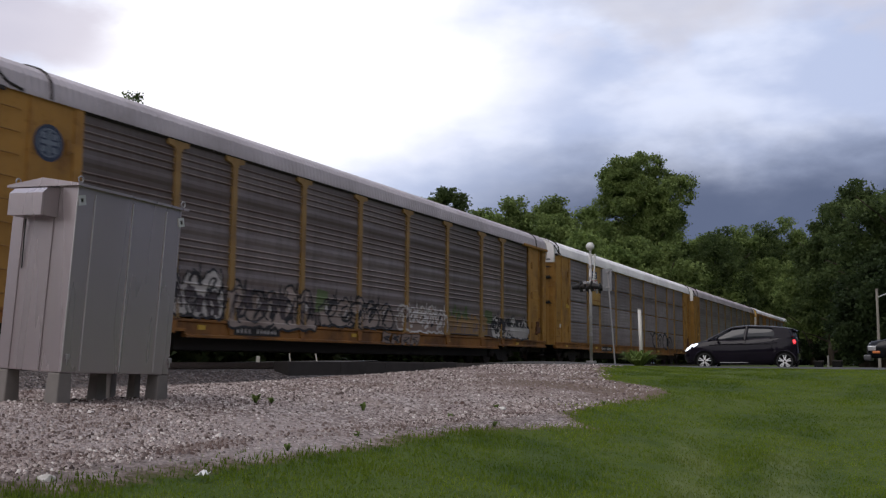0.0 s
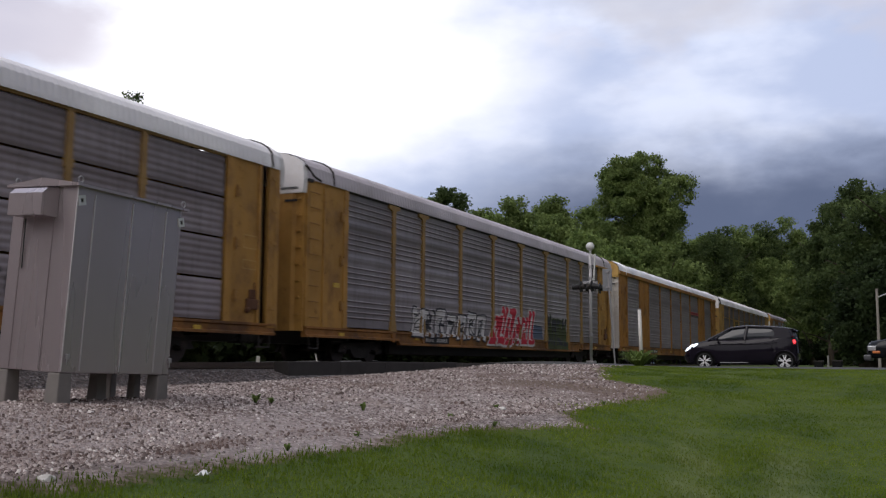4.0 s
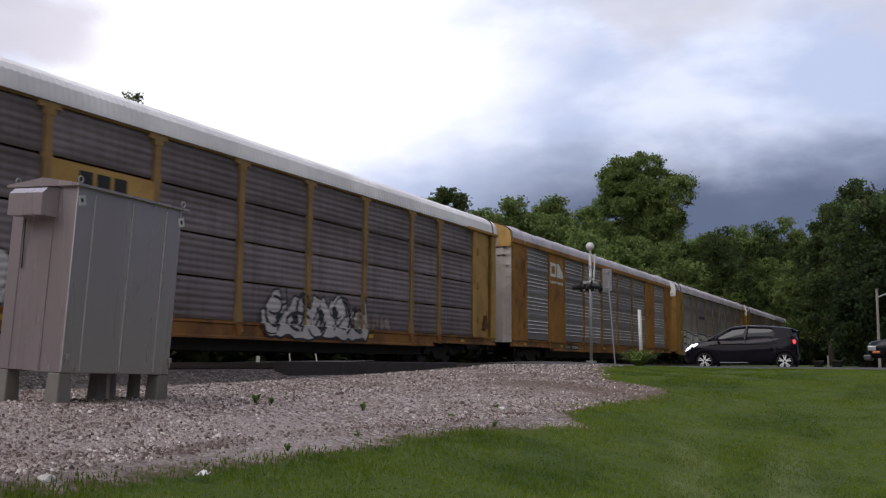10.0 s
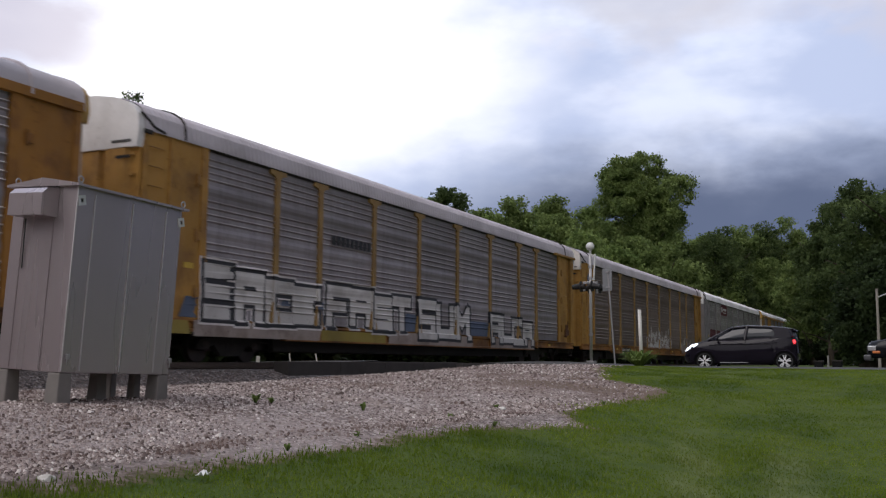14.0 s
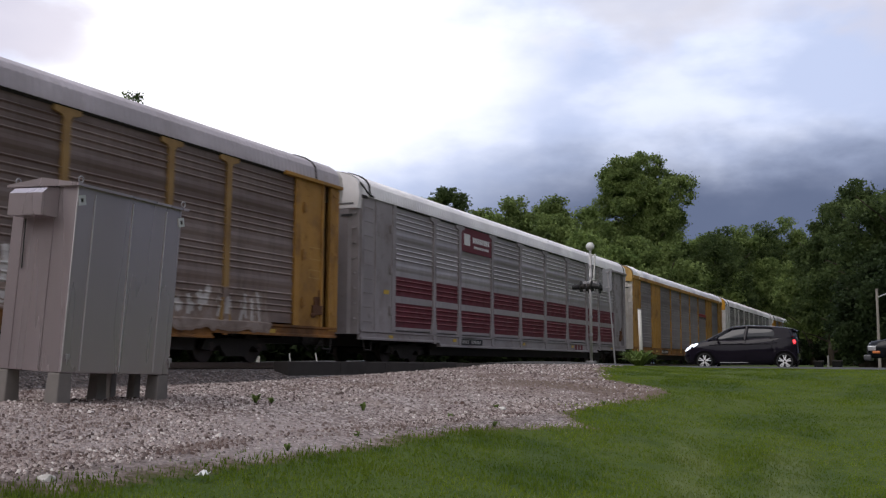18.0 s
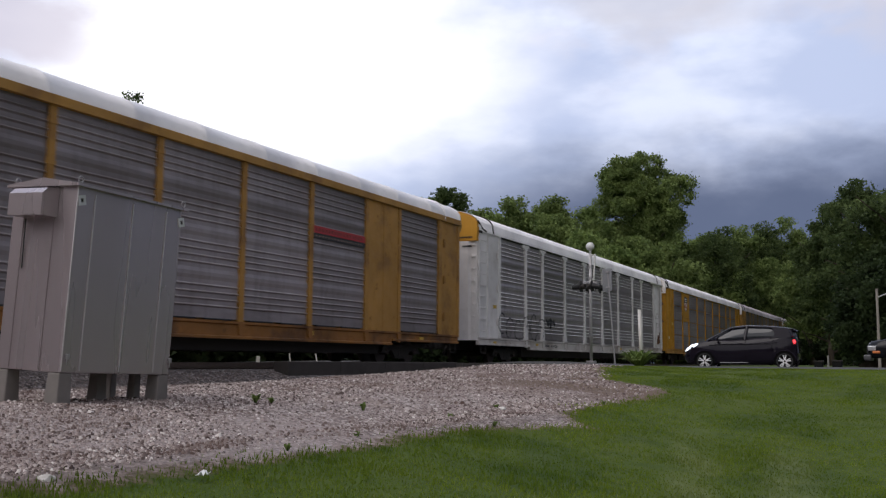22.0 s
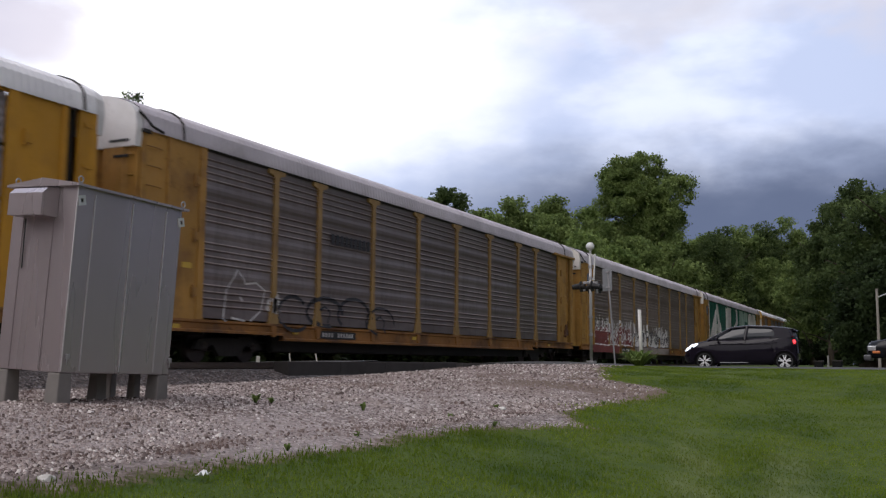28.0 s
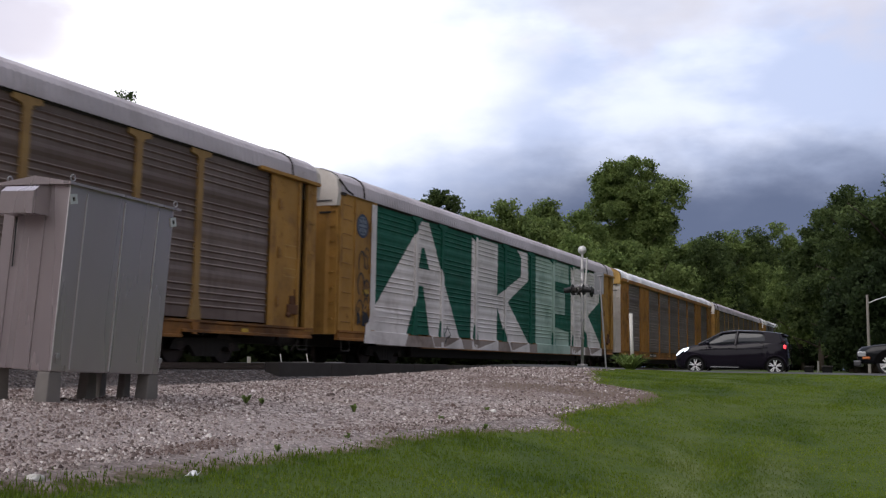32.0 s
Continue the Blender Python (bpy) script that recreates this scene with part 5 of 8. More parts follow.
def rib_profile(z0, z1, kind):
    """The pressed section of a side sheet from bottom to top, as places across and up."""
    prof = []
    x = HALF_W - 0.055
    if kind == "grouped":           # four ribs, then a shallow rolled band, four times over
        prof.append((x + 0.010, z0))
        for g in range(4):
            for i in range(4):
                c = 1.235 + 0.925 * g + 0.148 * i
                if z0 + 0.05 < c < z1 - 0.06:
                    prof += [(x + 0.002, c - 0.038), (x + 0.012, c - 0.026), (x + 0.029, c - 0.010), (x + 0.032, c), (x + 0.004, c + 0.024), (x + 0.002, c + 0.034)]
            b = 1.235 + 0.925 * g + 0.444
            for f, d in ((0.12, 0.003), (0.20, 0.020), (0.28, 0.022), (0.36, 0.003)):
                if z0 + 0.05 < b + f < z1 - 0.02:
                    prof.append((x + d, b + f))
        prof.append((x + 0.010, z1))
    elif kind == "flat":
        prof = [(x + 0.02, z0), (x + 0.02, z1)]
    else:                            # close even ribs
        k = max(3, round((z1 - z0) / 0.145))
        r = (z1 - z0) / k
        for i in range(k):
            c = z0 + i * r
            prof += [(x, c), (x + 0.003, c + r * 0.15), (x + 0.011, c + r * 0.35), (x + 0.013, c + r * 0.5), (x + 0.011, c + r * 0.65), (x + 0.003, c + r * 0.85)]
        prof.append((x, z1))
    return prof


def ribbed_sheet(width, z0, z1, kind):
    """A side sheet with its pressed ribs, centred on its bay, standing on the wall plane."""
    x = HALF_W - 0.055
    prof = rib_profile(z0, z1, kind)
    h = width / 2
    verts = [(px, -h, pz) for px, pz in prof] + [(px, h, pz) for px, pz in prof]
    k = len(prof)
    faces = [(i, i + k, i + k + 1, i + 1) for i in range(k - 1)]
    # a back skin gives the sheet its thickness
    verts += [(x - 0.02, -h, z0), (x - 0.02, h, z0), (x - 0.02, h, z1), (x - 0.02, -h, z1)]
    b = 2 * k
    faces += [(b, b + 3, b + 2, b + 1), (b, b + 1, k, 0), (b + 3, k - 1, 2 * k - 1, b + 2), tuple([b + 3, b] + list(range(0, k))), tuple([b + 1, b + 2] + list(range(2 * k - 1, k - 1, -1)))]
    me = mesh_of("side_sheet", verts, faces)
    # the ribs' upper flanks get a lighter material that paints in sky light
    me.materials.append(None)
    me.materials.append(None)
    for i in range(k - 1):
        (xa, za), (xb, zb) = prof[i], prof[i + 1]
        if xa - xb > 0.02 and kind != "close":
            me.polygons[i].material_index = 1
    return me


def post_mesh(kind):
    bm = bmesh.new()
    x0 = HALF_W - 0.06

    def lay(u, v, w):
        return Vector((x0 + w, u, v))
    if kind == "tee":
        h = TOP_Z + 0.05
        slab(bm, [(-0.20, DECK_Z - 0.02), (0.20, DECK_Z - 0.02), (0.085, DECK_Z + 0.55), (0.085, h - 0.26), (0.14, h - 0.17), (0.33, h - 0.13), (0.33, h - 0.03),
                  (-0.33, h - 0.03), (-0.33, h - 0.13), (-0.14, h - 0.17), (-0.085, h - 0.26), (-0.085, DECK_Z + 0.55)], 0.075, lay)
    elif kind == "headed":           # a stepped head and a flared foot
        slab(bm, [(-0.16, DECK_Z - 0.03), (0.16, DECK_Z - 0.03), (0.085, DECK_Z + 0.42), (0.085, TOP_Z + 0.03), (-0.085, TOP_Z + 0.03), (-0.085, DECK_Z + 0.42)], 0.07, lay)
        slab(bm, [(-0.13, TOP_Z - 0.20), (0.13, TOP_Z - 0.20), (0.13, TOP_Z - 0.08), (0.26, TOP_Z - 0.08), (0.26, TOP_Z + 0.03), (-0.26, TOP_Z + 0.03), (-0.26, TOP_Z - 0.08), (-0.13, TOP_Z - 0.08)], 0.078, lay)
        for z in (1.78, 2.70, 3.62):
            slab(bm, [(-0.11, z), (0.11, z), (0.11, z + 0.12), (-0.11, z + 0.12)], 0.078, lay)
    elif kind == "row":
        slab(bm, [(-0.075, DECK_Z - 0.03), (0.075, DECK_Z - 0.03), (0.075, TOP_Z + 0.03), (-0.075, TOP_Z + 0.03)], 0.07, lay)
        for z in (1.75, 2.65, 3.55):
            slab(bm, [(-0.10, z), (0.10, z), (0.10, z + 0.16), (-0.10, z + 0.16)], 0.078, lay)
    else:
        slab(bm, [(-0.085, DECK_Z - 0.03), (0.085, DECK_Z - 0.03), (0.085, TOP_Z), (-0.085, TOP_Z)], 0.068, lay)
        for i in range(5):
            z = DECK_Z + 0.35 + i * 0.75
            slab(bm, [(-0.095, z), (0.095, z), (0.095, z + 0.08), (-0.095, z + 0.08)], 0.08, lay)
    return mesh_bm("post", bm)


def roof_mesh(ribbed):
    """The arched roof, with pressed cross ribs where the car has them."""
    half = ROOF + [(-x, z) for x, z in reversed(ROOF[:-1])]
    if ribbed:
        ys, lift = [], []
        for i in range(int(2 * HALF_L / 0.16)):
            y = -HALF_L + 0.04 + i * 0.16
            for dy, d in ((0.0, 0.0), (0.05, 0.0), (0.07, 0.016), (0.14, 0.016)):
                ys.append(y + dy)
                lift.append(d)
    else:
        ys, lift = [], []
        for i in range(13):
            y = -HALF_L + 0.04 + i * (2 * HALF_L - 0.08) / 12
            for dy, d in ((-0.05, 0.0), (-0.03, 0.014), (0.03, 0.014), (0.05, 0.0)):
                if abs(y + dy) < HALF_L:
                    ys.append(y + dy)
                    lift.append(d)
    verts, faces = [], []
    k = len(half)
    for y, d in zip(ys, lift):
        s = 1 + d / 1.5
        verts += [(x * s, y, z + d * (z - 4.5)) for x, z in half]
    for i in range(len(ys) - 1):
        for j in range(k - 1):
            a = i * k + j
            faces.append((a, a + 1, a + k + 1, a + k))
    return mesh_of("roof", verts, faces, not ribbed)


def arch_plate(y, thick, grow=0.0, z0=SILL_Z0 + 0.2, z_cut=None):
    """A plate across the car's end: the whole outline, or only what lies over z_cut."""
    bm = bmesh.new()
    half = [(x + grow if x else 0.0, z + grow) for x, z in ROOF]
    if z_cut is None:
        outline = [(HALF_W - 0.03, z0)] + half + [(-x, z) for x, z in reversed(half[:-1])] + [(-(HALF_W - 0.03), z0)]
    else:
        outline = [(HALF_W + grow, z_cut)] + half + [(-x, z) for x, z in reversed(half[:-1])] + [(-(HALF_W + grow), z_cut)]
    slab(bm, outline, thick, lambda u, v, w: Vector((u, y + w, v)))
    return bm


def bogie_meshes():
    bm = bmesh.new()
    for side in (-1, 1):
        slab(bm, [(-1.25, 0.30), (-1.1, 0.52), (-0.4, 0.56), (0.4, 0.56), (1.1, 0.52), (1.25, 0.30), (0.98, 0.28), (0.62, 0.40), (0.35, 0.14), (-0.35, 0.14), (-0.62, 0.40), (-0.98, 0.28)],
             0.12, lambda u, v, w, s=side: Vector((s * (0.93 + w), u, v)))
        for dy in (-0.16, 0.0, 0.16):
            rod(bm, (side * 1.0, dy, 0.16), (side * 1.0, dy, 0.46), 0.06, 8)
    block(bm, -1.0, 1.0, -0.22, 0.22, 0.36, 0.56)
    frame_mesh = mesh_bm("bogie", bm)
    bm = bmesh.new()
    for side in (-1, 1):
        rod(bm, (side * 0.69, 0, 0), (side * 0.82, 0, 0), 0.36, 24)
        rod(bm, (side * 0.665, 0, 0), (side * 0.69, 0, 0), 0.385, 24)
        rod(bm, (side * 0.82, 0, 0), (side * 1.06, 0, 0), 0.11, 10)
    rod(bm, (-0.7, 0, 0), (0.7, 0, 0), 0.08, 10)
    for side in (-1, 1):
        for i in range(3):
            a = i * math.tau / 3
            rod(bm, (side * 1.05, 0.06 * math.cos(a), 0.06 * math.sin(a)), (side * 1.08, 0.06 * math.cos(a), 0.06 * math.sin(a)), 0.02, 6)
    return frame_mesh, mesh_bm("wheelset", bm)


def sill_mesh():
    """Side sills with pockets, the deck and the dark centre beam's cover."""
    bm = bmesh.new()
    for s in (-1, 1):
        prof = [(HALF_W - 0.12, SILL_Z0), (HALF_W + 0.03, SILL_Z0), (HALF_W + 0.03, SILL_Z0 + 0.05), (HALF_W - 0.01, SILL_Z0 + 0.07), (HALF_W - 0.01, DECK_Z - 0.08), (HALF_W + 0.03, DECK_Z - 0.05), (HALF_W + 0.03, DECK_Z), (HALF_W - 0.12, DECK_Z)]
        # the sill is deep between the bogies and steps up over them
        runs = [(-HALF_L + 0.1, -11.9, 0.12), (-11.9, -8.6, 0.12), (-8.6, 8.6, 0.0), (8.6, 11.9, 0.12), (11.9, HALF_L - 0.1, 0.12)]
        for y0, y1, cut in runs:
            a = [bm.verts.new((s * x, y0, z + (cut if z < SILL_Z0 + 0.1 else 0))) for x, z in prof]
            b = [bm.verts.new((s * x, y1, z + (cut if z < SILL_Z0 + 0.1 else 0))) for x, z in prof]
            for i in range(len(prof)):
                j = (i + 1) % len(prof)
                bm.faces.new((a[i], a[j], b[j], b[i]))
            bm.faces.new(a[::-1])
            bm.faces.new(b)
    return mesh_bm("sill", bm)


def deck_mesh():
    bm = bmesh.new()
    block(bm, -HALF_W + 0.13, HALF_W - 0.13, -HALF_L + 0.1, HALF_L - 0.1, DECK_Z - 0.12, DECK_Z - 0.03)
    block(bm, -0.35, 0.35, -HALF_L + 0.2, HALF_L - 0.2, 0.50, DECK_Z - 0.121)
    for x in (-1.12, 0.97):
        block(bm, x, x + 0.15, -8.5, 8.5, 0.27, DECK_Z - 0.123)
    for i in range(-6, 7):
        block(bm, -HALF_W + 0.13, HALF_W - 0.13, i * 1.9 - 0.05, i * 1.9 + 0.05, 0.60, DECK_Z - 0.122)
    return mesh_bm("underframe", bm)


def far_wall_mesh():
    prof = [(-HALF_W + 0.06, DECK_Z)]
    for i in range(16):
        z = DECK_Z + (EAVE_Z - DECK_Z) * i / 16
        prof += [(-HALF_W + 0.03, z), (-HALF_W, z + 0.05), (-HALF_W, z + 0.11)]
    prof += [(-HALF_W + 0.03, EAVE_Z), (-HALF_W + 0.06, EAVE_Z)]
    k, y = len(prof), HALF_L - 0.04
    verts = [(px, -y, pz) for px, pz in prof] + [(px, y, pz) for px, pz in prof]
    faces = [(i, (i + 1) % k, (i + 1) % k + k, i + k) for i in range(k)] + [tuple(range(k - 1, -1, -1)), tuple(range(k, 2 * k))]
    return mesh_of("far_wall", verts, faces)


def end_panel_mesh(s):
    """The plain plate at the car's corner; s = -1 for the leading end."""
    bm = bmesh.new()
    end = HALF_L - 0.72 if s > 0 and HALF_L > 13.5 else HALF_L - 0.05
    lo, hi = sorted((s * EDGES[-1], s * end))
    block(bm, HALF_W - 0.05, HALF_W - 0.005, lo, hi, DECK_Z, EAVE_Z - 0.02)
    return mesh_bm("corner_plate", bm)


def end_post_mesh():
    """The folded post that the end door closes against."""
    bm = bmesh.new()
    block(bm, HALF_W - 0.10, HALF_W + 0.012, HALF_L - 0.46, HALF_L - 0.05, DECK_Z - 0.10, EAVE_Z - 0.02, 0.015)
    block(bm, HALF_W - 0.02, HALF_W + 0.05, HALF_L - 0.50, HALF_L - 0.43, DECK_Z - 0.02, EAVE_Z - 0.10, 0.01)
    for i in range(5):
        block(bm, HALF_W + 0.010, HALF_W + 0.035, HALF_L - 0.36, HALF_L - 0.12, 1.25 + i * 0.78, 1.33 + i * 0.78)
    return mesh_bm("end_post", bm)


def door_gap_mesh():
    bm = bmesh.new()
    block(bm, HALF_W - 0.30, HALF_W - 0.16, HALF_L - 0.74, HALF_L - 0.44, DECK_Z, EAVE_Z - 0.02)
    return mesh_bm("door_gap", bm)


def hand_brake_mesh():
    bm = bmesh.new()
    y = HALF_L - 1.05
    block(bm, HALF_W - 0.006, HALF_W + 0.07, y - 0.22, y + 0.20, 1.22, 1.46, 0.02)
    block(bm, HALF_W - 0.006, HALF_W + 0.05, y - 0.12, y + 0.12, 1.46, 1.68, 0.02)
    rod(bm, (HALF_W + 0.06, y + 0.05, 1.50), (HALF_W + 0.09, y - 0.02, 1.84), 0.018, 6)
    ball(bm, (HALF_W + 0.05, y - 0.20, 1.20), 0.07, 8)
    return mesh_bm("hand_brake_box", bm)


def stencil_frame_mesh():
    """Raised edges of two stencilled notice fields."""
    bm = bmesh.new()
    y = HALF_L - 1.15
    for z0, z1 in ((2.62, 2.92), (2.14, 2.34)):
        for a, b, c, d in ((-0.26, 0.26, z0, z0 + 0.025), (-0.26, 0.26, z1, z1 + 0.025), (-0.26, -0.235, z0 + 0.026, z1 - 0.001), (0.235, 0.26, z0 + 0.026, z1 - 0.001)):
            block(bm, HALF_W - 0.006, HALF_W + 0.003, y + a, y + b, c, d)
    return mesh_bm("stencil_frame", bm)


def roof_bracket_mesh():
    bm = bmesh.new()
    y = -HALF_L
    rod(bm, (HALF_W + 0.0, y - 0.04, 5.02), (HALF_W + 0.05, y + 0.30, 4.76), 0.03, 6)
    rod(bm, (HALF_W + 0.05, y + 0.30, 4.76), (HALF_W + 0.05, y + 0.62, 4.70), 0.03, 6)
    block(bm, HALF_W + 0.0, HALF_W + 0.07, y + 0.02, y + 0.26, 4.60, 4.68, 0.01)
    return mesh_bm("roof_bracket", bm)


def upright_mesh(width, proud):
    bm = bmesh.new()
    block(bm, HALF_W - 0.045, HALF_W + proud, -width / 2, width / 2, DECK_Z - 0.015, EAVE_Z - 0.025, 0.008)
    return mesh_bm("corner_post", bm)


def rung_mesh():
    bm = bmesh.new()
    last = None
    for p in ((HALF_W - 0.01, -0.2, 0), (HALF_W + 0.05, -0.2, 0), (HALF_W + 0.05, 0.2, 0), (HALF_W - 0.01, 0.2, 0)):
        if last:
            rod(bm, last, p, 0.013, 6)
        last = p
    return mesh_bm("rung", bm)


def end_door_mesh(s, leaf):
    """One folded leaf of the end doors: leaf = 1 is the near one."""
    bm = bmesh.new()
    y = s * HALF_L
    fold = [(0.02, 0.10), (0.48, 0.10), (0.54, 0.03), (0.62, 0.03), (0.68, 0.12), (1.20, 0.12), (1.28, 0.05), (1.50, 0.02)]
    z0, z1 = DECK_Z - 0.12, 4.72
    lo = [bm.verts.new((leaf * x, y + s * d, z0)) for x, d in fold]
    hi = [bm.verts.new((leaf * x, y + s * d, z1)) for x, d in fold]
    back = [bm.verts.new((leaf * x, y - s * 0.03, z)) for x, z in ((0.02, z0), (1.5, z0), (1.5, z1), (0.02, z1))]
    for i in range(len(fold) - 1):
        bm.faces.new((lo[i], lo[i + 1], hi[i + 1], hi[i]))
    bm.faces.new(back)
    bm.faces.new(lo + [back[1], back[0]])
    bm.faces.new(hi + [back[2], back[3]])
    bm.faces.new((lo[0], hi[0], back[3], back[0]))
    bm.faces.new((lo[-1], hi[-1], back[2], back[1]))
    for i in range(8):
        z = 1.2 + i * 0.42
        block(bm, leaf * 1.30, leaf * 1.42, min(y + s * 0.02, y + s * 0.10), max(y + s * 0.02, y + s * 0.10), z, z + 0.05)
    return mesh_bm("end_door", bm)


def stirrup_mesh():
    """A bent bar step under the sill."""
    bm = bmesh.new()
    last = None
    for p in ((HALF_W - 0.02, -0.22, 0.66), (HALF_W - 0.01, -0.20, 0.36), (HALF_W - 0.01, 0.20, 0.36), (HALF_W - 0.02, 0.22, 0.66)):
        if last:
            rod(bm, last, p, 0.018, 6)
        last = p
    return mesh_bm("step", bm)


def reservoir_mesh():
    bm = bmesh.new()
    rod(bm, (0.75, -0.9, 0.55), (0.75, 0.9, 0.55), 0.20, 14)
    rod(bm, (0.75, -1.0, 0.55), (0.75, 1.0, 0.55), 0.11, 10)
    for y in (-0.6, 0.6):
        block(bm, 0.70, 0.80, y - 0.04, y + 0.04, 0.55, 0.86)
    return mesh_bm("air_reservoir", bm, True)


def hinge_mesh():
    bm = bmesh.new()
    rod(bm, (HALF_W + 0.03, 0, -0.14), (HALF_W + 0.03, 0, 0.14), 0.03, 8)
    block(bm, HALF_W - 0.005, HALF_W + 0.028, -0.03, 0.16, -0.09, 0.09, 0.006)
    return mesh_bm("hinge", bm)


def bracket_mesh():
    """A gusset on the sill under a post."""
    bm = bmesh.new()
    slab(bm, [(-0.13, DECK_Z - 0.03), (0.13, DECK_Z - 0.03), (0.07, SILL_Z0 + 0.08), (-0.07, SILL_Z0 + 0.08)], 0.04, lambda u, v, w: Vector((HALF_W - 0.012 + w, u, v)))
    return mesh_bm("sill_bracket", bm)


def coupler_mesh(s):
    bm = bmesh.new()
    y = s * HALF_L
    end = s * (PITCH / 2 + 0.02)
    block(bm, -0.14, 0.14, *sorted((y - s * 0.6, end)), 0.52, 0.80, 0.03)
    block(bm, -0.24, 0.24, *sorted((end - s * 0.28, end)), 0.48, 0.84, 0.05)
    rod(bm, (0.32, y, 0.62), (0.36, y + s * 0.4, 0.34), 0.03, 6)
    return mesh_bm("coupler", bm)


def bars(bm, y0, y1, z0, z1, count, x, gap=0.28, thick=0.004):
    """Upright bars that stand in for lettering."""
    w = (y1 - y0) / count
    for i in range(count):
        block(bm, x, x + thick, y0 + w * i, y0 + w * (i + 1 - gap), z0, z1)


def ribbon(bm, pts, width, close=False):
    """A flat stroke along points (y, z) in the plane of the car's side."""
    n = len(pts)
    left, right = [], []
    for i in range(n):
        a = Vector(pts[max(0, i - 1)])
        b = Vector(pts[min(n - 1, i + 1)])
        d = (b - a)
        if d.length < 1e-6:
            d = Vector((1, 0))
        d.normalize()
        nrm = Vector((-d.y, d.x)) * width / 2
        p = Vector(pts[i])
        left.append(bm.verts.new((0, p.x + nrm.x, p.y + nrm.y)))
        right.append(bm.verts.new((0, p.x - nrm.x, p.y - nrm.y)))
    for i in range(n - 1):
        bm.faces.new((left[i], left[i + 1], right[i + 1], right[i]))


PANEL_Z0 = DECK_Z + 0.045
SECTIONS = {"tee": rib_profile(PANEL_Z0, TOP_Z, "grouped")}
SECTIONS["framed"] = SECTIONS["tee"]
SECTIONS["row"] = sum((rib_profile(DECK_Z + r * 0.925 + 0.024, DECK_Z + r * 0.925 + 0.903, "close") for r in range(4)), [])


def drape(bm, kind, lift):
    """Presses flat paint onto the ribs, posts and sill of the car's side, lifted a little."""
    sect = SECTIONS[kind]
    zs = [v.co.z for v in bm.verts]
    ys = [v.co.y for v in bm.verts]
    levels = sorted({round(z, 4) for _, z in sect if min(zs) < z < max(zs)} | {z for z in (DECK_Z + 0.002, DECK_Z + 0.04) if min(zs) < z < max(zs)})
    for z in levels:
        bmesh.ops.bisect_plane(bm, geom=bm.verts[:] + bm.edges[:] + bm.faces[:], plane_co=(0, 0, z), plane_no=(0, 0, 1))
    wide = 0.088 if kind != "row" else 0.078
    for e in EDGES[1:-1]:
        for d in (-wide - 0.004, -wide, wide, wide + 0.004):
            if min(ys) < e + d < max(ys):
                bmesh.ops.bisect_plane(bm, geom=bm.verts[:] + bm.edges[:] + bm.faces[:], plane_co=(0, e + d, 0), plane_no=(0, 1, 0))
    sz, sx = [z for _, z in sect], [x for x, _ in sect]
    for v in bm.verts:
        x = float(np.interp(v.co.z, sz, sx))
        if any(abs(v.co.y - e) <= wide + 0.001 for e in EDGES[1:-1]) and v.co.z > DECK_Z:
            x = HALF_W + 0.018
        if abs(v.co.y) > EDGES[-1] and v.co.z > DECK_Z:
            x = HALF_W + 0.026
        if v.co.z <= DECK_Z + 0.003:
            x = HALF_W + 0.031
        v.co.x += x + lift
    bmesh.ops.triangulate(bm, faces=[f for f in bm.faces if len(f.verts) > 4])


WHEELS = []


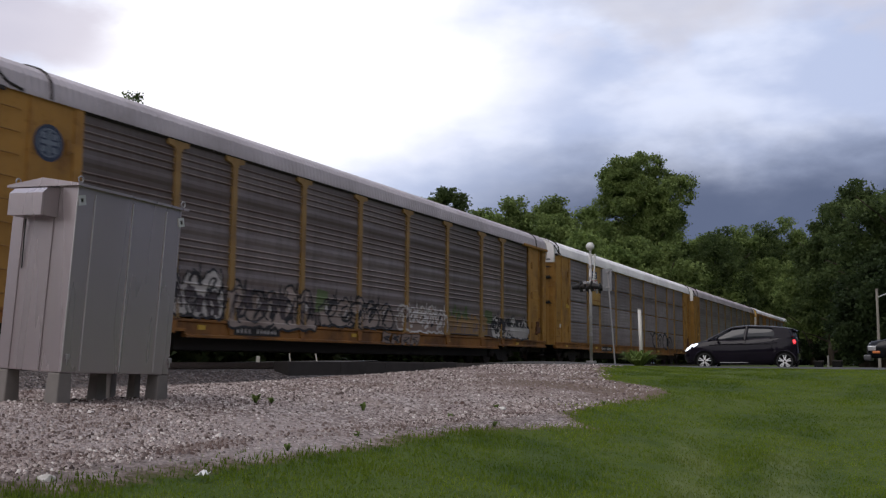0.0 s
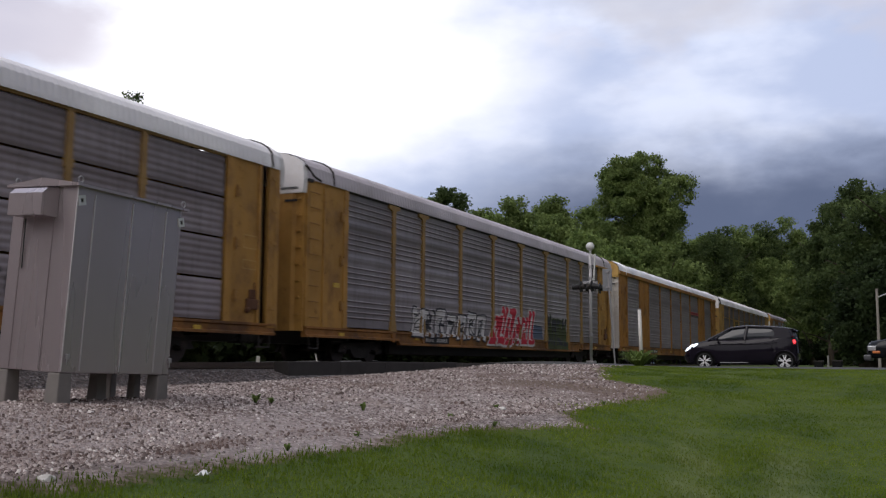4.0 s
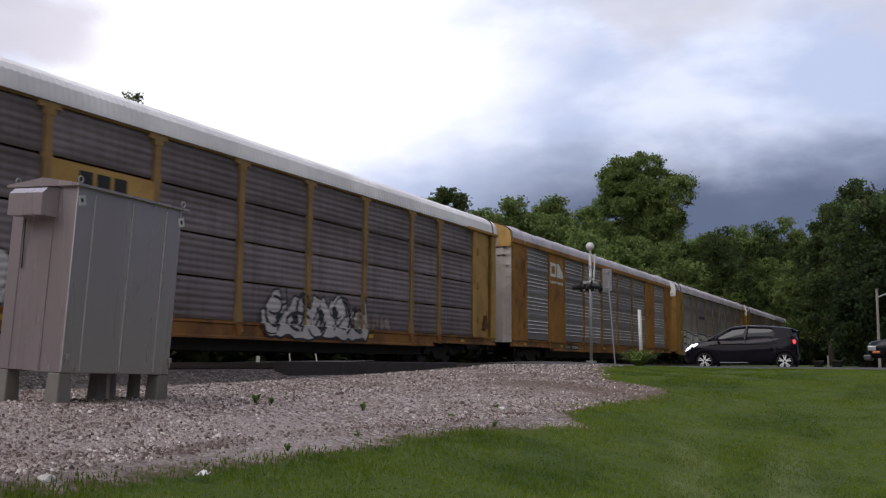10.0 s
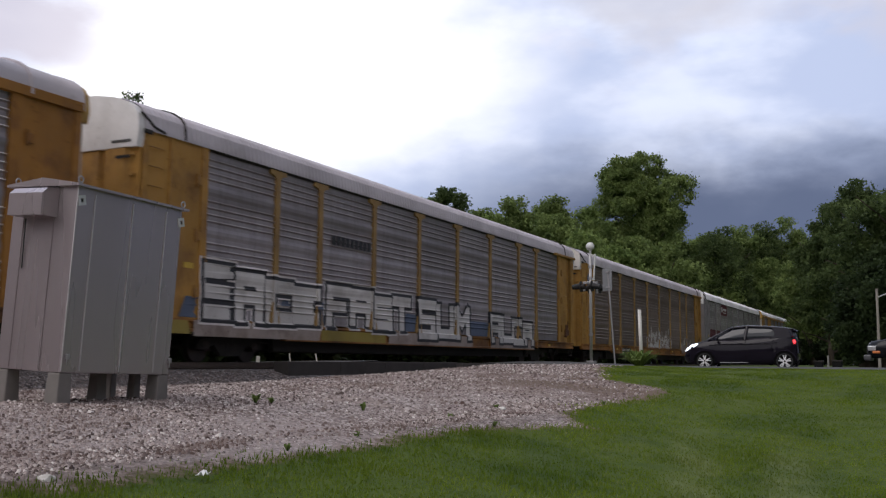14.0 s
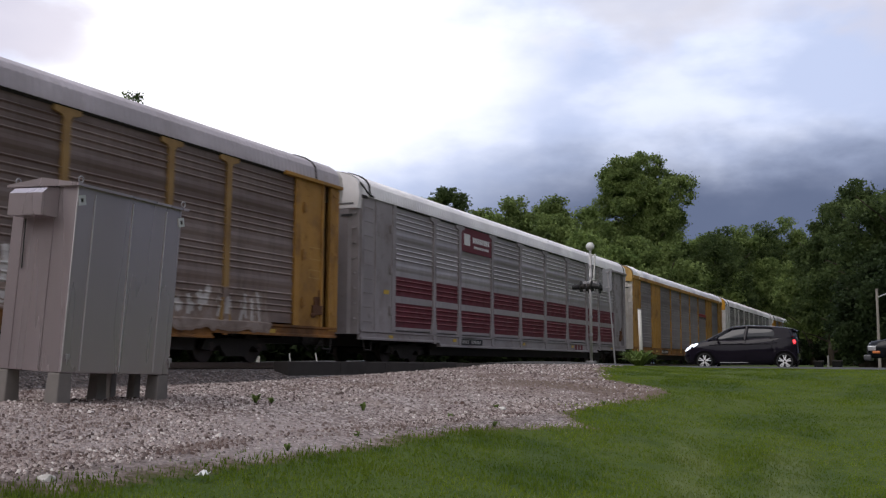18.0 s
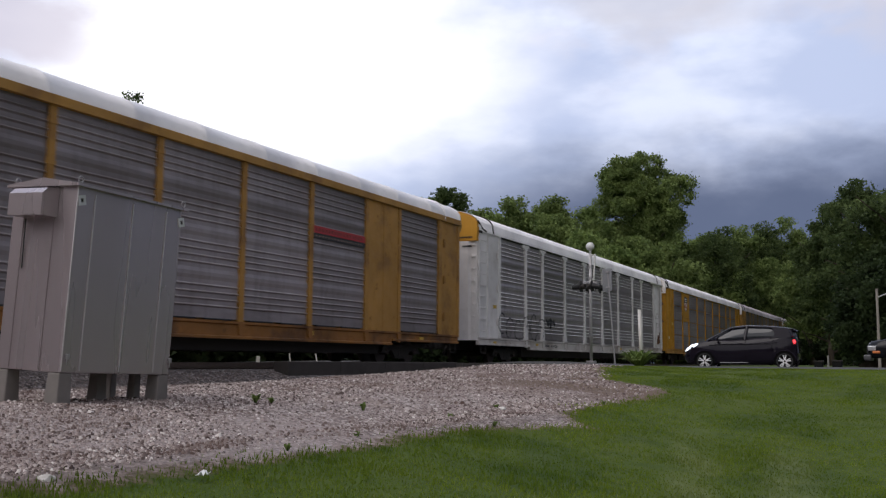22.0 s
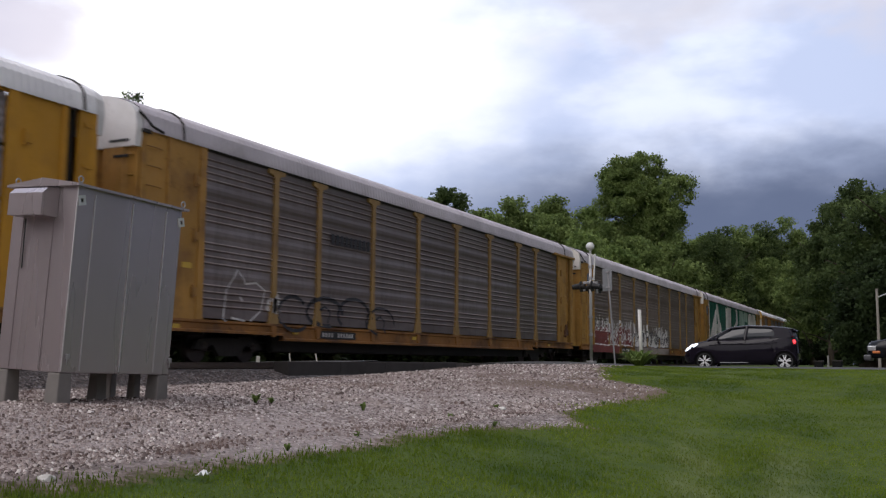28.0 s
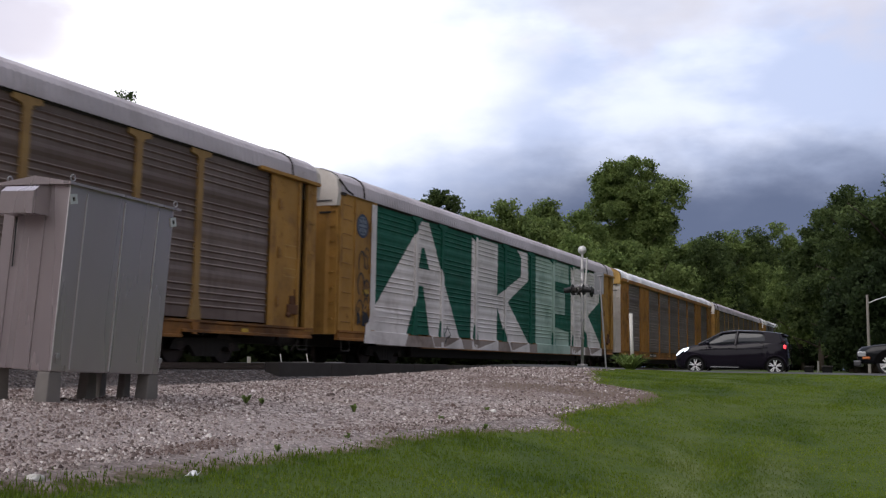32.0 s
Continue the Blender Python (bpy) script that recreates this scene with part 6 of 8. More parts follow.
def autorack(index, kind, label, body, sheets, roof, cap, door=None, posts=None, ribbed=True, solid=None, emblem=None, paint=(), door_edge=None, rows=None, beam_of=None, hoop_at=1.25, bar_plates=(), post_kind=None):
    """One covered car carrier. kind: 'tee', 'row' or 'framed'. sheets: the side sheets' material; solid: bays closed by plain plates."""
    global HALF_L
    HALF_L = 13.30 if kind == "framed" else 13.74
    car = tagged(new("autorack_wagon"), label, "rail wagon", group="autorack train")
    door, posts, solid = door or body, posts or (POST_OCHRE if body in (YELLOW, YELLOW_PALE) else body), solid or {}
    sheet_kind = {"tee": "grouped", "row": "close", "framed": "grouped"}[kind]
    for i, bay in enumerate(BAYS):
        mid = (EDGES[i] + EDGES[i + 1]) / 2
        at = pose(0, mid, 0)
        if i in solid:
            def plate(width=bay):
                bm = bmesh.new()
                block(bm, HALF_W - 0.06, HALF_W - 0.012, -width / 2, width / 2, DECK_Z, TOP_Z)
                block(bm, HALF_W - 0.02, HALF_W - 0.004, -0.012, 0.012, DECK_Z, TOP_Z)
                return mesh_bm("plain_plate", bm)
            sheet("plain_plate", shared(("plate", round(bay, 2)), plate), solid[i], car, at=at)
        elif kind == "row":
            step = (TOP_Z - DECK_Z) / 4
            for r in range(4):
                z0 = DECK_Z + r * step + 0.024
                data = shared(("row", round(bay, 2), r), lambda z0=z0: ribbed_sheet(bay - 0.04, z0, z0 + step - 0.046, "close"))
                sheet("side_sheet", data, (rows or {}).get((i, r), sheets), car, at=at)
        elif rows:
            for z0, z1, style, mat in rows:
                data = shared(("band", round(bay, 2), z0), lambda z0=z0, z1=z1, style=style: ribbed_sheet(bay - 0.02, z0, z1, style))
                sheet("side_sheet", data, mat, car, at=at)
        else:
            data = shared((sheet_kind, round(bay, 2)), lambda: ribbed_sheet(bay - 0.02, PANEL_Z0, TOP_Z, sheet_kind))
            sheet("side_sheet", data, sheets, car, at=at)
    for i in range(1, len(EDGES) - 1):
        sheet("post", shared(("post", post_kind or kind), lambda: post_mesh(post_kind or kind)), posts, car, at=pose(0, EDGES[i], 0))
    sheet("roof", shared(("roof", ribbed), lambda: roof_mesh(ribbed)), roof, car)
    sheet("sill", shared("sill", sill_mesh), {WHITE_PAINT: SILL_WHITE, GREY_PAINT: GREY_PAINT}.get(body, SILL_RUST if body is not YELLOW_NEW else YELLOW), car)
    sheet("underframe", shared("deck", deck_mesh), STEEL_DARK, car)
    sheet("far_wall", shared("far", far_wall_mesh), body, car)

    def rail():
        bm = bmesh.new()
        if kind == "framed":
            block(bm, HALF_W - 0.07, HALF_W + 0.066, -HALF_L + 0.05, HALF_L - 0.05, TOP_Z, EAVE_Z + 0.10, 0.006)
        else:
            block(bm, HALF_W - 0.07, HALF_W - 0.012, EDGES[0], EDGES[-1], TOP_Z, EAVE_Z + 0.03)
        return mesh_bm("top_rail", bm)
    # on tee cars its dark colour paints the shaded gap under the roof
    sheet("top_rail", shared(("rail", kind == "framed"), rail), body if kind == "framed" else (STEEL_DARK if kind == "tee" else posts), car)
    for s in (-1, 1):
        corner = sheet("corner_plate", shared(("corner", s), lambda: end_panel_mesh(s)), body, car)
        for off, width, proud in ((EDGES[-1] + 0.11, 0.22, 0.025), (HALF_L - 0.13, 0.16, 0.02)) + (((HALF_L - 0.85, 0.06, 0.035),) if kind != "framed" else ()):
            sheet("corner_post", shared(("upright", width), lambda: upright_mesh(width, proud)), body, corner, at=pose(0, s * off, 0))
        if kind != "framed" and s < 0:
            for i in range(9 if kind == "tee" else 4):
                sheet("rung", shared("rung", rung_mesh), door, corner, at=pose(0, s * (HALF_L - 0.40), 1.15 + i * (0.40 if kind == "tee" else 0.34)))
            sheet("roof_bracket", shared("roof_bracket", roof_bracket_mesh), STEEL_DARK, corner, "black bracket under the roof's corner")
            for y, z, a, b, mat in ((-12.05, 2.52, 0.34, 0.17, REFLECTOR), (-13.05, 1.62, 0.16, 0.16, LOGO_WHITE)) if kind == "row" else ((-12.2, 2.05, 0.30, 0.12, REFLECTOR),):
                bm = bmesh.new()
                block(bm, HALF_W - 0.006, HALF_W + 0.004, y - a / 2, y + a / 2, z - b / 2, z + b / 2)
                part("placard", bm, mat, corner, "small worn notice plate")
        if kind != "framed" and s > 0:
            sheet("end_post", shared("end_post", end_post_mesh), door, corner, "rusty ochre post at the end door's edge")
            sheet("door_gap", shared("door_gap", door_gap_mesh), STEEL_DARK, corner)
            sheet("hand_brake_box", shared("hand_brake", hand_brake_mesh), RUST, corner, "rusty lock box with a short lever")
            sheet("stencil_frame", shared("stencil_frame", stencil_frame_mesh), YELLOW_PALE if body in (YELLOW, YELLOW_PALE, YELLOW_NEW) else GREY_PAINT, corner)

            def beam(s=s):
                bm = bmesh.new()
                block(bm, HALF_W - 0.04, HALF_W + 0.10, *sorted((s * (EDGES[-1] - 0.55), s * (HALF_L + 0.02))), EAVE_Z - 0.09, EAVE_Z + 0.0, 0.012)
                return mesh_bm("eave_beam", bm)
            if kind == "tee" or beam_of:
                sheet("eave_beam", shared(("beam", s), beam), beam_of or door, corner)
        for leaf in (-1, 1):
            sheet("end_door", shared(("door", s, leaf), lambda: end_door_mesh(s, leaf)), door_edge if (door_edge and leaf == 1) else door, car)
        sheet("end_cap", shared(("cap", s), lambda: mesh_bm("end_cap", arch_plate(s * HALF_L - (0.05 if s > 0 else 0.13), 0.18, -0.015, z_cut=4.30 if kind == "tee" else 4.45))), cap, car)

        def hoop(s=s):
            bm = bmesh.new()
            pts = ROOF + [(-x, z) for x, z in reversed(ROOF[:-1])]
            rings = []
            for i, (x, z) in enumerate(pts):
                (xa, za), (xb, zb) = pts[max(0, i - 1)], pts[min(len(pts) - 1, i + 1)]
                out = Vector((zb - za, 0, xa - xb)).normalized()
                rings.append([bm.verts.new(Vector((x * 1.012, s * (HALF_L - hoop_at), z + 0.015)) + out * 0.03 * math.cos(a) + Vector((0, 0.03 * math.sin(a), 0))) for a in [k * math.tau / 6 for k in range(6)]])
            for a, b in zip(rings, rings[1:]):
                for k in range(6):
                    bm.faces.new((a[k], a[(k + 1) % 6], b[(k + 1) % 6], b[k]))
            return mesh_bm("roof_hoop", bm)
        # set under 1 m from the end, the dark hoop paints the roof arch's shadow
        sheet("roof_hoop", shared(("hoop", s, hoop_at), hoop), STEEL_DARK if kind == "tee" or hoop_at < 1 else roof, car)
        sheet("step", shared("stirrup", stirrup_mesh), STEEL_DARK, car, at=pose(0, s * (HALF_L - 0.5), 0))
        for z in (1.5, 2.7, 3.9):
            sheet("hinge", shared("hinge", hinge_mesh), body, corner, at=pose(0, s * (EDGES[-1] + 0.36), z))
        sheet("coupler", shared(("coupler", s), lambda: coupler_mesh(s)), STEEL_DARK, car)
        frame_mesh, wheel_mesh = shared("bogie", bogie_meshes)
        bogie = sheet("bogie", frame_mesh, STEEL_DARK, car, at=pose(0, s * 10.06, 0))
        for dy in (-0.9, 0.9):
            WHEELS.append((dy, sheet("wheelset", wheel_mesh, WHEEL_STEEL, bogie, at=pose(0, dy, 0.36))))
    if kind == "framed":
        def slot(width=0.95):
            bm = bmesh.new()
            block(bm, HALF_W - 0.06, HALF_W - 0.004, -width / 2, width / 2, DECK_Z + 0.012, DECK_Z + 0.042)
            return mesh_bm("drain_slot", bm)
        for i in range(len(BAYS)):
            if i not in solid:
                for f in (0.28, 0.72):
                    sheet("drain_slot", shared("slot", slot), BLACK, car, at=pose(0, EDGES[i] + BAYS[i] * f, 0))
    # dark grab plates and faint lettering on the leading end
    for z in bar_plates:
        bm = bmesh.new()
        block(bm, 0.90, 1.36, -HALF_L - 0.155, -HALF_L - 0.11, z, z + 0.11, 0.01)
        block(bm, 0.84, 1.42, -HALF_L - 0.14, -HALF_L - 0.11, z - 0.02, z + 0.02)
        part("grab_plate", bm, BLACK, car, "black grab plate on the end door")
    for x0, x1, z in ((0.86, 1.38, 4.40), (0.98, 1.34, 4.08)):
        bm = bmesh.new()
        k = 9
        for i in range(k):
            a = x0 + (x1 - x0) * i / k
            block(bm, a, a + (x1 - x0) / k * 0.62, -HALF_L - 0.145, -HALF_L - 0.10, z, z + 0.055)
        tagged(part("faded_lettering", bm, BLACK_SPRAY, car), kind="stuff")
    sheet("air_reservoir", shared("reservoir", reservoir_mesh), STEEL_DARK, car, at=pose(0, 2.4, 0))
    for i in range(1, len(EDGES) - 1):
        sheet("sill_bracket", shared("bracket", bracket_mesh), SILL_WHITE if body is WHITE_PAINT else (GREY_PAINT if body is GREY_PAINT else SILL_RUST), car, at=pose(0, EDGES[i], 0))
    for piece in (emblem, *paint):
        if piece:
            piece(car)
    for i, y in enumerate((-12.6, -8.2, -1.8, 4.2, 10.4)):
        bm = bmesh.new()
        block(bm, HALF_W - 0.012, HALF_W + 0.004, y + 0.3 * (index % 3), y + 0.3 * (index % 3) + 0.24, 0.70, 0.80)
        part("reflector", bm, REFLECTOR, car, "amber reflector strip")
    # the number plate on the sill, its figures as bars
    bm = bmesh.new()
    block(bm, HALF_W - 0.012, HALF_W + 0.006, EDGES[2] + 0.1, EDGES[2] + 1.9, 0.62, 0.82)
    plate = part("number_board", bm, SILL_WHITE if body is WHITE_PAINT else BLACK, car)
    bm = bmesh.new()
    bars(bm, EDGES[2] + 0.22, EDGES[2] + 0.80, 0.665, 0.775, 4, HALF_W + 0.006, 0.5)
    bars(bm, EDGES[2] + 0.98, EDGES[2] + 1.80, 0.665, 0.775, 6, HALF_W + 0.006, 0.5)
    tagged(part("number_bars", bm, BLACK if body is WHITE_PAINT else WHITE_SPRAY, plate), kind="stuff")
    return car


# -- emblems, as plain shapes in their colours --


def round_emblem(car):
    """Blue ring with a pale cross on the leading corner plate."""
    y, z, r, x = -12.45, 3.90, 0.34, HALF_W - 0.004
    for name, rad, mat, t in (("emblem", r, LOGO_BLUE, 0.004), ("emblem_ring", r * 0.78, LOGO_PALE, 0.008), ("emblem_field", r * 0.68, LOGO_BLUE, 0.012)):
        bm = bmesh.new()
        slab(bm, [(y + rad * math.cos(i * math.tau / 28), z + rad * math.sin(i * math.tau / 28)) for i in range(28)], t, lambda u, v, w: Vector((x + w, u, v)))
        ob = part(name, bm, mat, car, "round blue railway emblem" if name == "emblem" else "")
    bm = bmesh.new()
    for dy, dz, a, b in ((-0.20, -0.03, 0.40, 0.07), (-0.035, -0.22, 0.07, 0.44)):
        block(bm, x + 0.011, x + 0.016, y + dy, y + dy + a, z + dz, z + dz + b)
    for sy in (-1, 1):
        for sz in (-1, 1):
            block(bm, x + 0.011, x + 0.016, y + sy * 0.12 - 0.05, y + sy * 0.12 + 0.05, z + sz * 0.12 - 0.05, z + sz * 0.12 + 0.05)
    part("emblem_cross", bm, LOGO_PALE, car)


def shield_emblem(bay, ground_mat):
    def build(car):
        y, x = (EDGES[bay] + EDGES[bay + 1]) / 2, HALF_W + 0.0
        bm = bmesh.new()
        block(bm, HALF_W - 0.03, x, EDGES[bay] + 0.06, EDGES[bay + 1] - 0.06, DECK_Z + 1.87, TOP_Z - 0.02)
        board = part("emblem_board", bm, ground_mat, car)
        bm = bmesh.new()
        block(bm, HALF_W - 0.03, x + 0.003, EDGES[bay] + 0.06, EDGES[bay + 1] - 0.06, DECK_Z + 2.06, DECK_Z + 2.10)
        part("board_strip", bm, YELLOW_OLD, board)
        shape = [(-0.40, 0.62), (-0.30, 0.55), (-0.15, 0.60), (0.0, 0.66), (0.15, 0.60), (0.30, 0.55), (0.40, 0.62), (0.46, 0.30), (0.42, -0.15), (0.30, -0.45), (0.0, -0.64), (-0.30, -0.45), (-0.42, -0.15), (-0.46, 0.30)]
        shape = [(u, v * 0.80) for u, v in shape]
        cz = 3.92
        bm = bmesh.new()
        slab(bm, [(y + u, cz + v) for u, v in shape], 0.004, lambda u, v, w: Vector((x + w, u, v)))
        part("shield", bm, LOGO_BLUE, board, "blue shield with red and white stripes")
        bm = bmesh.new()
        slab(bm, [(y + u * 0.9, cz + min(v * 0.9, 0.10)) for u, v in shape if v < 0.4], 0.008, lambda u, v, w: Vector((x + w, u, v)))
        part("shield_field", bm, LOGO_WHITE, board)
        bm = bmesh.new()
        for i in range(5):
            c = -0.30 + i * 0.15
            block(bm, x + 0.007, x + 0.012, y + c - 0.033, y + c + 0.033, cz - 0.41 + abs(c) * 0.62, cz + 0.09)
        tagged(part("shield_stripes", bm, LOGO_RED, board), kind="stuff")
        bm = bmesh.new()
        for z in (cz + 0.17, cz + 0.30):
            bars(bm, y - 0.30, y + 0.30, z, z + 0.075, 6, x + 0.004)
        tagged(part("shield_bars", bm, LOGO_WHITE, board), kind="stuff")
    return build


def board_emblem(bay, z0, z1, ground_mat, mark_mat, rows, y_pad=0.08, count=3):
    """A board in one bay with bars for its lettering; rows: (from, to) heights as shares of the board, with their number of bars."""
    def build(car):
        x = HALF_W + 0.004
        y0, y1 = EDGES[bay] + y_pad, EDGES[bay + 1] - y_pad
        bm = bmesh.new()
        block(bm, HALF_W - 0.05, x, y0, y1, z0, z1)
        board = part("emblem_board", bm, ground_mat, car)
        bm = bmesh.new()
        for a, b, k, u0, u1 in rows:
            bars(bm, y0 + (y1 - y0) * u0, y0 + (y1 - y0) * u1, z0 + (z1 - z0) * a, z0 + (z1 - z0) * b, k, x, 0.22 if k > 1 else 0.0)
        tagged(part("emblem_lettering", bm, mark_mat, board), kind="stuff")
    return build


def letter_emblem(car):
    """White mark: a frame of bars and a slanted band over a row of bars, on the plain plate."""
    x = HALF_W - 0.010
    bm = bmesh.new()
    for y0, y1, z0, z1 in ((-8.88, -8.14, 4.12, 4.25), (-8.88, -8.14, 3.66, 3.79), (-8.88, -8.74, 3.792, 4.118), (-8.28, -8.14, 3.792, 4.118)):
        block(bm, x, x + 0.005, y0, y1, z0, z1)
    part("emblem", bm, LOGO_WHITE, car, "white railway emblem")
    bm = bmesh.new()
    slab(bm, [(-8.04, 3.66), (-8.04, 4.25), (-7.80, 4.25), (-7.26, 3.86), (-7.26, 3.66), (-7.50, 3.66)], 0.005, lambda u, v, w: Vector((x + w, u, v)))
    part("emblem_band", bm, LOGO_WHITE, car)
    bm = bmesh.new()
    bars(bm, -8.9, -7.2, 3.38, 3.48, 9, x, 0.3)
    tagged(part("emblem_lettering", bm, LOGO_WHITE, car), kind="stuff")


def stencil(y0, y1, z0, z1, count):
    """A row of faded dark bars where lettering was."""
    def build(car):
        bm = bmesh.new()
        bars(bm, y0, y1, z0, z1, count, HALF_W - 0.008, 0.3)
        tagged(part("faded_lettering", bm, BLACK_SPRAY, car), kind="stuff")
    return build


def sill_mark(y0, y1, count, mat):
    """Worn bars where a mark stood on the sill."""
    def build(car):
        bm = bmesh.new()
        bars(bm, y0, y1, 0.62, 0.84, count, HALF_W - 0.008, 0.35)
        tagged(part("sill_mark", bm, mat, car, "worn dark red mark on the sill"), kind="stuff")
    return build


def warning_strip(bay):
    def build(car):
        x = HALF_W - 0.008
        y0, y1 = EDGES[bay] + 0.1, EDGES[bay + 1] - 0.1
        for name, z0, z1, mat in (("notice_strip", 3.34, 3.52, LOGO_RED), ("notice_strip", 3.20, 3.33, BLACK_SPRAY)):
            bm = bmesh.new()
            block(bm, HALF_W - 0.04, x, y0, y1, z0, z1)
            strip = part(name, bm, mat, car, "red notice strip" if mat is LOGO_RED else "black notice strip")
            bm = bmesh.new()
            bars(bm, y0 + 0.1, y1 - 0.1, z0 + 0.045, z1 - 0.045, 16, x, 0.45)
            tagged(part("strip_bars", bm, PINK_SPRAY if mat is LOGO_RED else DULL_SPRAY, strip), kind="stuff")
    return build


# -- spray paint --


def face(bm, pts):
    bm.faces.new([bm.verts.new((0, y, z)) for y, z in pts])


def film(name, bm, mat, car, kind, lift, label="", parent=None):
    """A film of paint on the car's side."""
    drape(bm, kind, lift)
    me = bpy.data.meshes.new(name)
    for f in bm.faces:
        f.normal_update()
        if f.normal.x < 0:
            f.normal_flip()
    bm.to_mesh(me)
    bm.free()
    return tagged(sheet(name, me, mat, parent or car, label), kind="stuff")


def sprayed(seed, y0, y1, z0, z1, count, fill, outline, kind="tee", shadow=None, lean=0.12, bold=0.05, ragged=0.10, inner=None,
            label="sprayed graffiti piece of filled angular shapes"):
    """A filled, unreadable wall piece: chunky shapes side by side, with thin inner lines and a dark rim."""
    def build(car):
        rnd = random.Random(seed)
        rim, body, lines, deep = bmesh.new(), bmesh.new(), bmesh.new(), bmesh.new()
        w, h = (y1 - y0) / count, z1 - z0
        for i in range(count):
            a, b = y0 + w * i + 0.03 * w, y0 + w * (i + 1) - w * rnd.uniform(0.03, 0.14)
            lo, hi = z0 + h * rnd.uniform(-0.03, 0.06), z1 + h * rnd.uniform(-ragged, ragged)
            tilt = lean * w * rnd.uniform(0.4, 1.4)
            mid = (lo + hi) / 2

            def j(s):
                return rnd.uniform(-s, s)
            # legs, bays and a notched head make each shape
            q = (b - a)
            foot = rnd.choice((0.0, 0.22, 0.30)) * h
            notch = rnd.choice((0.0, 0.0, 0.18, 0.28)) * h
            waist = rnd.choice((0.0, 0.10, 0.16)) * q
            pts = [(a - tilt + j(0.04), lo), (a + q * 0.34 - tilt, lo + j(0.04)), (a + q * 0.40, lo + foot), (a + q * 0.62, lo + foot), (a + q * 0.66 - tilt, lo + j(0.04)), (b - tilt, lo + j(0.05)),
                   (b - waist + j(0.04), mid + j(0.06) * h), (b + tilt, hi - 0.08 * h), (b + tilt - 0.1 * q, hi), (a + q * 0.66 + tilt, hi + j(0.03)), (a + q * 0.5 + tilt, hi - notch),
                   (a + q * 0.36 + tilt, hi + j(0.03)), (a + tilt + 0.06 * q, hi + j(0.05)), (a + tilt - 0.03 * q, hi - 0.12 * h), (a + waist * 0.6 + j(0.04), mid + j(0.06) * h)]
            face(body, pts)
            cy = (a + b) / 2
            grown = [(cy + (u - cy) * (1 + 1.9 * bold / q), mid + (v - mid) * (1 + 2.2 * bold / h)) for u, v in pts]
            face(rim, grown)
            if shadow:
                face(deep, [(u + 0.20, v - 0.05) for u, v in grown[:6]] + [(b + 0.35 + tilt, hi - 0.3 * h), (a + 0.2, hi - 0.25 * h)])
            for s in range(rnd.choice((3, 4, 4))):
                style = rnd.choice("hvdckh")
                u0, u1 = a + q * rnd.uniform(0.10, 0.32), a + q * rnd.uniform(0.58, 0.9)
                v0, v1 = lo + h * rnd.uniform(0.1, 0.38), hi - h * rnd.uniform(0.1, 0.38)
                if style == "h":
                    v = rnd.uniform(v0, v1)
                    p = [(u0, v), ((u0 + u1) / 2, v + j(0.04)), (u1, v + j(0.08))]
                elif style == "v":
                    u = rnd.uniform(u0, u1)
                    p = [(u - tilt, v0), (u, mid), (u + tilt, v1)]
                elif style == "d":
                    p = [(u0, v0), ((u0 + u1) / 2 + j(0.08), mid), (u1, v1)]
                elif style == "k":
                    p = [(u1, v1), (u0, mid), (u1, v0)]
                else:
                    p = [(u1, v1), (u0 + 0.05, v1 - 0.06 * h), (u0, mid), (u0 + 0.05, v0 + 0.05 * h), (u1, v0)]
                ribbon(lines, p, bold * rnd.uniform(0.6, 2.2))
        ob = film("graffiti", body, fill, car, kind, 0.008, label)
        film("graffiti_rim", rim, outline, car, kind, 0.005, parent=ob)
        film("graffiti_linework", lines, inner or outline, car, kind, 0.011, parent=ob)
        if shadow:
            film("graffiti_shadow", deep, shadow, car, kind, 0.003, parent=ob)
        else:
            deep.free()
    return build


STROKES = {"S": ["460603434000"], "A": ["00064640", "0343"], "C": ["46060040"], "E": ["46060040", "0333"], "F": ["000646", "0333"], "T": ["0646", "2620"],
           "U": ["06004046"], "M": ["0006234640"], "L": ["060040"], "I": ["2620"], "N": ["00064046"], "K": ["0006", "460340"], "R": ["0006464303", "2340"]}


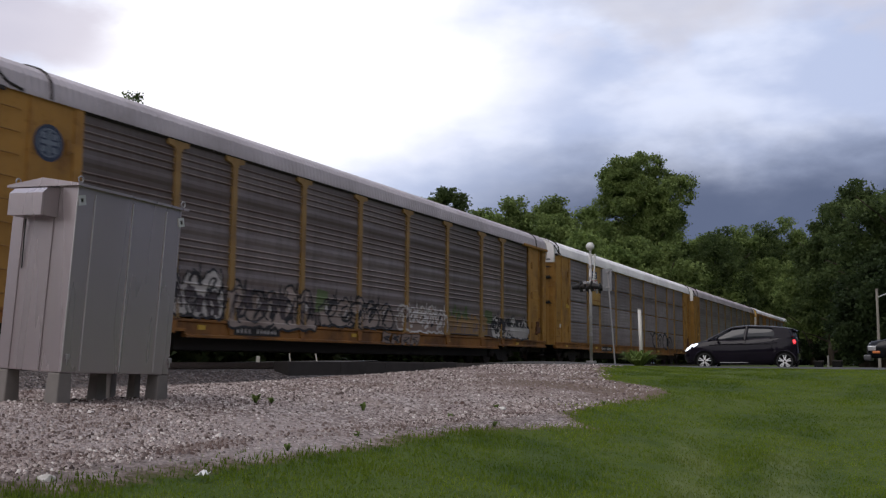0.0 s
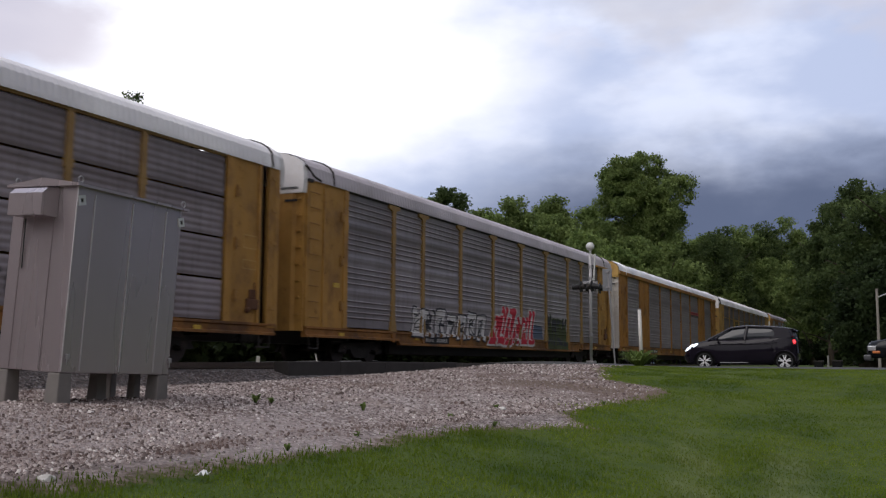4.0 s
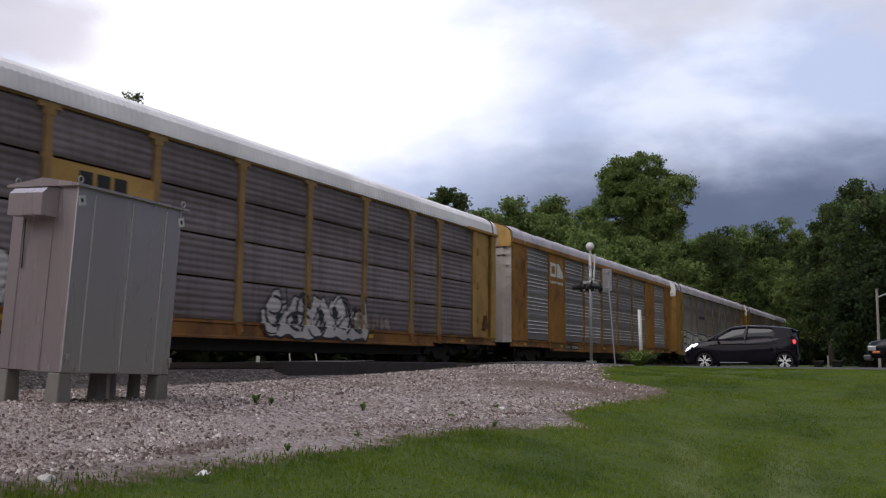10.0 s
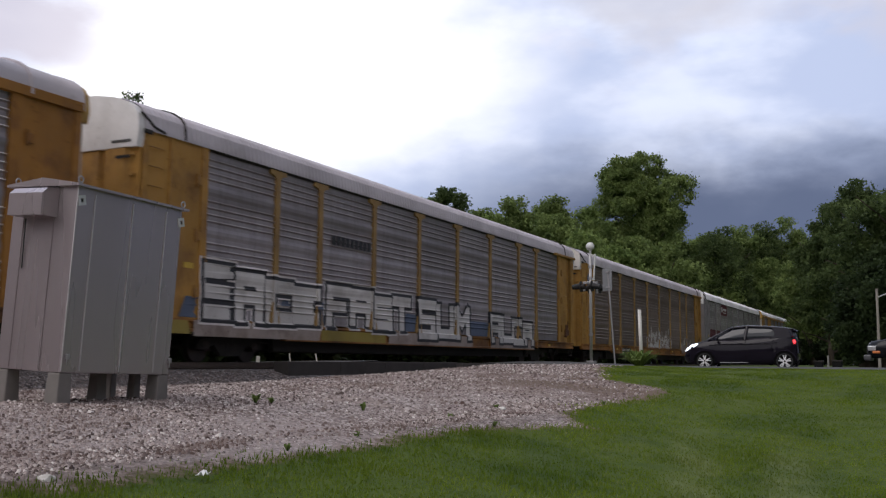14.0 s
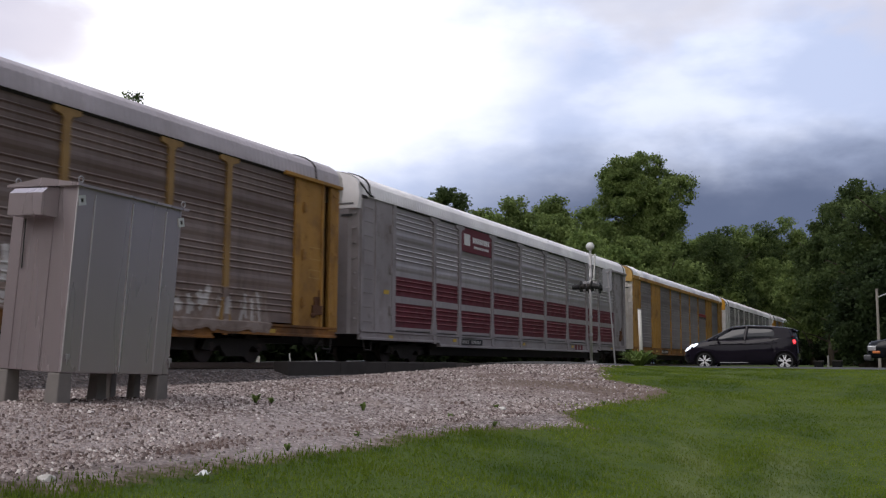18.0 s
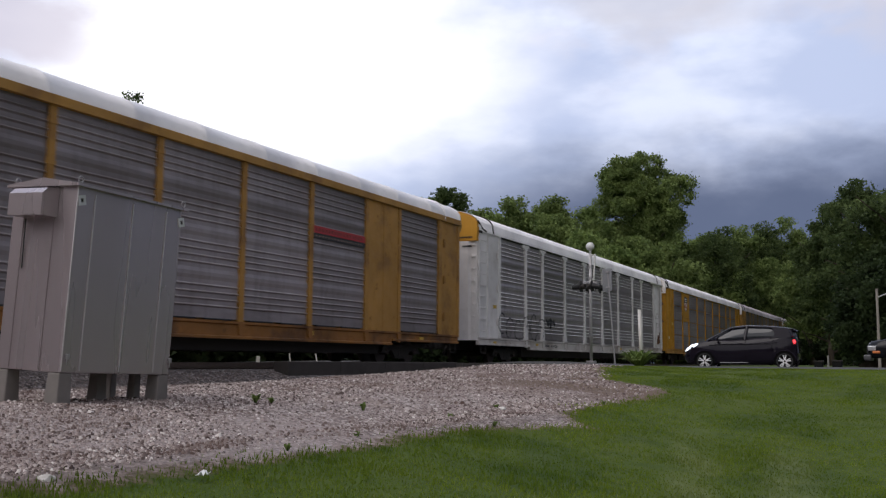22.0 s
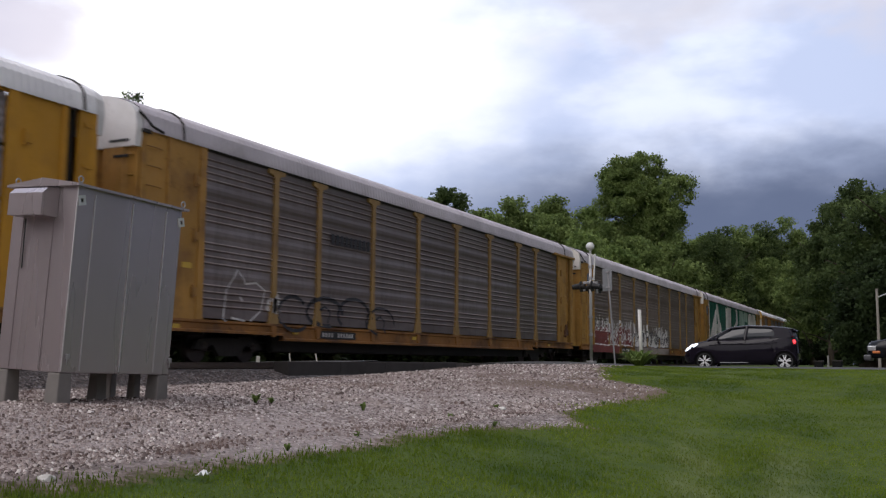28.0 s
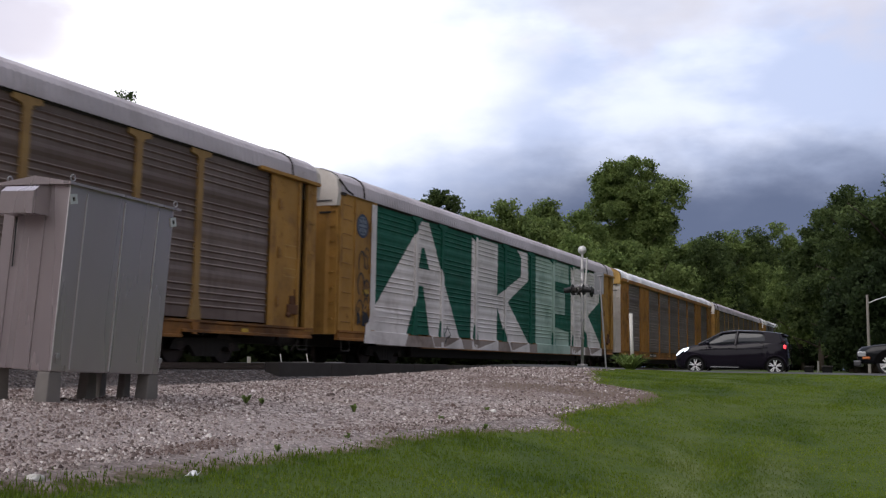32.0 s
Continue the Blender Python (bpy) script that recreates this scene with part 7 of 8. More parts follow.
def lettered(text, y0, y1, z0, z1, fill, line, halo=None, kind="tee", thick=0.30, lean=0.0, drop=0.0, seed=1, label="white block-letter graffiti with black outlines"):
    """Fat capitals built of straight strokes, outlined; drop: how far the tops sink along the piece."""
    def build(car):
        rnd = random.Random(seed)
        layers = [(bmesh.new(), thick, fill, 0.010), (bmesh.new(), thick + 0.18, line, 0.006)] + ([(bmesh.new(), thick + 0.27, halo, 0.003)] if halo else [])
        w, count = (y1 - y0) / len(text), 0
        for i, ch in enumerate(text):
            a, b = y0 + w * i + thick * 0.62, y0 + w * (i + 1) - thick * 0.62 + w * rnd.uniform(0.0, 0.06)
            lo, hi = z0 + thick / 2 + rnd.uniform(-0.04, 0.06), z1 - thick / 2 - drop * (i + 0.5) / len(text) + rnd.uniform(-0.06, 0.06)
            for stroke in STROKES[ch]:
                pts = [(a + (b - a) * int(stroke[j]) / 4 + lean * (int(stroke[j + 1]) / 6 - 0.5) + rnd.uniform(-0.04, 0.04), lo + (hi - lo) * int(stroke[j + 1]) / 6) for j in range(0, len(stroke), 2)]
                for p, q in zip(pts, pts[1:]):
                    count += 1
                    d = Vector((q[0] - p[0], q[1] - p[1])).normalized()
                    for bm, width, mat, lift in layers:
                        e, side = d * width / 2, Vector((-d.y, d.x)) * width / 2
                        m, n = Vector(p), Vector(q)
                        bm.faces.new([bm.verts.new((0.00035 * (count % 7), *c)) for c in (m - e - side, n + e - side, n + e + side, m - e + side)])
        ob = None
        for name, (bm, width, mat, lift) in zip(("graffiti", "graffiti_rim", "graffiti_halo"), layers):
            made = film(name, bm, mat, car, kind, lift, label if ob is None else "", parent=ob)
            ob = ob or made
    return build


def drips(seed, mat, y0, y1, z0, z1, count, kind="tee", label="upright ragged paint strokes"):
    """Short upright strokes with ragged ends, close together."""
    def build(car):
        rnd = random.Random(seed)
        bm = bmesh.new()
        for i in range(count):
            y, lo = y0 + (y1 - y0) * (i + rnd.random()) / count, z0 + rnd.uniform(0, 0.45) * (z1 - z0)
            hi = lo + (z1 - lo) * rnd.uniform(0.35, 1.0)
            lean = rnd.uniform(-0.16, 0.16)
            ribbon(bm, [(y, lo), (y + lean * 0.3 + rnd.uniform(-0.04, 0.04), (lo + hi) / 2), (y + lean, hi)], rnd.uniform(0.06, 0.21))
        for k, v in enumerate(bm.verts):
            v.co.x = 0.0004 * ((k // 6) % 9)
        film("graffiti", bm, mat, car, kind, 0.015, label)
    return build


def bubble(seed, y0, y1, z0, z1, count, fill, line, kind="tee", accent=None, label="white sprayed graffiti piece of rounded overlapping shapes"):
    """A lumpy filled piece with curved dark strokes and hollows."""
    def build(car):
        rnd = random.Random(seed)
        h, w = z1 - z0, (y1 - y0) / count
        top = []
        for i in range(count):
            peak = rnd.uniform(0.72, 1.0)
            for j in range(8):
                f = j / 8
                top.append((y0 + w * (i + f), z0 + h * (peak * (0.70 + 0.30 * math.sin(math.pi * f)) + rnd.uniform(-0.09, 0.09))))
            if rnd.random() < 0.7:
                top.append((y0 + w * (i + 0.93), z0 + h * rnd.uniform(0.95, 1.12)))
        low = [(y0 + (y1 - y0) * (1 - i / 24), z0 + h * rnd.uniform(-0.06, 0.05)) for i in range(25)]
        outline = [(y0 - 0.1, z0 + 0.25 * h), (y0 - 0.14, z0 + 0.5 * h)] + top + [(y1 + 0.08, z0 + 0.45 * h), (y1 + 0.14, z0 + 0.22 * h)] + low
        body, lines, hollow = bmesh.new(), bmesh.new(), bmesh.new()
        face(body, outline)
        ribbon(lines, outline + outline[:1], 0.06)
        for i in range(count):
            cy = y0 + w * (i + 0.5)
            for k in range(3):
                a0, sweep = rnd.uniform(0, 6.28), rnd.uniform(2.0, 4.6)
                ry, rz = w * rnd.uniform(0.22, 0.52), h * rnd.uniform(0.16, 0.36)
                oy, oz = cy + w * rnd.uniform(-0.3, 0.3), z0 + h * rnd.uniform(0.30, 0.62)
                ribbon(lines, [(oy + ry * math.cos(a0 + sweep * j / 12), min(z0 + h * 0.95, oz + rz * math.sin(a0 + sweep * j / 12))) for j in range(13)], rnd.uniform(0.03, 0.10))
            for k in range(2):
                ya, za = cy + w * rnd.uniform(-0.45, 0.2), z0 + h * rnd.uniform(0.08, 0.4)
                ribbon(lines, [(ya, za), (ya + w * rnd.uniform(0.05, 0.3), za + h * rnd.uniform(0.1, 0.3)), (ya + w * rnd.uniform(0.2, 0.5), za + h * rnd.uniform(0.25, 0.5))], rnd.uniform(0.04, 0.13))
            ry, rz, tilt = w * rnd.uniform(0.10, 0.20), h * rnd.uniform(0.07, 0.17), rnd.uniform(-0.6, 0.6)
            oy, oz = cy + w * rnd.uniform(-0.2, 0.2), z0 + h * rnd.uniform(0.3, 0.6)
            face(hollow, [(oy + ry * math.cos(a) + tilt * rz * math.sin(a), oz + rz * math.sin(a)) for a in [j * math.tau / 12 for j in range(12)]])
        ob = film("graffiti", body, fill, car, kind, 0.006, label)
        film("graffiti_hollow", hollow, accent or line, car, kind, 0.009, parent=ob)
        film("graffiti_linework", lines, line, car, kind, 0.012, parent=ob)
    return build


def loops(seed, y0, y1, z0, z1, count, width, mat, kind="tee", label="looping spray-can scrawl"):
    def build(car):
        rnd = random.Random(seed)
        bm = bmesh.new()
        w = (y1 - y0) / count
        for i in range(count):
            cy = y0 + w * (i + 0.5)
            ry, rz = w * rnd.uniform(0.42, 0.6), (z1 - z0) / 2 * rnd.uniform(0.6, 1.0)
            cz = (z0 + z1) / 2 + rnd.uniform(-0.12, 0.12)
            a0, sweep = rnd.uniform(-0.6, 0.8), rnd.uniform(3.4, 5.8)
            ribbon(bm, [(cy + ry * math.cos(a0 + sweep * j / 18), cz + rz * math.sin(a0 + sweep * j / 18) * (1.0 if math.sin(a0 + sweep * j / 18) > 0 else 0.8)) for j in range(19)], width * rnd.uniform(0.7, 1.2))
            if i % 2:
                ribbon(bm, [(cy - ry * 0.4, cz + rz * 0.2), (cy, cz + rz * 0.45), (cy + ry * 0.3, cz + rz * 0.1), (cy + ry * 0.15, cz - rz * 0.6)], width * 0.7)
        film("graffiti", bm, mat, car, kind, 0.012, label)
    return build


def scrawl(mat, width, *lines, kind="tee", label="thin sprayed outline drawing"):
    def build(car):
        bm = bmesh.new()
        for pts in lines:
            ribbon(bm, pts, width)
        film("graffiti", bm, mat, car, kind, 0.012, label)
    return build


def patch(mat, pts, kind="tee", label="sprayed patch of colour", lift=0.006):
    def build(car):
        bm = bmesh.new()
        face(bm, pts)
        film("painted_patch", bm, mat, car, kind, lift, label)
    return build


def speckled(seed, mat, y0, y1, z0, z1, count, kind="tee", label="ragged mottled sprayed patch"):
    """Short ragged strokes over a patch."""
    def build(car):
        rnd = random.Random(seed)
        bm = bmesh.new()
        for i in range(count):
            y, z = rnd.uniform(y0, y1), rnd.uniform(z0, z1)
            ribbon(bm, [(y, z), (y + rnd.uniform(-0.2, 0.25), z + rnd.uniform(-0.15, 0.2)), (y + rnd.uniform(-0.1, 0.4), z + rnd.uniform(-0.3, 0.3))], rnd.uniform(0.06, 0.2))
        film("graffiti", bm, mat, car, kind, 0.010, label)
    return build


def big_letters(car):
    """The white letters A K E R painted over the green sheets."""
    lo, hi = SILL_Z0 + 0.04, TOP_Z - 0.05
    letters = [("A", LETTER_WHITE, [[(-12.3, 0.60), (-12.2, 1.10), (-8.60, hi), (-8.10, hi), (-7.0, 2.9), (-5.35, lo), (-7.7, lo), (-7.95, 1.0), (-8.45, 2.50), (-8.75, 2.50), (-9.55, 0.98), (-9.75, lo)]]),
               ("K", LETTER_WHITE, [[(-4.65, lo), (-4.60, hi), (-2.15, hi), (-2.2, 2.62), (0.30, 3.55), (0.35, 4.3), (-0.1, hi), (1.05, hi), (1.15, 3.45), (-0.55, 2.72), (-1.1, 2.45), (1.1, 1.0), (1.2, lo), (-0.9, lo), (-2.2, 2.2), (-2.2, lo)]]),
               ("E", MINT_SPRAY, [[(2.05, lo), (2.05, hi), (6.45, hi), (6.45, 3.72), (4.35, 3.72), (4.35, 3.30), (5.9, 3.25), (5.9, 2.30), (4.4, 2.30), (4.4, 1.72), (6.45, 1.55), (6.45, lo)]]),
               ("R", LETTER_WHITE, [[(6.75, lo), (6.75, hi), (10.9, hi), (11.4, 3.9), (11.3, 3.2), (9.4, 2.45), (11.5, 1.1), (11.5, lo), (9.6, lo), (8.7, 2.0), (8.7, lo)]])]
    for ch, mat, shapes in letters:
        for pts in shapes:
            bm = bmesh.new()
            face(bm, pts)
            film("painted_letter", bm, mat, car, "tee", 0.008, "tall white painted letter " + ch)
    bm = bmesh.new()
    face(bm, [(-8.80, 3.05), (-8.60, 3.72), (-8.40, 3.72), (-8.02, 3.05)])
    film("letter_gap", bm, PANEL_GREEN, car, "tee", 0.012)


RED_BANDS = [(0.965, 1.06, "flat", GREY_PAINT), (1.06, 1.78, "grouped", PANEL_RED), (1.78, 1.98, "flat", PANEL_SILVER), (1.98, 2.57, "grouped", PANEL_RED), (2.57, 4.62, "grouped", PANEL_SILVER)]
TRAIN = [
    autorack(0, "tee", "ochre autorack wagon with dark ribbed sides and white graffiti", YELLOW, PANEL_DARK, ROOF_GREY, WHITE_SOILED, emblem=round_emblem,
             paint=(bubble(1, -9.5, -7.4, 0.98, 2.10, 3, WHITE_SPRAY, BLACK_SPRAY), bubble(2, -7.2, -3.7, 0.80, 1.85, 5, WORN_WHITE, BLACK_SPRAY, accent=WHITE_SPRAY),
                    drips(9, GREY_SPRAY, -9.3, -3.6, 1.0, 1.75, 26), patch(GREEN_SPRAY, [(-3.6, 1.3), (-2.9, 1.35), (-3.0, 1.85), (-3.5, 1.9)]), bubble(3, -3.3, 0.5, 0.98, 1.85, 5, WORN_WHITE, BLACK_SPRAY, accent=WHITE_SPRAY),
                    sprayed(6, -0.2, 2.2, 0.57, 0.86, 4, DULL_SPRAY, BLACK_SPRAY, bold=0.02), bubble(4, 0.9, 4.1, 0.98, 1.80, 5, DULL_SPRAY, WHITE_SPRAY, accent=BLACK_SPRAY),
                    patch(PALE_OCHRE_SPRAY, [(4.3, 1.0), (7.7, 1.0), (7.7, 1.42), (6.2, 1.5), (4.4, 1.45)], lift=0.004), drips(7, GREEN_SPRAY, 4.4, 5.9, 1.40, 1.95, 9), drips(8, PALE_OCHRE_SPRAY, 4.3, 7.6, 1.0, 1.7, 26), drips(10, DULL_SPRAY, 4.3, 7.6, 1.0, 1.5, 18),
                    patch(GREEN_SPRAY, [(7.3, 1.45), (8.2, 1.4), (8.1, 1.85), (7.5, 1.9)], lift=0.004), bubble(5, 8.1, 11.6, 0.95, 1.80, 6, WHITE_SPRAY, BLACK_SPRAY), drips(13, BLACK_SPRAY, 8.2, 11.5, 1.0, 1.7, 16))),
    autorack(1, "row", "ochre autorack wagon with four-row grey sides and a shield emblem", YELLOW, PANEL_MAUVE, ROOF_WHITE, WHITE_PAINT, hoop_at=0.42, bar_plates=(3.62, 2.55), emblem=shield_emblem(1, YELLOW_PALE),
             paint=(loops(11, 3.4, 8.3, 0.70, 1.80, 4, 0.14, BLACK_SPRAY, "row"), scrawl(BLACK_SPRAY, 0.10, [(2.9, 1.75), (3.3, 1.6), (3.6, 1.3)], [(8.0, 1.6), (8.4, 1.2), (8.3, 0.95)], kind="row"))),
    autorack(2, "tee", "ochre autorack wagon with red and white graffiti", YELLOW, PANEL_GREY, ROOF_GREY, WHITE_PAINT,
             paint=(sprayed(21, -7.8, -2.1, 0.80, 1.65, 7, WHITE_SPRAY, BLACK_SPRAY), sprayed(22, -1.6, 2.9, 0.72, 1.95, 6, RED_SPRAY, WHITE_SPRAY, lean=0.4, bold=0.07, ragged=0.2),
                    patch(BLUE_SPRAY, [(2.6, 1.0), (3.9, 1.0), (3.8, 1.5), (2.8, 1.55)], lift=0.004), patch(OLIVE_SPRAY, [(4.35, 0.60), (6.95, 0.60), (6.9, 1.45), (4.5, 1.5)], lift=0.004), sprayed(23, 4.35, 6.95, 0.75, 1.90, 4, BLACK_SPRAY, OLIVE_SPRAY, lean=0.02), drips(24, OLIVE_SPRAY, 4.4, 6.9, 0.75, 1.7, 12))),
    autorack(3, "framed", "rusty ochre autorack wagon with plain plates and red notice strip", YELLOW_OLD, PANEL_GREY, ROOF_WHITE, YELLOW_PALE, ribbed=False, solid={1: YELLOW_OLD, 7: YELLOW_OLD},
             emblem=warning_strip(6), door_edge=WHITE_SOILED),
    autorack(4, "row", "pale ochre autorack wagon with four-row grey sides and graffiti", YELLOW_PALE, PANEL_MURK, ROOF_WHITE, WHITE_PAINT, beam_of=YELLOW_PALE, post_kind="headed", hoop_at=0.42, bar_plates=(3.62, 2.55),
             emblem=board_emblem(2, DECK_Z + 1.90, DECK_Z + 2.74, YELLOW_PALE, BLACK, [(0.36, 0.86, 3, 0.25, 0.75), (0.14, 0.26, 1, 0.25, 0.75)]),
             paint=(sprayed(41, -10.9, -5.4, 0.95, 1.85, 6, WHITE_SPRAY, GREY_SPRAY, "row", lean=0.0, ragged=0.03, bold=0.04), scrawl(BLACK_SPRAY, 0.16, [(-11.15, 0.60), (-11.1, 1.2), (-11.0, 1.95)], [(-10.0, 0.98), (-10.05, 1.85)], kind="row"), drips(43, WORN_WHITE, -10.8, -6.4, 1.0, 1.75, 14, "row"), bubble(42, -0.4, 4.3, 0.62, 1.85, 5, WHITE_SPRAY, BLACK_SPRAY, "row"), drips(44, WORN_WHITE, 3.6, 5.8, 0.9, 1.5, 12, "row"),
                    scrawl(PINK_SPRAY, 0.06, [(-13.3, 1.6), (-13.0, 2.0), (-12.8, 1.7), (-12.5, 1.95)], [(-13.2, 1.9), (-12.6, 1.65)], kind="row"))),
    autorack(5, "framed", "rusty ochre autorack wagon with pale ribbed sides and plain plates", YELLOW_OLD, PANEL_PALE, ROOF_GREY, YELLOW_PALE, ribbed=False, solid={1: YELLOW_OLD, 7: YELLOW_OLD},
             emblem=letter_emblem, door_edge=WHITE_SOILED),
    autorack(6, "tee", "ochre autorack wagon with grey sides and block graffiti", YELLOW, PANEL_GREY, ROOF_GREY, WHITE_PAINT,
             paint=(patch(BLUE_SPRAY, [(-12.5, 0.95), (-11.2, 0.95), (-11.4, 1.35), (-12.3, 1.4)], lift=0.004), patch(BLUE_SPRAY, [(-9.0, 1.0), (-6.3, 0.95), (-6.3, 1.55), (-8.6, 1.6)], lift=0.004),
                    patch(BLUE_SPRAY, [(-2.4, 0.95), (-1.0, 0.95), (-1.2, 1.45), (-2.2, 1.5)], lift=0.004), patch(BLUE_SPRAY, [(2.3, 0.95), (4.4, 0.95), (4.3, 1.45), (2.4, 1.45)], lift=0.004),
                    patch(YELLOW_SPRAY, [(-7.0, 0.57), (-3.6, 0.57), (-3.6, 0.84), (-7.0, 0.84)], lift=0.004), patch(YELLOW_SPRAY, [(-13.4, 0.60), (-12.1, 0.60), (-12.2, 0.88), (-13.4, 0.88)], lift=0.004),
                    patch(WORN_WHITE, [(-12.0, 0.56), (-7.1, 0.56), (-7.0, 0.90), (-12.0, 0.90)], lift=0.002), lettered("SACE", -11.75, -7.1, 0.93, 2.15, WHITE_SPRAY, BLACK_SPRAY, LETTER_WHITE, thick=0.32, drop=0.25, seed=61), lettered("FAST", -6.7, -1.9, 0.95, 2.0, WHITE_SPRAY, BLACK_SPRAY, WHITE_SPRAY, thick=0.30, drop=0.1, seed=62), patch(WORN_WHITE, [(-3.4, 0.56), (2.6, 0.56), (2.6, 0.90), (-3.4, 0.90)], lift=0.002), patch(WORN_WHITE, [(4.2, 0.56), (8.6, 0.56), (8.6, 0.90), (4.2, 0.90)], lift=0.002),
                    lettered("SUM", -1.5, 2.5, 0.75, 1.95, WHITE_SPRAY, BLACK_SPRAY, thick=0.31, drop=0.15, seed=63), lettered("ALCA", 4.2, 8.6, 0.72, 1.80, WHITE_SPRAY, BLACK_SPRAY, thick=0.27, drop=0.2, seed=64),
                    stencil(-6.5, -4.4, 3.12, 3.36, 9))),
    autorack(7, "tee", "ochre autorack wagon with brown dusty sides and round emblem", YELLOW, PANEL_BROWN, ROOF_GREY, WHITE_SOILED, emblem=round_emblem,
             paint=(bubble(71, -1.6, 1.4, 0.96, 1.95, 3, WHITE_SPRAY, DULL_SPRAY), bubble(72, 1.6, 4.45, 0.96, 1.85, 3, WHITE_SPRAY, DULL_SPRAY), bubble(73, 7.1, 10.6, 0.75, 1.75, 5, WORN_WHITE, DULL_SPRAY, accent=WHITE_SPRAY), drips(74, WHITE_SPRAY, 7.3, 10.4, 0.9, 1.7, 12), drips(75, WHITE_SPRAY, -1.4, 4.3, 1.5, 2.15, 10))),
    autorack(8, "tee", "grey autorack wagon with dark red lower side sheets", GREY_PAINT, PANEL_PALE, ROOF_WHITE, WHITE_PAINT, rows=RED_BANDS, hoop_at=0.42, paint=(sill_mark(5.3, 6.5, 3, MAROON),),
             emblem=board_emblem(2, 3.80, 4.62, MAROON, LOGO_WHITE, [(0.45, 0.68, 8, 0.36, 0.92), (0.22, 0.32, 10, 0.40, 0.90), (0.28, 0.76, 1, 0.08, 0.27)], 0.1)),
    autorack(9, "framed", "ochre autorack wagon with grey ribbed sides and plain plates", YELLOW, PANEL_GREY, ROOF_WHITE, YELLOW_PALE, ribbed=False, posts=YELLOW, solid={1: YELLOW, 7: YELLOW},
             emblem=warning_strip(6), door_edge=WHITE_SOILED),
    autorack(10, "tee", "white autorack wagon with grey ribbed sides and black scrawl", WHITE_PAINT, PANEL_PALE, ROOF_WHITE, YELLOW_NEW,
             paint=(loops(101, -11.9, -6.8, 0.70, 1.95, 6, 0.045, BLACK_SPRAY), speckled(102, BLACK_SPRAY, -6.6, -5.7, 1.5, 1.8, 8))),
    autorack(11, "row", "bright ochre autorack wagon with grey sides and a shield emblem", YELLOW_NEW, PANEL_GREY, ROOF_WHITE, WHITE_PAINT, hoop_at=0.42, bar_plates=(3.62, 2.55), emblem=shield_emblem(1, YELLOW_NEW)),
    autorack(12, "tee", "ochre autorack wagon with dark sides and white scrawl", YELLOW, PANEL_DARK, ROOF_GREY, WHITE_PAINT,
             paint=(loops(121, -8.9, -3.0, 0.62, 1.75, 4, 0.09, BLACK_SPRAY), scrawl(WHITE_SPRAY, 0.05, [(-10.9, 0.9), (-10.8, 1.6), (-10.4, 2.1), (-10.1, 1.8), (-9.7, 1.85), (-9.35, 1.7), (-9.5, 1.2), (-9.9, 0.95)], [(-10.6, 1.0), (-10.1, 0.95)], [(-10.3, 1.5), (-10.2, 1.4)]),
                    speckled(122, WHITE_SPRAY, -9.3, -8.9, 1.0, 1.5, 10), stencil(-6.5, -4.4, 3.12, 3.40, 9))),
    autorack(13, "tee", "ochre autorack wagon with brown sides and red and white graffiti", YELLOW, PANEL_BROWN, ROOF_GREY, WHITE_SOILED, emblem=round_emblem,
             paint=(bubble(131, -11.6, -4.9, 0.95, 2.05, 8, PINK_SPRAY, LETTER_WHITE, accent=LETTER_WHITE), patch(PINK_SPRAY, [(-12.0, 0.56), (-7.6, 0.56), (-7.4, 0.90), (-12.0, 0.90)], lift=0.004),
                    bubble(132, -4.5, 3.6, 0.95, 2.05, 9, LETTER_WHITE, GREY_SPRAY), drips(135, LETTER_WHITE, -11.5, -4.9, 1.75, 2.35, 18), drips(137, LETTER_WHITE, -4.4, 3.2, 1.70, 2.22, 14), patch(WORN_WHITE, [(-4.5, 0.56), (3.4, 0.56), (3.6, 0.90), (-4.4, 0.90)], lift=0.004))),
    autorack(14, "tee", "ochre autorack wagon painted green with tall white letters", YELLOW, PANEL_GREEN, ROOF_GREY, WHITE_SOILED, posts=PANEL_GREEN, emblem=round_emblem,
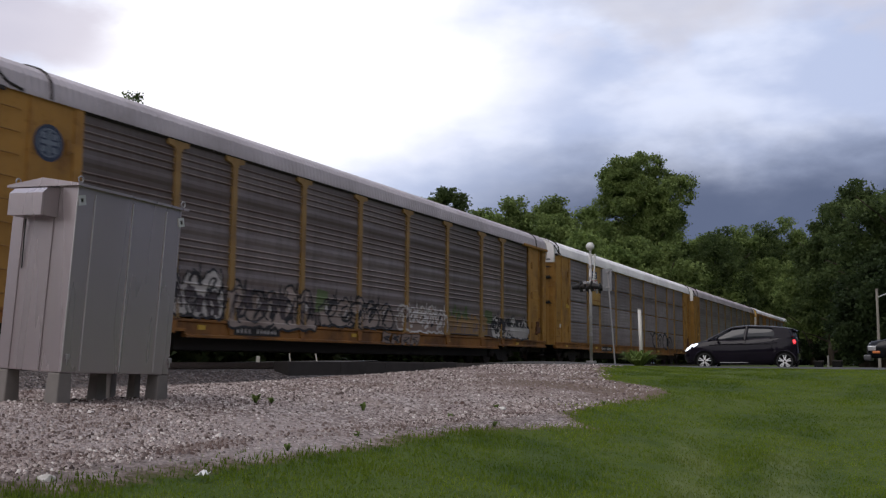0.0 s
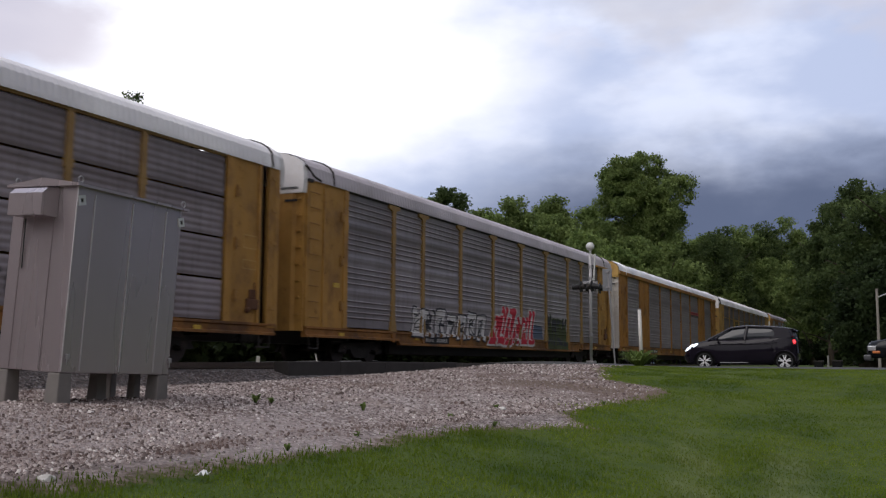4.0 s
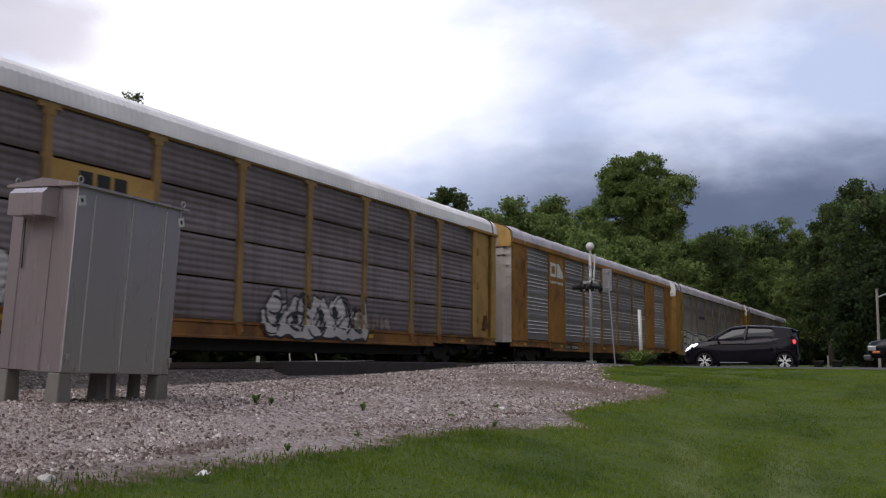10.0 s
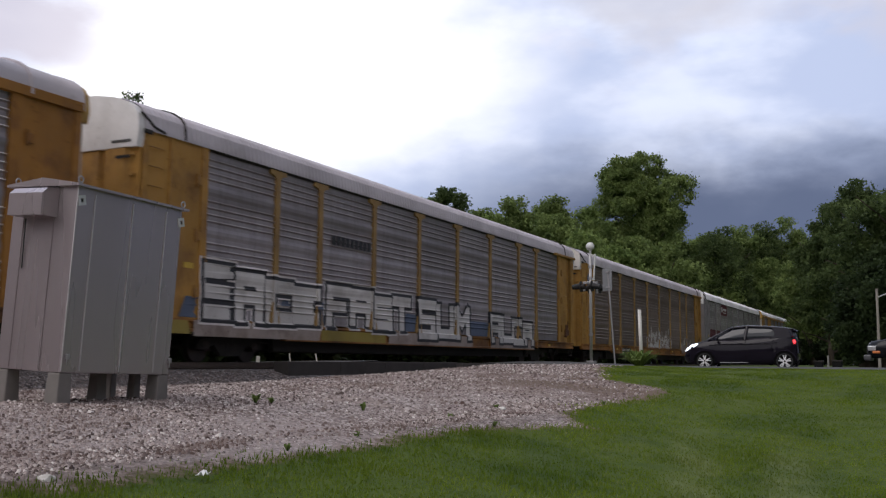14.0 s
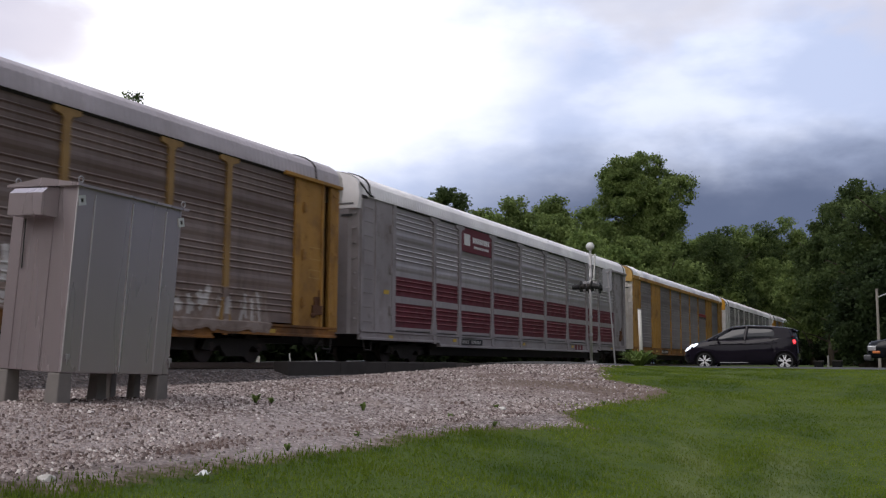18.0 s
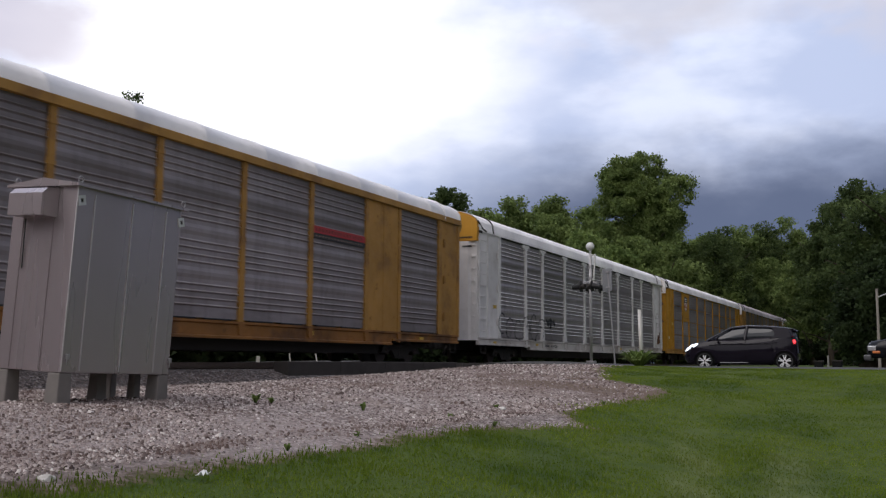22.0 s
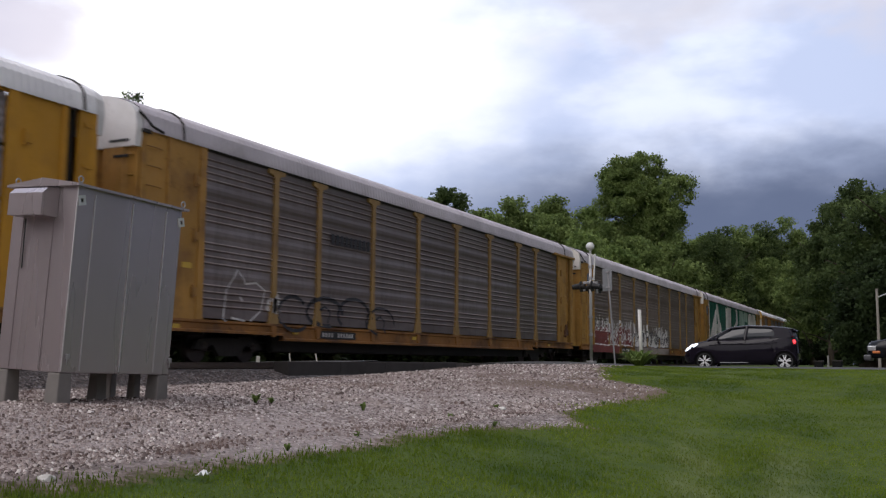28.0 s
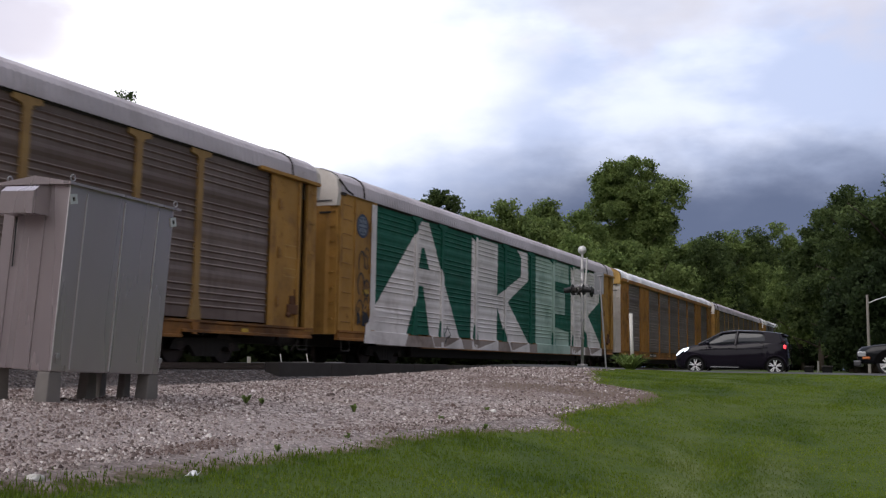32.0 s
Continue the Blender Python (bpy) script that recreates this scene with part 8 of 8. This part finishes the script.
             paint=(patch(WORN_WHITE, [(-11.6, 0.56), (11.6, 0.56), (11.6, 0.90), (-11.6, 0.90)], lift=0.002), patch(LETTER_WHITE, [(-11.98, 0.98), (-11.68, 0.98), (-11.68, 4.60), (-11.98, 4.60)], lift=0.003), big_letters, loops(141, -12.75, -12.05, 1.0, 1.9, 2, 0.05, BLACK_SPRAY), loops(142, -12.7, -12.05, 1.8, 2.6, 2, 0.05, BLACK_SPRAY), loops(143, -12.65, -12.1, 2.5, 3.3, 2, 0.05, BLACK_SPRAY), drips(144, BLACK_SPRAY, -12.75, -12.0, 0.98, 1.6, 6), scrawl(BLACK_SPRAY, 0.06, [(-6.9, 0.7), (-6.6, 1.3), (-6.3, 1.0), (-6.7, 0.9)]))),
    autorack(15, "framed", "rusty ochre autorack wagon with dark ribbed sides", YELLOW_OLD, PANEL_DARK, ROOF_WHITE, YELLOW_PALE, ribbed=False, solid={1: YELLOW_OLD, 7: YELLOW_OLD}, door_edge=WHITE_SOILED),
    autorack(16, "tee", "ochre autorack wagon with dark ribbed sides", YELLOW, PANEL_DARK, ROOF_GREY, WHITE_SOILED),
    autorack(17, "row", "ochre autorack wagon with four-row grey sides", YELLOW, PANEL_GREY, ROOF_WHITE, WHITE_PAINT),
    autorack(18, "tee", "ochre autorack wagon with brown dusty sides", YELLOW, PANEL_BROWN, ROOF_GREY, WHITE_SOILED),
    autorack(19, "tee", "ochre autorack wagon with grey ribbed sides", YELLOW, PANEL_GREY, ROOF_GREY, WHITE_SOILED),
]

# place of the first wagon's middle along the track, second by second
RUN = [(0.0, 25.09), (2.6, -5.84), (5.6, -41.68), (7.3, -62.05), (9.0, -82.62), (12.0, -118.76), (16.7, -175.6), (21.4, -233.04), (23.3, -256.51), (25.3, -281.24), (28.0, -314.54), (30.4, -344.05), (32.0, -363.75)]


def motions():
    walk(clouds, CLOUD_ROWS)
    for i, car in enumerate(TRAIN):
        walk(car, [(t, pose(TRACK_X, s + PITCH * i, 0)) for t, s in RUN])
    # the wheels roll on the rails
    seconds, places = [t for t, s in RUN], [s for t, s in RUN]
    roll = []
    for k in range(32 * 24 + 1):
        t = k / 24
        turned = (places[0] - float(np.interp(t, seconds, places))) / 0.385
        roll.append((t, math.degrees(turned)))
    for dy, wheel in WHEELS:
        walk(wheel, [(t, pose(0, dy, 0.36, turn)) for t, turn in roll])


motions()
